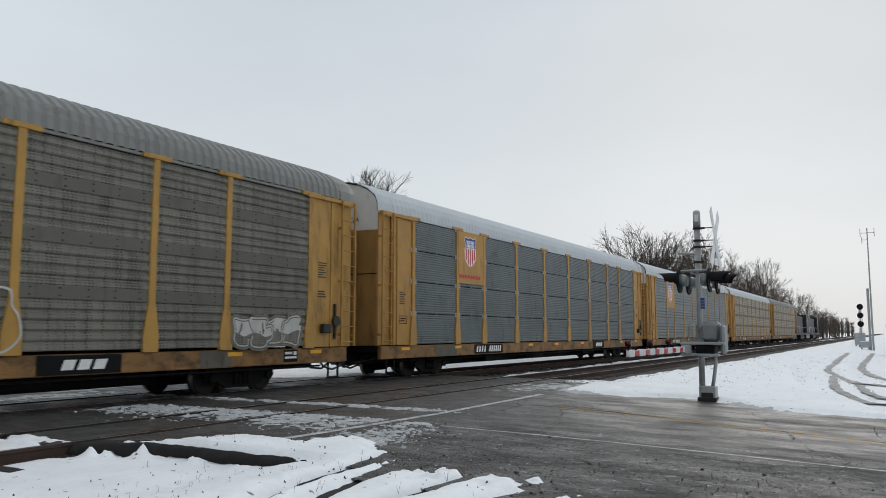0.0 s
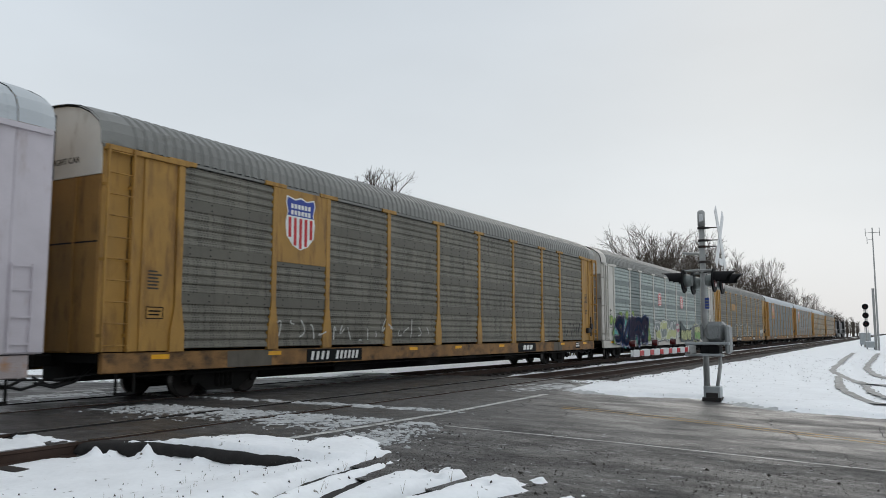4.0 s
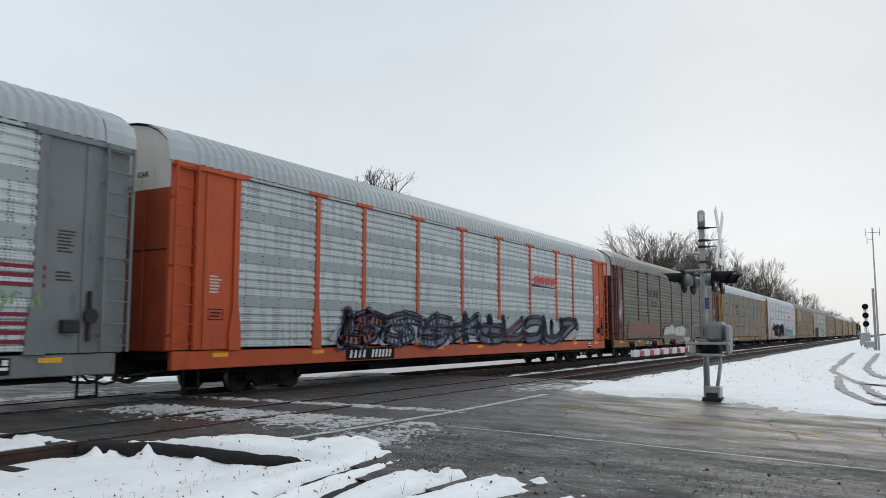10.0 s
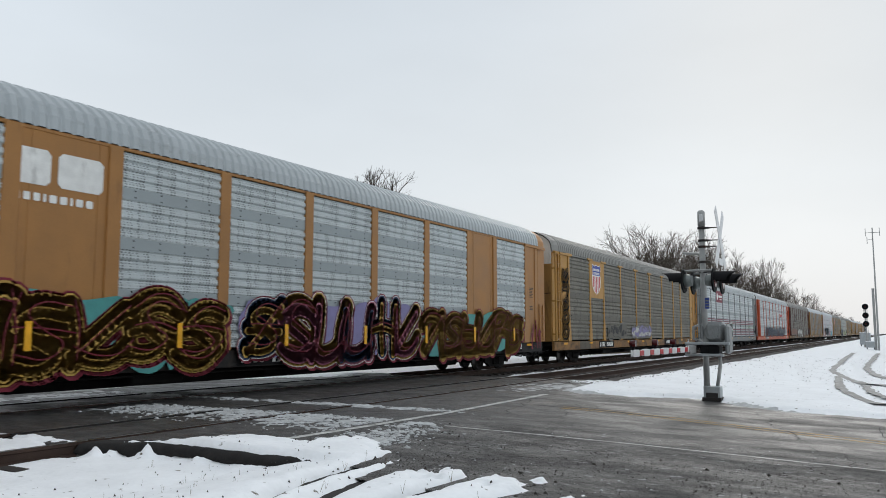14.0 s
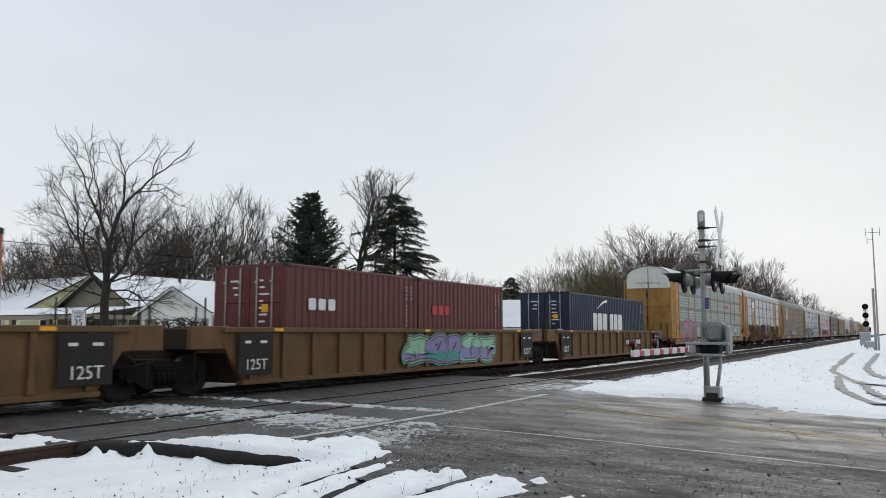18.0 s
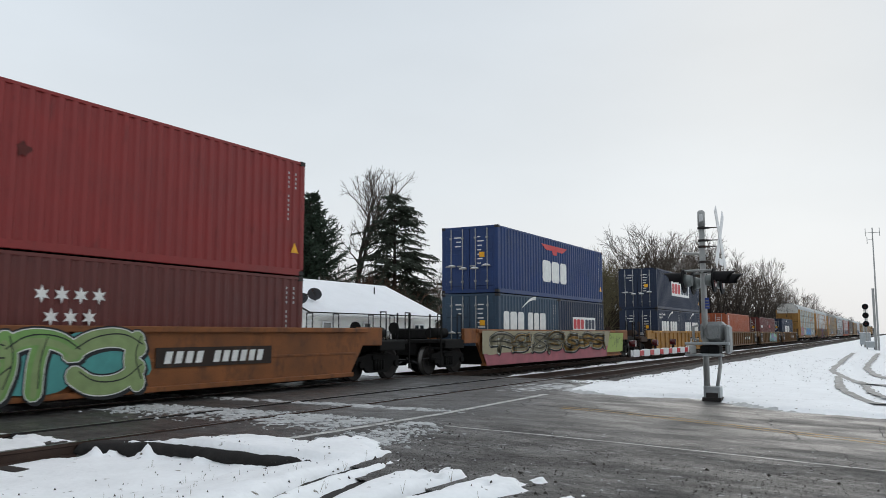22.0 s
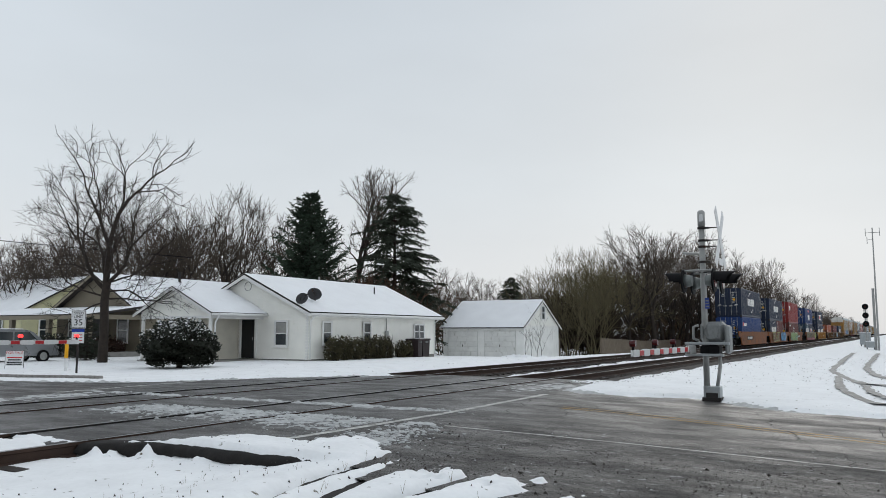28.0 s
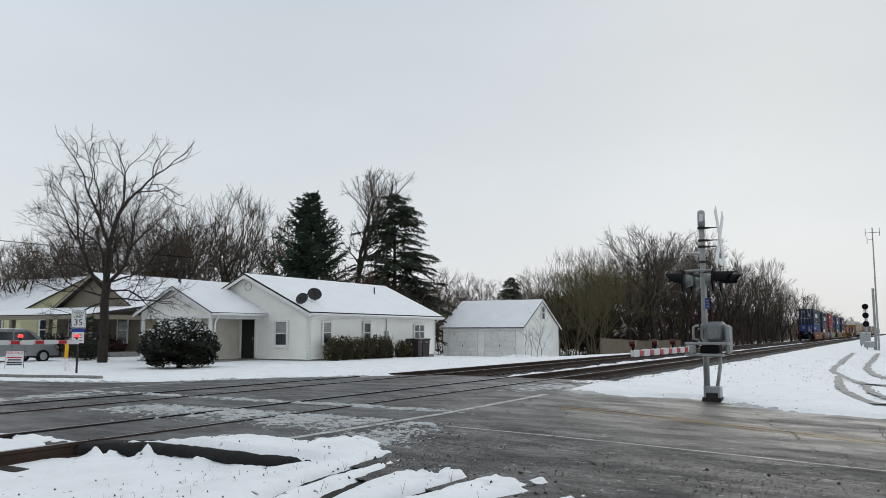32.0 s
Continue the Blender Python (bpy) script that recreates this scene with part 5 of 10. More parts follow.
# parked grey minivan
t = thing("minivan", pose(21.25, 35.05, 0.0), "silver grey minivan parked on the snowy drive", "car")
M_CAR = surf("silver_car_paint", lin(146, 149, 152), 0.3, 0.5, 0.05, 2, lin(120, 116, 110), 0.05)
body = [(-2.4, 0.35), (-2.45, 0.95), (-2.3, 1.1), (-2.15, 1.62), (-1.9, 1.74), (0.55, 1.72), (0.95, 1.6), (1.65, 1.08), (2.3, 0.92), (2.45, 0.7), (2.42, 0.35)]
mb = MB().prism(body, "y", -0.80, 0.80).prism([(-2.42, 0.35), (-2.42, 0.98), (1.9, 0.98), (2.35, 0.86), (2.4, 0.35)], "y", -0.9, 0.9)
t.scale = (0.87,) * 3
part("body", mb, M_CAR, t)
for a, b, c, d in ((-2.05, -1.15, -1.95, -1.15), (-1.05, -0.15, -1.05, -0.15), (-0.05, 1.35, -0.05, 0.75)):
    part("window", MB().prism([(a, 1.06), (b, 1.06), (d, 1.6), (c, 1.6)], "y", -0.815, 0.815), M_GLASS, t)
part("windscreen", MB().prism([(0.82, 1.64), (1.60, 1.14), (1.64, 1.16), (0.86, 1.67)], "y", -0.7, 0.7), M_GLASS, t)
for xx in (-1.5, 1.5):
    for yy in (-0.86, 0.86):
        w = part("wheel", MB().cyl((xx, yy - 0.11, 0.33), (xx, yy + 0.11, 0.33), 0.33, 20), M_BLACK, t)
        part("rim", MB().cyl((xx, yy - 0.12, 0.33), (xx, yy + 0.12, 0.33), 0.21, 14), M_GALV, w)
part("headlight", MB().box(2.25, -0.85, 0.68, 2.44, -0.5, 0.85, 0, 0.03), M_WHITE, t)
part("headlight", MB().box(2.25, 0.5, 0.68, 2.44, 0.85, 0.85, 0, 0.03), M_WHITE, t)
part("mirror", MB().box(0.9, -1.06, 1.08, 1.02, -0.88, 1.22, 0, 0.03), M_CAR, t)
part("bumper", MB().box(2.36, -0.85, 0.36, 2.5, 0.85, 0.56, 0, 0.05), M_CAR, t)
part("roof_snow", MB().box(-1.9, -0.7, 1.735, 0.5, 0.7, 1.78, 0, 0.02), M_ROOFSNOW, t)

# equipment along the line to the east: block signal, radio mast, pole, relay boxes
def block_signal(x, y):
    z = gz(x, y)
    t = thing("block_signal", pose(x, y, z), "tall railway colour-light signal with three black heads", "signal")
    part("mast", MB().cyl((0, 0, 0), (0, 0, 5.0), 0.09, 10), M_GALV, t)
    part("ladder", MB().box(0.15, -0.2, 0, 0.18, -0.16, 4.8).box(0.15, 0.16, 0, 0.18, 0.2, 4.8), M_GALV, t)
    for k, zc in enumerate((4.75, 3.75, 2.75)):
        hd = part("signal_head", MB().cyl((-0.12, 0, zc), (-0.16, 0, zc), 0.34, 20).box(-0.12, -0.2, zc - 0.3, 0.15, 0.2, zc + 0.3, 0, 0.04), M_BLACK, t)
        part("lens", MB().cyl((-0.161, 0, zc), (-0.17, 0, zc), 0.1, 12), M_LENS, hd)
        part("lens_hood", MB().cyl((-0.15, 0, zc + 0.05), (-0.45, 0, zc + 0.02), 0.14, 12, cap=False), M_BLACK, hd)
    part("base", MB().box(-0.3, -0.3, -0.2, 0.3, 0.3, 0.35, 0, 0.03), M_CONC, t)


block_signal(104.0, 3.0)
t = thing("radio_mast", pose(88.6, 1.55, gz(88.6, 1.55)), "slender grey radio mast with dipole antennas", "mast")
part("pole", MB().cyl((0, 0, -0.2), (0, 0, 12.2), 0.10, 8, 0.05), M_GALV, t)
for s in (-1, 1):
    part("antenna", MB().cyl((0, 0, 11.7), (0, s * 0.62, 11.7), 0.025, 6).cyl((0, s * 0.62, 11.35), (0, s * 0.62, 12.15), 0.03, 6), M_GALV, t)
part("antenna", MB().cyl((0, 0, 11.0), (0, 0.5, 11.0), 0.02, 6).cyl((0, 0.5, 10.6), (0, 0.5, 11.3), 0.03, 6), M_GALV, t)
t = thing("steel_pole", pose(88.9, 1.8, gz(88.9, 1.8)), "plain grey steel pole beside the mast", "pole")
part("pole", MB().cyl((0, 0, -0.2), (0, 0, 6.1), 0.12, 8), M_GALV, t)
part("cap", MB().cyl((0, 0, 6.1), (0, 0, 6.15), 0.14, 8), M_GALV, t)
for x, y, w, hgt, lab in ((92.0, 2.35, 0.8, 0.85, "small grey relay box on legs"), (112.0, 3.4, 1.2, 1.7, "grey trackside equipment case"), (70.0, -0.8, 2.2, 2.4, "tan equipment shed by the line")):
    t = thing("relay_box" if hgt < 2 else "equipment_shed", pose(x, y, gz(x, y)), lab, "cabinet")
    part("case", MB().box(-w / 2, -w / 2, 0.25, w / 2, w / 2, hgt, 0, 0.03), M_ALU if hgt < 2 else M_TAN, t)
    part("roof", MB().box(-w / 2 - 0.05, -w / 2 - 0.05, hgt, w / 2 + 0.05, w / 2 + 0.05, hgt + 0.06, 0, 0.02), M_ROOFSNOW, t)
    for sx in (-1, 1):
        for sy in (-1, 1):
            part("leg", MB().box(sx * w * 0.4 - 0.04, sy * w * 0.4 - 0.04, -0.2, sx * w * 0.4 + 0.04, sy * w * 0.4 + 0.04, 0.26), M_STEEL, t)

# overhead wire to the house
mb = MB().tube([(-10 + 4.2 * k, 62 - 3.5 * k, 9.5 - 0.55 * k + 0.035 * (k - 5) ** 2) for k in range(10)], 0.018, 5)
tagged(part("overhead_wire", mb, M_BLACK), "thin dark overhead wire to the house", "wire")


# ---- trees and shrubs ----
M_BARK = surf("grey_bark", lin(50, 43, 38), 0.95, 0, 0.3, 6)
M_TWIG = surf("bare_twig", lin(72, 63, 55), 0.95, 0, 0.25, 1.5)
M_TWIG3 = surf("russet_twig", lin(88, 66, 54), 0.95, 0, 0.25, 1.5)
M_TWIG2 = surf("olive_twig", lin(108, 100, 76), 0.95, 0, 0.25, 1.5)
M_NEEDLE = surf("spruce_needle", lin(50, 58, 46), 0.85, 0, 0.35, 2.5)
M_PINE = surf("pine_needle", lin(48, 62, 48), 0.85, 0, 0.35, 2.5)
M_SHRUB = surf("shrub_leaf", lin(32, 37, 26), 0.8, 0, 0.4, 5)


def grow(rnd, wood, twig, p, d, length, rad, level, top, spread_, twigs, low=0.38, many=7):
    """One limb and all that grows from it."""
    seg = 6 if level < 2 else 4
    pts, rads = [p.copy()], [rad]
    for i in range(seg):
        wob = 0.065 + 0.035 * level
        d = (d + Vector((rnd.gauss(0, wob), rnd.gauss(0, wob), rnd.gauss(0, wob) + (0.05 if level < 3 else 0.02)))).normalized()
        p = p + d * (length / seg)
        pts.append(p.copy())
        rads.append(rad * (1 - (0.62 if level == 0 else 0.8) * (i + 1) / seg))
    sides = (9, 6, 4, 3, 3, 3)[min(level, 5)]
    (wood if level < 2 else twig).tube(pts, rads, sides, cap=False)
    if level >= top:
        return
    n = (many, 7, 6, twigs, 4)[min(level, 4)]
    for k in range(n):
        lo = (low, 0.22, 0.15, 0.1, 0.1)[min(level, 4)]
        t = lo + (1 - lo) * (k + rnd.uniform(0.1, 0.9)) / n
        i = min(int(t * seg), seg - 1)
        q = pts[i].lerp(pts[i + 1], t * seg - i)
        dd = (pts[i + 1] - pts[i]).normalized()
        side = Vector((rnd.gauss(0, 1), rnd.gauss(0, 1), rnd.gauss(0, 0.5)))
        side = (side - dd * side.dot(dd)).normalized()
        ang = radians(rnd.uniform(28, 58) * spread_)
        nd = (dd * math.cos(ang) + side * math.sin(ang) + Vector((0, 0, 0.12))).normalized()
        ln = length * rnd.uniform(0.42, 0.68) * (1.15 - 0.5 * t)
        grow(rnd, wood, twig, q, nd, ln, max(rads[i] * rnd.uniform(0.45, 0.65), 0.008), level + 1, top, spread_, twigs)


def fork(rnd, wood, twig, p, d, length, rad, level, top, wide=1.0, lift=0.10, thin=0.010):
    """A limb that bends, throws side shoots and divides again and again into fine twigs."""
    pts, rads = [p.copy()], [rad]
    seg = 3 if level < top - 2 else (2 if level < top else 1)
    end = max(thin, rad * 0.72) if level < top else thin * 0.5
    for i in range(seg):
        w = 0.10 + 0.012 * level
        d = (d + Vector((rnd.gauss(0, w), rnd.gauss(0, w), rnd.gauss(0, w) + lift * 0.4))).normalized()
        p = p + d * (length / seg)
        pts.append(p.copy())
        rads.append(rad + (end - rad) * (i + 1) / seg)
    (wood if level < 3 else twig).tube(pts, rads, 7 if level < 2 else (4 if level < 4 else 3), cap=False)
    if level >= top:
        return

    def turned(ang):
        side = Vector((rnd.gauss(0, 1), rnd.gauss(0, 1), rnd.gauss(0, 0.8)))
        side = (side - d * side.dot(d)).normalized()
        a = radians(ang)
        return (d * math.cos(a) + side * math.sin(a) + Vector((0, 0, lift))).normalized()

    if level > 0:
        for k in range(1 if level < top - 2 else 2):
            q = pts[seg // 2].lerp(pts[seg // 2 + 1], rnd.random())
            nl = min(top, level + rnd.choice((2, 3)))
            fork(rnd, wood, twig, q, turned(rnd.uniform(35, 70) * wide), length * rnd.uniform(0.5, 0.8), max(thin, rad * 0.42), nl, top, wide, lift, thin)
    main = rnd.uniform(8, 22)
    fork(rnd, wood, twig, p, turned(main * wide), length * rnd.uniform(0.78, 0.92), end, level + 1, top, wide, lift, thin)
    fork(rnd, wood, twig, p, turned(rnd.uniform(26, 48) * wide), length * rnd.uniform(0.66, 0.86), max(thin, end * 0.8), level + 1, top, wide, lift, thin)


def bare_mesh(name, mb, mat):
    me = bpy.data.meshes.new(name)
    me.from_pydata(mb.v, [], mb.f)
    me.materials.append(mat)
    return me


def tree_meshes(seed, height, rad, wide=1.0, bole=0.25, limbs=3, top=7, mat=None, lift=0.10, thin=0.013):
    """A bare crown on a short bole; the result is scaled to the height asked for."""
    rnd = random.Random(seed)
    wood, twig = MB(), MB()
    z = height * bole
    bend = [Vector((0, 0, -0.2)), Vector((rnd.gauss(0, 0.1), rnd.gauss(0, 0.1), z * 0.5)), Vector((rnd.gauss(0, 0.2), rnd.gauss(0, 0.2), z))]
    wood.tube(bend, [rad * 1.25, rad, rad * 0.9], 9, cap=False)
    turn = rnd.uniform(0, 6.28)
    for k in range(limbs):
        a = turn + k * 6.283 / limbs + rnd.uniform(-0.4, 0.4)
        tilt = rnd.uniform(0.18, 0.5) * wide
        d = Vector((math.cos(a) * tilt, math.sin(a) * tilt, 1)).normalized()
        fork(rnd, wood, twig, bend[-1].copy(), d, height * (1 - bole) * rnd.uniform(0.22, 0.27), rad * 0.72, 1, top, wide, lift, thin)
    k = height / max(v[2] for v in twig.v)
    for mb in (wood, twig):
        mb.v = [(v[0] * k, v[1] * k, v[2] * k if v[2] > 0 else v[2]) for v in mb.v]
    return wood.mesh("trunk", M_BARK), bare_mesh("crown", twig, mat or M_TWIG)


def place_tree(meshes, x, y, scale=1.0, turn=0.0, z=None, lab="bare leafless deciduous tree", grp="bare trees"):
    t = thing("tree", pose(x, y, gz(x, y) if z is None else z, 0, 0, turn), lab, "tree", grp)
    t.scale = (scale,) * 3
    part("trunk", meshes[0], None, t)
    part("crown", meshes[1], None, t, "bare branches and fine twigs")
    return t


def polar(bearing, r):
    """Plan point r metres from the origin; bearing from +y towards +x."""
    return r * math.sin(radians(bearing)), r * math.cos(radians(bearing))


# the large tree before the tan house, forked low with wide limbs
rnd = random.Random(17)
wood, twig = MB(), MB()
RIGHT, DEEP = Vector((0.498, -0.867, 0)), Vector((0.867, 0.498, 0))
trunk = [Vector((0, 0, -0.3)), Vector((0, 0, 0.1)), Vector((0.02, 0, 1.4)), Vector((0, 0.03, 2.8)), RIGHT * 0.05 + Vector((0, 0, 3.7))]
wood.tube(trunk, [0.30, 0.22, 0.19, 0.18, 0.17], 14, cap=False)
# across, away, up, length of the first stretch, radius, height of the fork, level
for a, b, up, ln, r, z, lv in ((0.22, 0.05, 1.0, 2.3, 0.15, 3.6, 1), (-0.7, 0.1, 0.85, 1.9, 0.10, 3.3, 1), (0.62, -0.1, 0.9, 1.9, 0.10, 3.5, 1), (-0.3, 0.4, 1.0, 1.9, 0.09, 3.7, 1), (-0.9, -0.2, 0.35, 1.5, 0.06, 3.0, 2),
                               (1.0, -0.1, 0.12, 1.5, 0.055, 3.2, 2), (0.9, 0.3, 0.4, 1.6, 0.06, 3.6, 2), (0.2, -0.8, 0.7, 1.7, 0.07, 3.5, 2), (-1.0, 0.3, 0.1, 1.3, 0.05, 2.7, 3), (1.0, 0.2, -0.05, 1.3, 0.05, 2.9, 3)):
    fork(rnd, wood, twig, Vector((0, 0, z)), (RIGHT * a + DEEP * b + Vector((0, 0, up))).normalized(), ln * (0.74 if z == 3.6 else 0.72), r, lv, 8, 1.0, 0.04, 0.006)
t = thing("tree", pose(22.9, 30.5, -0.05), "large bare tree with a forked dark trunk", "tree")
part("trunk", wood, M_BARK, t)
part("crown", bare_mesh("crown", twig, M_BARK), None, t, "bare branches and fine twigs")

KINDS = [tree_meshes(101, 12.0, 0.20, 1.0), tree_meshes(102, 12.0, 0.17, 0.8, 0.3), tree_meshes(103, 12.0, 0.22, 1.15, 0.2, 4), tree_meshes(104, 12.0, 0.18, 0.9, 0.28),
         tree_meshes(105, 12.0, 0.15, 0.62, 0.32), tree_meshes(116, 12.0, 0.2, 0.78, 0.42, 3, 8, None, 0.10, 0.009)]


def thicket(seed, height, mat, stems=7, top=6, wide=1.0, spread_=1.1, lift=0.08, thin=0.014):
    """Many thin stems from one root, arching outwards, with dense twigs from the ground up."""
    q = random.Random(seed)
    wood, twig = MB(), MB()
    for k in range(stems):
        a = k * 6.283 / stems + q.uniform(-0.3, 0.3)
        tilt = q.uniform(0.15, 0.8) * wide
        d = Vector((math.cos(a) * tilt, math.sin(a) * tilt, 1)).normalized()
        fork(q, wood, twig, Vector((math.cos(a) * 0.4, math.sin(a) * 0.4, -0.2)), d, height * q.uniform(0.22, 0.3), 0.055, 1, top, spread_, lift, thin)
    k = height / max(v[2] for v in twig.v)
    for mb in (wood, twig):
        mb.v = [(v[0] * k, v[1] * k, v[2] * k if v[2] > 0 else v[2]) for v in mb.v]
    return wood.mesh("stem_cluster", mat), bare_mesh("crown", twig, mat)


M_BRAMBLE = surf("bramble", lin(58, 46, 38), 0.9, 0, 0.3, 4)
SCRUB = [thicket(111, 6.0, M_TWIG2, 6, 5), thicket(112, 6.0, M_TWIG, 6, 5), thicket(113, 6.0, M_TWIG3, 6, 5)]
ROUND = thicket(114, 8.0, M_TWIG2, 9, 7, 0.55, 0.72, 0.10, 0.010)
rr = random.Random(31)
# behind the houses: bearing, distance, height, kind
for b, r, hgt, kd in ((31.2, 74, 8.2, 0), (32.4, 80, 9.0, 2), (33.6, 70, 8.4, 3), (35.0, 76, 9.4, 0), (36.6, 70, 9.6, 3), (38.2, 66, 10.8, 0), (39.6, 72, 11.2, 2), (41.2, 66, 11.3, 2), (42.4, 74, 11.8, 0), (44.4, 64, 12.7, 1), (45.7, 70, 12.8, 1),
                      (48.1, 66, 10.9, 4), (48.9, 70, 10.0, 4), (54.0, 68, 15.2, 5), (37.2, 84, 11.0, 3), (58.9, 84, 8.6, 0), (60.2, 88, 8.8, 3), (61.4, 92, 8.2, 0), (62.7, 94, 8.8, 3),
                      (64.4, 90, 7.6, 0), (66.2, 92, 8.4, 1), (67.2, 92, 8.6, 3), (43.3, 82, 11, 3), (46.6, 86, 9, 0), (51.0, 80, 9, 3), (56.0, 84, 10, 0),
                      (30.6, 66, 7.6, 3), (32.0, 64, 8.0, 0), (33.0, 72, 9.0, 2), (34.3, 64, 8.4, 2), (35.6, 62, 8.6, 3), (36.2, 78, 10.2, 0), (38.9, 76, 11.0, 3), (40.4, 64, 10.4, 0), (40.6, 80, 11.4, 2), (41.9, 62, 10.4, 3), (45.0, 80, 11.6, 4), (44.0, 72, 11.0, 2), (47.3, 78, 10.0, 3)):
    x, y = polar(b, r)
    place_tree(KINDS[kd], x, y, hgt / 11.0, rr.uniform(0, 360))
# wooded strip along the far side of the line
for b, r, hgt in ((69.3, 70, 9.9), (70.3, 73, 10.4), (71.1, 70, 9.6), (71.8, 76, 10.0), (72.5, 78, 9.8)):
    x, y = polar(b, r)
    place_tree(ROUND, x, y, hgt / 8.0, rr.uniform(0, 360), lab="round bare tree with many olive stems", grp="scrub")
n = 0
for b, r, hgt in ((72.6, 74, 9.6), (73.4, 72, 10.4), (74.2, 78, 11.8), (75.0, 74, 12.6), (75.7, 80, 12.8), (76.4, 84, 11.8), (77.2, 86, 12),
                  (78.0, 92, 13.0), (78.8, 96, 14.2), (79.5, 104, 13.5), (80.2, 108, 12.6), (80.9, 114, 12.2), (81.5, 122, 11.8), (82.0, 128, 11.5), (82.4, 136, 14.6), (83.0, 146, 11.0),
                  (83.4, 158, 11.2), (83.9, 170, 11.0), (84.4, 185, 11.2), (84.8, 205, 11.5), (85.3, 230, 11), (85.7, 260, 11), (86.1, 300, 11), (86.5, 350, 11), (87.0, 420, 11)):
    x, y = polar(b, r)
    place_tree(KINDS[n % 5], x, y, hgt / 12.0, rr.uniform(0, 360))
    x, y = polar(b + 0.35, r * 1.12)
    if r < 150:
        place_tree(KINDS[(n + 2) % 5], x, y, hgt / 12.0 * rr.uniform(0.8, 1.0), rr.uniform(0, 360))
    n += 1
# scrub at the feet of the trees
for k in range(120):
    x = 70 + 1.1 * k + 0.009 * k * k + rr.uniform(-1, 1)
    y = rr.uniform(22.0, 30.0) + (1.5 if x < 76 else 0)
    place_tree(SCRUB[k % 3], x, y, rr.uniform(0.6, 1.1), rr.uniform(0, 360), lab="dense leafless scrub beside the railway", grp="scrub")
for k in range(104):
    x, y = polar(rr.uniform(28, 67.5), rr.uniform(66, 86)) if k < 90 else polar(rr.uniform(28, 41), rr.uniform(60, 80))
    place_tree(SCRUB[k % 3], x, y, rr.uniform(0.6, 1.0), rr.uniform(0, 360), lab="dense leafless scrub behind the houses", grp="scrub")


for k in range(16):
    x, y = polar(51.0 + k * 0.37 + rr.uniform(-0.2, 0.2), rr.uniform(57, 66))
    place_tree(SCRUB[(2, 2, 1)[k % 3]], x, y, rr.uniform(0.85, 1.2), rr.uniform(0, 360), lab="dense russet brush behind the white house", grp="scrub")


def undergrowth():
    """Tangled canes and vines below the trees beside the line, with snow along some of the bent ones."""
    q = random.Random(88)
    cane, snow = MB(), MB()
    for k in range(46000):
        u = q.random() ** 1.5
        x = 67.5 + 132 * u
        y = q.uniform(21.6, 29.5)
        top_ = 4.6 + 1.3 * math.sin(x * 0.31) + 0.9 * math.sin(x * 0.83 + y * 0.5) + 0.6 * math.sin(x * 1.9)
        if x < 74:
            top_ *= 0.75
        z = top_ * q.random() ** 0.8 - 0.2
        ln = q.uniform(0.6, 2.0)
        a = q.uniform(0, 6.283)
        el = q.gauss(0.5, 0.6)
        d = Vector((math.cos(a) * math.cos(el), math.sin(a) * math.cos(el), math.sin(el))) * ln
        p = Vector((x, y, z))
        r = q.uniform(0.012, 0.034)
        cane.tube([p, p + d * 0.5 + Vector((q.gauss(0, 0.1), q.gauss(0, 0.1), 0.08)), p + d], [r, r * 0.9, r * 0.4], 3, cap=False)
        if k % 230 == 0 and x < 115:
            p = Vector((x, 21.5 + q.uniform(-0.3, 0.5), min(z, 3.6)))
            d = Vector((q.choice((-1, 1)) * q.uniform(0.5, 1.8), 0, q.uniform(-0.2, 0.7)))
            m = p + d * 0.5 + Vector((0, 0, 0.22))
            snow.tube([p, m, p + d], [0.015, 0.035, 0.012], 4, cap=False)
    o = tagged(new("undergrowth", bare_mesh("undergrowth", cane, M_BRAMBLE)), "dark brown tangled undergrowth below bare trees", "undergrowth", kind="stuff")
    part("snow_line", bare_mesh("snow_line", snow, M_ROOFSNOW), None, o, "snow lying along bent stems")


undergrowth()


def far_woods():
    """A far belt of thin trees: stems with sprays of twigs, in one mesh."""
    mb = MB()
    q = random.Random(77)
    for k in range(620):
        b = q.choice((q.uniform(28, 70), q.uniform(84, 89), q.uniform(88.3, 100)))
        r = q.uniform(92, 130) if b < 70 else q.uniform(300, 700)
        x, y = polar(b, r)
        if b > 70 and -30 < y - 11.9 < 9:
            continue
        hgt = q.uniform(5.0, 8.6) if b < 70 else q.uniform(8, 12)
        th = 0.03 + r * 0.0002
        mb.tube([(x, y, -1), (x + q.gauss(0, 0.3), y + q.gauss(0, 0.3), hgt * 0.75)], [th * 2, th], 3, cap=False)
        for j in range(60):
            z = hgt * q.uniform(0.05, 0.85)
            l = q.uniform(0.8, 2.0)
            a = q.uniform(0, 6.28)
            mb.tube([(x, y, z), (x + l * math.cos(a) * 0.8, y + l * math.sin(a) * 0.8, z + l * 0.7)], [th * 0.6, th * 0.2], 3, cap=False)
    me = bpy.data.meshes.new("far_woods")
    me.from_pydata(mb.v, [], mb.f)
    me.materials.append(M_TWIG)
    tagged(new("far_woods", me), "distant grey leafless woods along the horizon", "woods", kind="stuff")


far_woods()


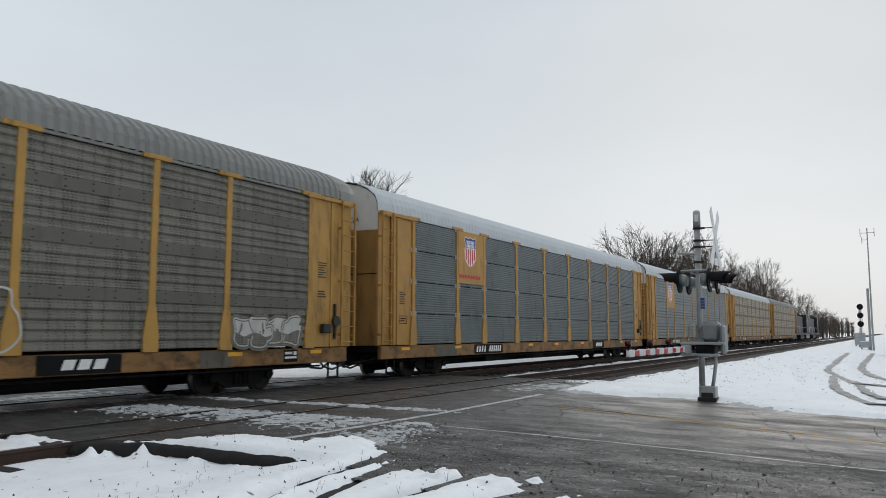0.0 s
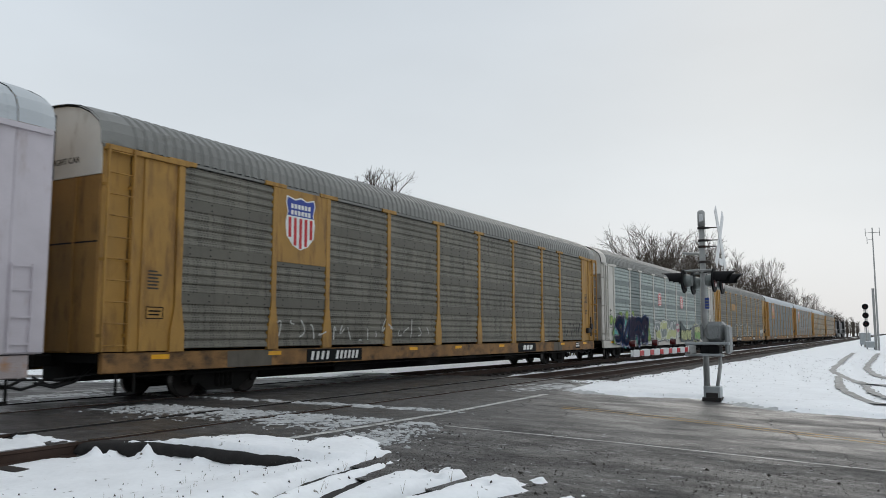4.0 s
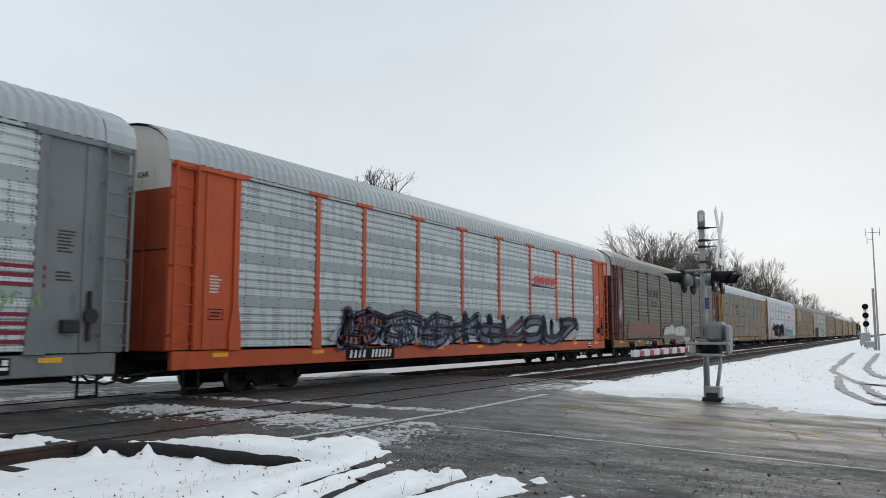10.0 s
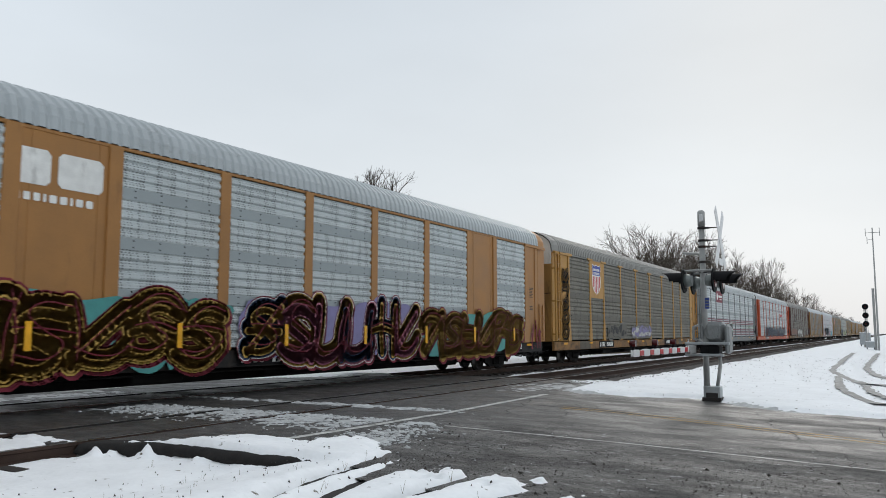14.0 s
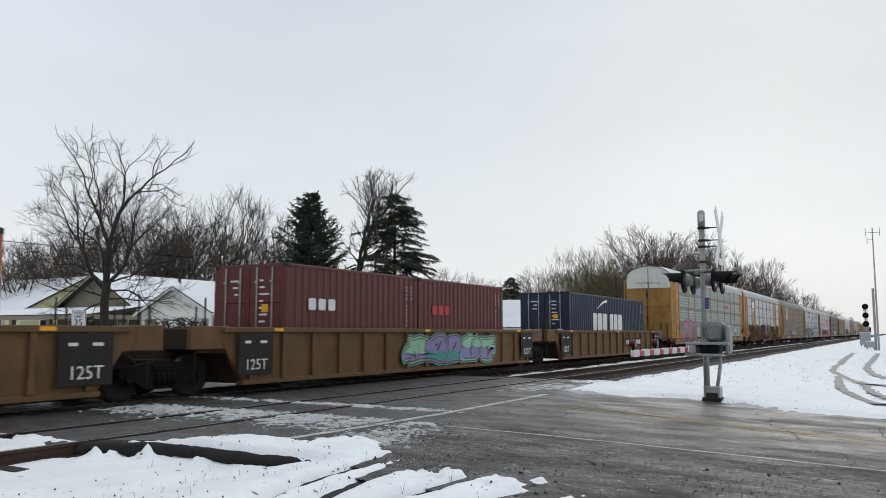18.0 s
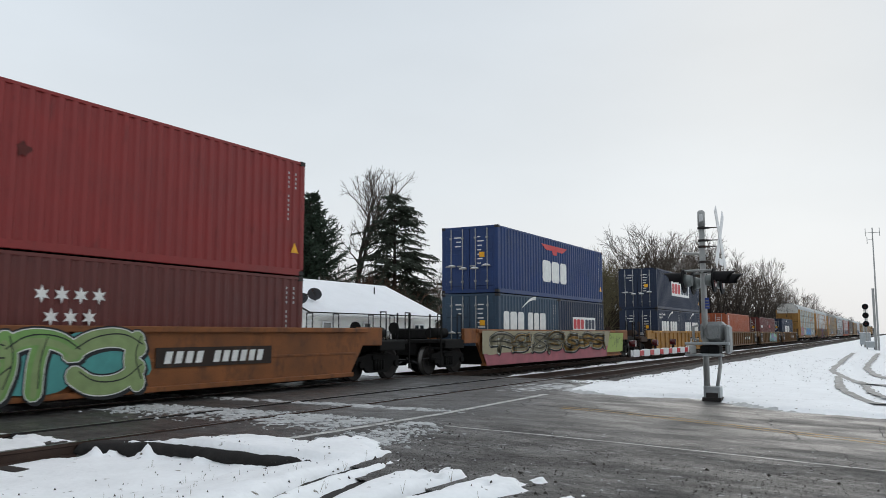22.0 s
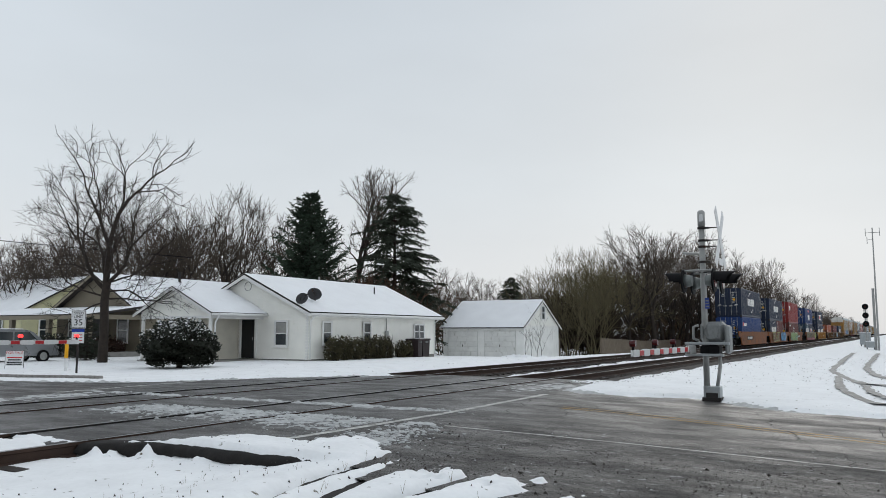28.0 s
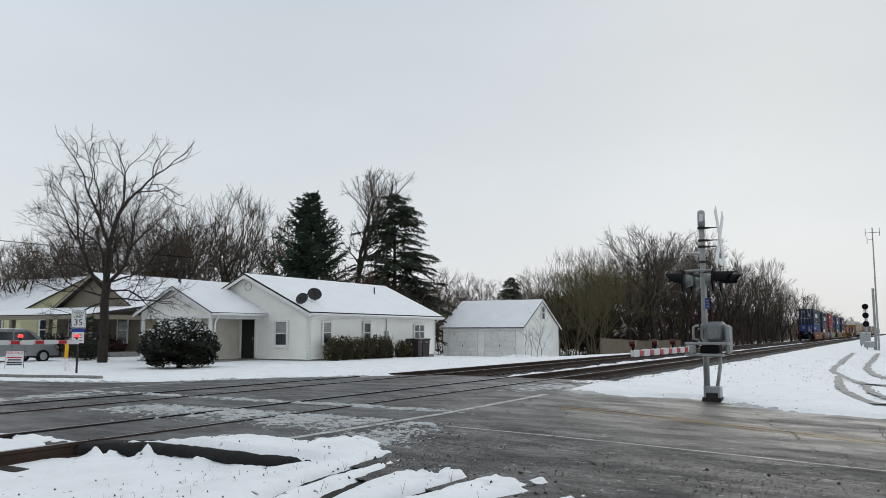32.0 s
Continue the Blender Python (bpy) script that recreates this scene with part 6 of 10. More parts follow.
def conifer(x, y, height, radius, mat, seed, lab, droop, dens=1.0, base=0.08, z=0.0, full=0.7, size=1.0, belly=0.0):
    """Trunk, boughs at uneven heights and many needle sprays: a ragged dark crown with gaps."""
    q = random.Random(seed)
    t = thing("conifer", pose(x, y, z, 0, 0, 0), lab, "tree", "conifers")
    part("trunk", MB().tube([(0, 0, -0.3), (0.05, 0, height * 0.5), (0, 0, height * 0.99)], [height * 0.018, height * 0.012, 0.02], 8), M_BARK, t)
    v, f = [], []
    bough = MB()
    for i in range(int(height * 26 * dens)):
        k = q.random() ** 0.9
        zz = height * (base + (0.985 - base) * k)
        env = min(1.0, 1.5 * (1 - k) ** full) * (1 - belly * (1 - k) ** 3)
        a = q.uniform(0, 2 * math.pi)
        lobe = 1 + 0.22 * math.sin(2 * a + seed) * math.sin(5.3 * k + seed) + 0.16 * math.sin(3 * a - 7 * k)
        ln = radius * env * lobe * q.uniform(0.35, 1.08) + 0.2
        rise = -droop + q.uniform(-0.12, 0.30) + 0.5 * k * (droop < 0.1)
        tip = Vector((math.cos(a) * ln, math.sin(a) * ln, zz + rise * ln))
        root = Vector((0, 0, zz))
        mid = root.lerp(tip, 0.55) + Vector((0, 0, 0.10 * ln * (1 if droop > 0.1 else -0.6)))
        bough.tube([root, mid, tip], [0.03, 0.02, 0.006], 3, cap=False)
        ns = max(3, int(ln * 8))
        for s in range(ns):
            w = 0.2 + 0.85 * (s + q.random()) / ns
            c = root.lerp(mid, w / 0.55) if w < 0.55 else mid.lerp(tip, (w - 0.55) / 0.45)
            for m in range(4):
                ca = a + q.gauss(0, 1.1)
                l2 = size * q.uniform(0.18, 0.5) * (1.25 - 0.5 * w)
                fall = q.uniform(-0.9, -0.1) if droop > 0.1 else q.uniform(-0.35, 0.75)
                e = c + Vector((math.cos(ca) * l2, math.sin(ca) * l2, fall * l2))
                wv = Vector((q.gauss(0, 1), q.gauss(0, 1), q.gauss(0, 1))).normalized() * size * q.uniform(0.025, 0.055)
                o = len(v)
                v += [c - wv * 0.5, c + wv * 0.5, e + wv, e - wv]
                f.append((o, o + 1, o + 2, o + 3))
    part("bough_mass", bough, M_BARK, t)
    me = bpy.data.meshes.new("crown")
    me.from_pydata(v, [], f)
    me.materials.append(mat)
    part("crown", me, None, t, "dark green needles in ragged sprays")


x, y = polar(50.5, 60)
conifer(x, y, 11.9, 3.3, M_PINE, 5, "dense dark green pine behind the white house", -0.22, 1.35, 0.02, full=0.85, size=1.1, belly=0.1)
x, y = polar(56.6, 62)
conifer(x, y, 12.6, 4.2, M_NEEDLE, 9, "tall dark spruce with drooping boughs", 0.18, 0.95, 0.04, full=0.62, size=1.05, belly=0.1)
x, y = polar(65.1, 88)
conifer(x, y, 7.6, 1.9, M_NEEDLE, 10, "small dark conifer behind the garage", 0.2, 1.0)
x, y = polar(35.9, 41)
conifer(x, y, 2.1, 0.85, M_NEEDLE, 11, "small snow-dusted garden spruce", 0.1, 2.2, 0.03, size=0.4)


def shrub(x, y, w, d, hgt, seed, mat, lab, snowy=0.0, count=5200, z=-0.05, stems=0):
    """A clipped evergreen: many small leaf blades over an uneven dome, with snow lodged on top."""
    q = random.Random(seed)
    t = thing("shrub", pose(x, y, z), lab, "shrub", "garden shrubs")
    leaf, snow = MB(), MB()
    v, f, sv, sf = [], [], [], []
    for i in range(count):
        a, el = q.uniform(0, 2 * math.pi), q.uniform(-0.62, 1.0)
        cr = math.sqrt(max(0.0, 1 - max(el, 0) ** 2)) if el > 0 else 1 - 0.75 * el * el
        bump_ = 0.88 + 0.16 * math.sin(a * 5 + el * 4 + seed) * math.cos(el * 7) + q.uniform(-0.14, 0.06)
        p = Vector((cr * math.cos(a) * w / 2, cr * math.sin(a) * d / 2, 0)) * bump_ + Vector((0, 0, hgt * (0.42 + 0.55 * el * bump_)))
        if q.random() < 0.25:
            p *= q.uniform(0.75, 0.95)
        s = q.uniform(0.03, 0.075)
        u = Vector((q.gauss(0, 1), q.gauss(0, 1), q.gauss(0, 1))).normalized() * s
        w2 = u.orthogonal().normalized() * s * 0.6
        tgt, tf = (sv, sf) if (el > 0.25 and q.random() < snowy * el * 1.4) else (v, f)
        o = len(tgt)
        tgt += [p - u, p + w2, p + u, p - w2]
        tf.append((o, o + 1, o + 2, o + 3))
    for k in range(stems):
        a = q.uniform(0, 6.28)
        leaf.tube([(q.uniform(-w, w) * 0.3, q.uniform(-d, d) * 0.3, 0), (math.cos(a) * w * 0.4, math.sin(a) * d * 0.4, hgt * q.uniform(0.6, 1.05))], [0.02, 0.006], 4, cap=False)
    me = bpy.data.meshes.new("foliage")
    me.from_pydata(v, [], f)
    me.materials.append(mat)
    part("foliage", me, None, t)
    if sf:
        me = bpy.data.meshes.new("snow_caps")
        me.from_pydata([p + Vector((0, 0, 0.02)) for p in sv], [], sf)
        me.materials.append(M_ROOFSNOW)
        part("snow_caps", me, None, t, "lumps of snow lodged in the leaves")
    # Added dark solid that fills the inside of a leafy dome, no real branch.
    core = MB()
    core.tube([(0, 0, -0.1), (0, 0, hgt * 0.2), (0, 0, hgt * 0.34), (0, 0, hgt * 0.6), (0, 0, hgt * 0.82)], [0.10, 0.12, min(w, d) * 0.34, min(w, d) * 0.32, 0.12], 12)
    part("stem_cluster" if stems else "inner_branch", core if not stems else leaf, M_BARK, t)
    return t


shrub(20.9, 23.4, 3.1, 2.8, 2.0, 3, M_SHRUB, "large round evergreen shrub dusted with snow", 0.17, 18000)
for k, xx in enumerate((29.75, 30.7, 31.6, 32.5, 33.4, 34.2)):
    shrub(xx, 23.05, 1.05, 0.8, 1.28 + 0.05 * math.sin(k * 2), 20 + k, surf("bare_hedge", lin(74, 70, 48), 0.9, 0, 0.4, 4), "clipped thin hedge bush against the white wall", 0.0, 1500, stems=26)
for k, xx in enumerate((35.6, 36.2)):
    shrub(xx, 23.0, 0.8, 0.7, 1.05, 40 + k, surf("bare_hedge", lin(74, 70, 48)), "small dark shrub by the white wall", 0.06, 1200, stems=14)
shrub(28.6, 37.9, 2.6, 1.6, 1.3, 51, surf("russet_bush", lin(66, 46, 38), 0.9, 0, 0.4, 4), "brown leafless bush before the porch", 0.0, 2600, stems=18)
shrub(26.2, 39.2, 3.4, 1.4, 1.45, 52, M_SHRUB, "dark evergreen hedge before the tan house", 0.05, 3600)
shrub(26.2, 36.6, 2.2, 1.4, 1.35, 53, M_SHRUB, "dark evergreen hedge before the tan house", 0.05, 2600)
for k in range(4):
    xx = 51.2 + k * 0.9
    t = thing("sapling", pose(xx, 22.6, gz(xx, 22.6)), "thin bare sapling before the garage", "tree", "saplings")
    wood, twig = MB(), MB()
    grow(random.Random(60 + k), twig, twig, Vector((0, 0, -0.1)), Vector((0.3 * (k - 1.5) / 3, 0, 1)), 1.9 + 0.3 * k, 0.022, 2, 4, 0.7, 3)
    part("stem", twig, M_TWIG, t)


# ---- the train ----
PITCH = 28.43
TTX_YELLOW = lin(176, 132, 66)
M_UNDER = surf("black_underframe", lin(15, 14, 13), 0.85, 0, 0.3, 3, lin(34, 29, 25), 0.12, spec=0.25)
M_WHEEL = surf("wheel_steel", lin(34, 30, 28), 0.7, 0.1, 0.2, 5, spec=0.3)
M_TREAD = surf("wheel_tread", lin(96, 94, 92), 0.35, 0.8, 0.1)
M_DECAL = surf("white_decal", lin(228, 228, 224), 0.6, 0, 0.1, 5, GRIME, 0.06)
M_HOSE = surf("rubber_hose", lin(26, 26, 27), 0.6)
M_SLOT = surf("dark_gap", lin(20, 20, 21), 0.9)


def wheel_mesh(r):
    mb = MB()
    prof = [(0.0, -0.11), (r * 0.30, -0.11), (r * 0.34, -0.08), (r * 0.42, -0.045), (r * 0.80, -0.05), (r * 0.86, -0.075), (r, -0.07), (r, 0.05), (r + 0.028, 0.055), (r + 0.025, 0.08), (r * 0.85, 0.08), (r * 0.4, 0.05), (0.0, 0.05)]
    n = 28
    v = [(rad_ * math.cos(2 * math.pi * k / n), yy, rad_ * math.sin(2 * math.pi * k / n)) for rad_, yy in prof for k in range(n)]
    for i in range(len(prof) - 1):
        base = [(i * n + k, i * n + (k + 1) % n, (i + 1) * n + (k + 1) % n, (i + 1) * n + k) for k in range(n)]
        for fa in base:
            mb.f.append(fa)
            mb.m.append(1 if i == 6 else 0)
            mb.s.append(True)
    mb.v = v
    return mb.mesh("wheel", [M_WHEEL, M_TREAD])


def frame_mesh(wb, r):
    """Cast side frame of a truck, with spring group and bearing caps."""
    mb = MB()
    h = wb / 2
    prof = [(-h - 0.2, r - 0.02), (-h - 0.2, r + 0.20), (-h + 0.15, r + 0.24), (-0.5, r + 0.30), (0.5, r + 0.30), (h - 0.15, r + 0.24), (h + 0.2, r + 0.20), (h + 0.2, r - 0.02), (h - 0.14, r - 0.06),
            (0.46, r - 0.24), (-0.46, r - 0.24), (-h + 0.14, r - 0.06)]
    mb.prism(prof, "y", -0.06, 0.06)
    for s in (-0.2, -0.07, 0.07, 0.2):
        mb.cyl((s, -0.075, r - 0.16), (s, -0.075, r + 0.12), 0.055, 8, mi=0)
    mb.box(-0.33, -0.10, r + 0.12, 0.33, 0.07, r + 0.25, 0, 0.02)
    for s in (-h, h):
        mb.cyl((s, -0.13, r), (s, -0.05, r), 0.10, 12)
    return mb.mesh("side_frame", M_UNDER)


WHEEL = {r: wheel_mesh(r) for r in (0.36, 0.46)}
SIDEFRAME = {r: frame_mesh(1.78, r) for r in (0.36, 0.46)}
BOLSTER = {r: MB().box(-0.22, -1.0, r + 0.02, 0.22, 1.0, r + 0.34, 0, 0.03).cyl((-0.89, -0.7, r), (-0.89, 0.7, r), 0.075, 10).cyl((0.89, -0.7, r), (0.89, 0.7, r), 0.075, 10)
           .box(-0.75, -0.6, r - 0.1, -0.6, 0.6, r + 0.05).box(0.6, -0.6, r - 0.1, 0.75, 0.6, r + 0.05).mesh("truck", M_UNDER) for r in (0.36, 0.46)}


def truck(car, x, r=0.36):
    tk = part("truck", BOLSTER[r], None, car, "dark cast-steel truck", loc=(x, 0, 0))
    for s, turn in ((-0.98, 0), (0.98, 180)):
        part("side_frame", SIDEFRAME[r], None, tk, loc=(0, s, 0), rz=turn)
    for xx in (-0.89, 0.89):
        part("wheel", WHEEL[r], None, tk, loc=(xx, -0.755, r))
        part("wheel", WHEEL[r], None, tk, loc=(xx, 0.755, r), rz=180)


def coupler_mesh():
    mb = MB()
    mb.box(-0.9, -0.07, 0.72, 0.0, 0.07, 0.94, 0, 0.02)
    mb.box(-0.02, -0.16, 0.68, 0.24, 0.14, 0.98, 0, 0.05)
    mb.box(-0.95, -0.22, 0.62, -0.55, 0.22, 1.02, 0, 0.03)
    return mb.mesh("coupler", M_UNDER)


COUPLER = coupler_mesh()
HOSE = MB().tube([(-0.75, -0.75, 0.72), (-0.4, -0.72, 0.45), (0.0, -0.7, 0.36), (0.4, -0.72, 0.46)], 0.028, 7).tube([(-0.85, -0.3, 0.7), (-0.5, -0.35, 0.42), (-0.1, -0.4, 0.38), (0.25, -0.42, 0.55)], 0.03, 7).tube(
    [(-0.9, -1.0, 0.62), (-0.3, -0.95, 0.55), (0.2, -0.98, 0.52)], 0.02, 6).mesh("air_hose", M_HOSE)


def ribbon(mb, pts, w, y, mi, ends=True):
    """A flat painted stroke: quads with round joints."""
    for (ax, az), (bx, bz) in zip(pts[:-1], pts[1:]):
        ln = math.hypot(bx - ax, bz - az) or 1
        ox, oz = -(bz - az) / ln * w, (bx - ax) / ln * w
        mb.add([(ax + ox, y, az + oz), (ax - ox, y, az - oz), (bx - ox, y, bz - oz), (bx + ox, y, bz + oz)], [(0, 1, 2, 3)], mi)
    for ax, az in pts:
        mb.add([(ax + w * math.cos(k * math.pi / 5), y, az + w * math.sin(k * math.pi / 5)) for k in range(10)], [tuple(range(10))], mi)


STROKES = [[(0.1, 0.0), (0.15, 0.5), (0.1, 1.0)], [(0.9, 0.0), (0.85, 0.5), (0.95, 1.0)], [(0.05, 0.75), (0.3, 1.0), (0.7, 1.0), (0.95, 0.72)], [(0.05, 0.25), (0.3, 0.0), (0.7, 0.02), (0.95, 0.3)],
           [(0.1, 0.1), (0.5, 0.55), (0.9, 0.95)], [(0.9, 0.8), (0.5, 0.95), (0.2, 0.7), (0.5, 0.5), (0.8, 0.3), (0.5, 0.05), (0.1, 0.15)], [(0.1, 0.5), (0.5, 0.55), (0.9, 0.45)], [(0.5, 0.0), (0.45, 0.5), (0.5, 1.0)]]


def rounded(p):
    """Corner-cut polyline, twice."""
    for _ in range(2):
        r = [p[0]]
        for (ax, az), (bx, bz) in zip(p[:-1], p[1:]):
            r += [(ax * 0.75 + bx * 0.25, az * 0.75 + bz * 0.25), (ax * 0.25 + bx * 0.75, az * 0.25 + bz * 0.75)]
        p = r + [p[-1]]
    return p


def grown(poly, k):
    """A closed outline pushed outwards by k."""
    n = len(poly)
    res = []
    for i in range(n):
        (ax, az), (bx, bz), (px, pz) = poly[i - 1], poly[(i + 1) % n], poly[i]
        tx, tz = bx - ax, bz - az
        ln = math.hypot(tx, tz) or 1
        res.append((px + tz / ln * k, pz - tx / ln * k))
    return res


def fan(mb, poly, y, mi):
    cx, cz = sum(p[0] for p in poly) / len(poly), sum(p[1] for p in poly) / len(poly)
    n = len(poly)
    mb.add([(a, y, b) for a, b in poly] + [(cx, y, cz)], [(i, (i + 1) % n, n) for i in range(n)], mi)


def graffiti(car, x0, x1, z0, z1, n, fills, edge, halo, seed, y=-1.575, lab="spray-painted graffiti", name="graffiti", square=False, bare=False, wild=False, hi=None):
    """A row of overlapping painted forms with outline, two-tone fill and a thin halo: no letters. Paint layers lie a millimetre apart."""
    q = random.Random(seed)
    mats = [halo, edge] + list(fills) + ([hi] if hi else [])
    mb = MB()
    step = (x1 - x0) / n
    hh = z1 - z0
    shapes = []
    for i in range(n):
        cx, cz = x0 + (i + 0.5) * step, z0 + hh * (0.5 + q.uniform(-0.05, 0.05))
        rx, rz = step * (0.56 if square else 0.62), hh * q.uniform(0.40, 0.47)
        lean = q.uniform(-0.12, 0.22) * step
        e = 0.22 if square else q.uniform(0.5, 0.85)
        p3, p5 = q.uniform(0, 6.28), q.uniform(0, 6.28)
        knots = [1 + q.uniform(-0.12, 0.10) for _ in range(6)]
        dents = [(q.uniform(0, 6.28), q.uniform(0.25, 0.5), q.uniform(0.18, 0.3)) for _ in range(2 if square else q.randint(1, 3))]
        poly = []
        for k in range(36):
            t = 2 * math.pi * k / 36
            r = knots[int(k / 6) % 6] * (1 - (k % 6) / 6) + knots[int(k / 6 + 1) % 6] * (k % 6) / 6
            for da, dd, dw in dents:
                g = abs((t - da + math.pi) % (2 * math.pi) - math.pi)
                r *= 1 - dd * max(0, 1 - g / dw)
            if not square:
                r *= 1.06 + 0.10 * math.sin(3 * t + p3) + 0.07 * math.sin(5 * t + p5)
            c, s = math.cos(t), math.sin(t)
            px, pz = math.copysign(abs(c) ** e, c) * rx * r, math.copysign(abs(s) ** e, s) * rz * r
            poly.append((cx + px + lean * pz / rz, cz + pz))
        shapes.append((poly, cx, cz, rx, rz, lean))
    ln = min(0.035, step * 0.05)
    head = None

    def put(mb):
        nonlocal head
        ob = part(name if not head else "form", mb, mats, head or car, "" if head else lab)
        head = head or ob

    if wild:
        # interlocked strokes before a patchy backdrop
        thin = min(0.022, step * 0.03)
        for poly, cx, cz, rx, rz, lean in shapes:
            mb = MB()
            fan(mb, poly, y, 0)
            w = min(hh * 0.15, step * 0.20) * q.uniform(0.85, 1.2)
            c = q.randrange(len(fills))
            for st_ in q.sample(STROKES, 3):
                p = rounded([(cx + (u_ - 0.5) * rx * 1.9 + lean * (v_ - 0.5) + q.uniform(-0.05, 0.05), cz + (v_ - 0.5) * rz * 1.8 + q.uniform(-0.05, 0.05)) for u_, v_ in st_])
                ribbon(mb, [(a + 0.05, b - 0.05) for a, b in p], w + 0.03, y - 0.0007, 1)
                ribbon(mb, p, w + thin * 2.2, y - 0.0014, 1)
                if hi:
                    ribbon(mb, p, w + thin * 0.8, y - 0.0021, len(mats) - 1)
                ribbon(mb, p, w, y - 0.0028, 2 + c)
                ribbon(mb, [(a, b - w * 0.35) for a, b in p], w * 0.4, y - 0.0042, 2 + (c + 1) % len(fills))
                ribbon(mb, [(a + w * 0.5, b + w * 0.4) for a, b in p], 0.012, y - 0.0056, 1)
            put(mb)
        return head
    for k_, (poly, cx, cz, rx, rz, lean) in enumerate(shapes):
        mb = MB()
        if not bare:
            fan(mb, grown(poly, ln + 0.045), y, 0)
        lift = 0.0012 + 0.0009 * (k_ % 2) * 3
        c = q.randrange(len(fills))
        if bare:
            for i in range(36):
                ribbon(mb, [poly[i], poly[(i + 1) % 36]], ln * 0.6, y - lift, 1)
        else:
            fan(mb, grown(poly, ln), y - lift, 1)
            fan(mb, poly, y - lift - 0.0009, 2 + c)
            if len(fills) > 1:
                cut = cz + rz * q.uniform(-0.35, 0.1)
                fan(mb, [(a, min(b, cut + 0.05 * math.sin(a * 9))) for a, b in grown(poly, -ln)], y - lift - 0.0015, 2 + (c + 1) % len(fills))
            ring_ = grown(poly, -0.16 * min(rx, rz))
            for i in range(0, 36):
                if (i // 6 + k_) % 3:
                    ribbon(mb, [ring_[i], ring_[(i + 1) % 36]], ln * 0.45, y - lift - 0.0021, 1)
        # inner lines and openings of the forms
        for m in range(q.randint(1, 2)):
            ax, az = cx + q.uniform(-0.5, 0.3) * rx, cz + q.uniform(-0.75, 0.1) * rz
            bend = q.uniform(-0.3, 0.3) * rx
            hgt = q.uniform(0.4, 0.75) * rz
            ribbon(mb, [(ax, az), (ax + bend * 0.7, az + hgt * 0.5), (ax + bend + lean * 0.3, az + hgt)], ln * q.uniform(0.6, 1.1), y - lift - 0.0021, 1)
        if q.random() < 0.5:
            ox, oz = cx + q.uniform(-0.3, 0.3) * rx, cz + q.uniform(0.0, 0.5) * rz
            fan(mb, [(ox + rx * 0.13 * math.cos(t), oz + rz * 0.10 * math.sin(t)) for t in [k * math.pi / 5 for k in range(10)]], y - lift - 0.0021, 1)
        put(mb)
    return head


def painted_word(car, word, x0, x1, z0, z1, fill, edge, halo, y, seed, bold=0.05, lab="spray-painted block lettering", rim=0.05, glow_rim=0.10):
    """Hand-painted bold capitals: each one a halo, an outline and a fill, uneven in size and tilt."""
    q = random.Random(seed)
    step = (x1 - x0) / len(word)
    for i, ch in enumerate(word):
        if ch == " ":
            continue
        tilt, kx, kz, dz = q.uniform(-4, 4), q.uniform(0.95, 1.1), q.uniform(0.95, 1.05), q.uniform(-0.03, 0.03)
        holder = None
        for lay, (mat, off) in enumerate(((halo, bold + rim + glow_rim), (edge, bold + rim), (fill, bold))):
            key = ("glyph", ch, round(off, 3), mat.name)
            if key not in TEXTS:
                cu = bpy.data.curves.new("painted_letter", "FONT")
                cu.body, cu.size, cu.align_x, cu.align_y, cu.offset, cu.resolution_u = ch, 1.0, "CENTER", "CENTER", off, 3
                tmp = new("painted_letter", cu)
                bpy.context.view_layer.update()
                me = bpy.data.meshes.new_from_object(tmp.evaluated_get(bpy.context.evaluated_depsgraph_get()))
                bpy.data.objects.remove(tmp)
                me.materials.clear()
                me.materials.append(mat)
                xs_, ys_ = [v.co.x for v in me.vertices], [v.co.y for v in me.vertices]
                TEXTS[key] = me
                me["wide"], me["tall"], me["cx"], me["cy"] = max(xs_) - min(xs_) - 2 * off, max(ys_) - min(ys_) - 2 * off, (max(xs_) + min(xs_)) / 2, (max(ys_) + min(ys_)) / 2
            me = TEXTS[key]
            sx, sz = step * kx / (me["wide"] + 2 * bold), (z1 - z0) * kz / (me["tall"] + 2 * bold)
            ob = new("painted_letter", me)
            ob.parent = holder or car
            m = pose(x0 + (i + 0.5) * step, y - 0.0012 * lay - 0.0005 * (i % 2), (z0 + z1) / 2 + dz, 90, 0, 0) @ pose(0, 0, 0, 0, 0, tilt) @ Matrix.Diagonal((sx, sz, 1, 1)) @ Matrix.Translation((-me["cx"], -me["cy"], 0))
            ob.matrix_basis = m if not holder else holder.matrix_basis.inverted() @ m
            if not holder:
                holder = ob
                ob["label"] = lab


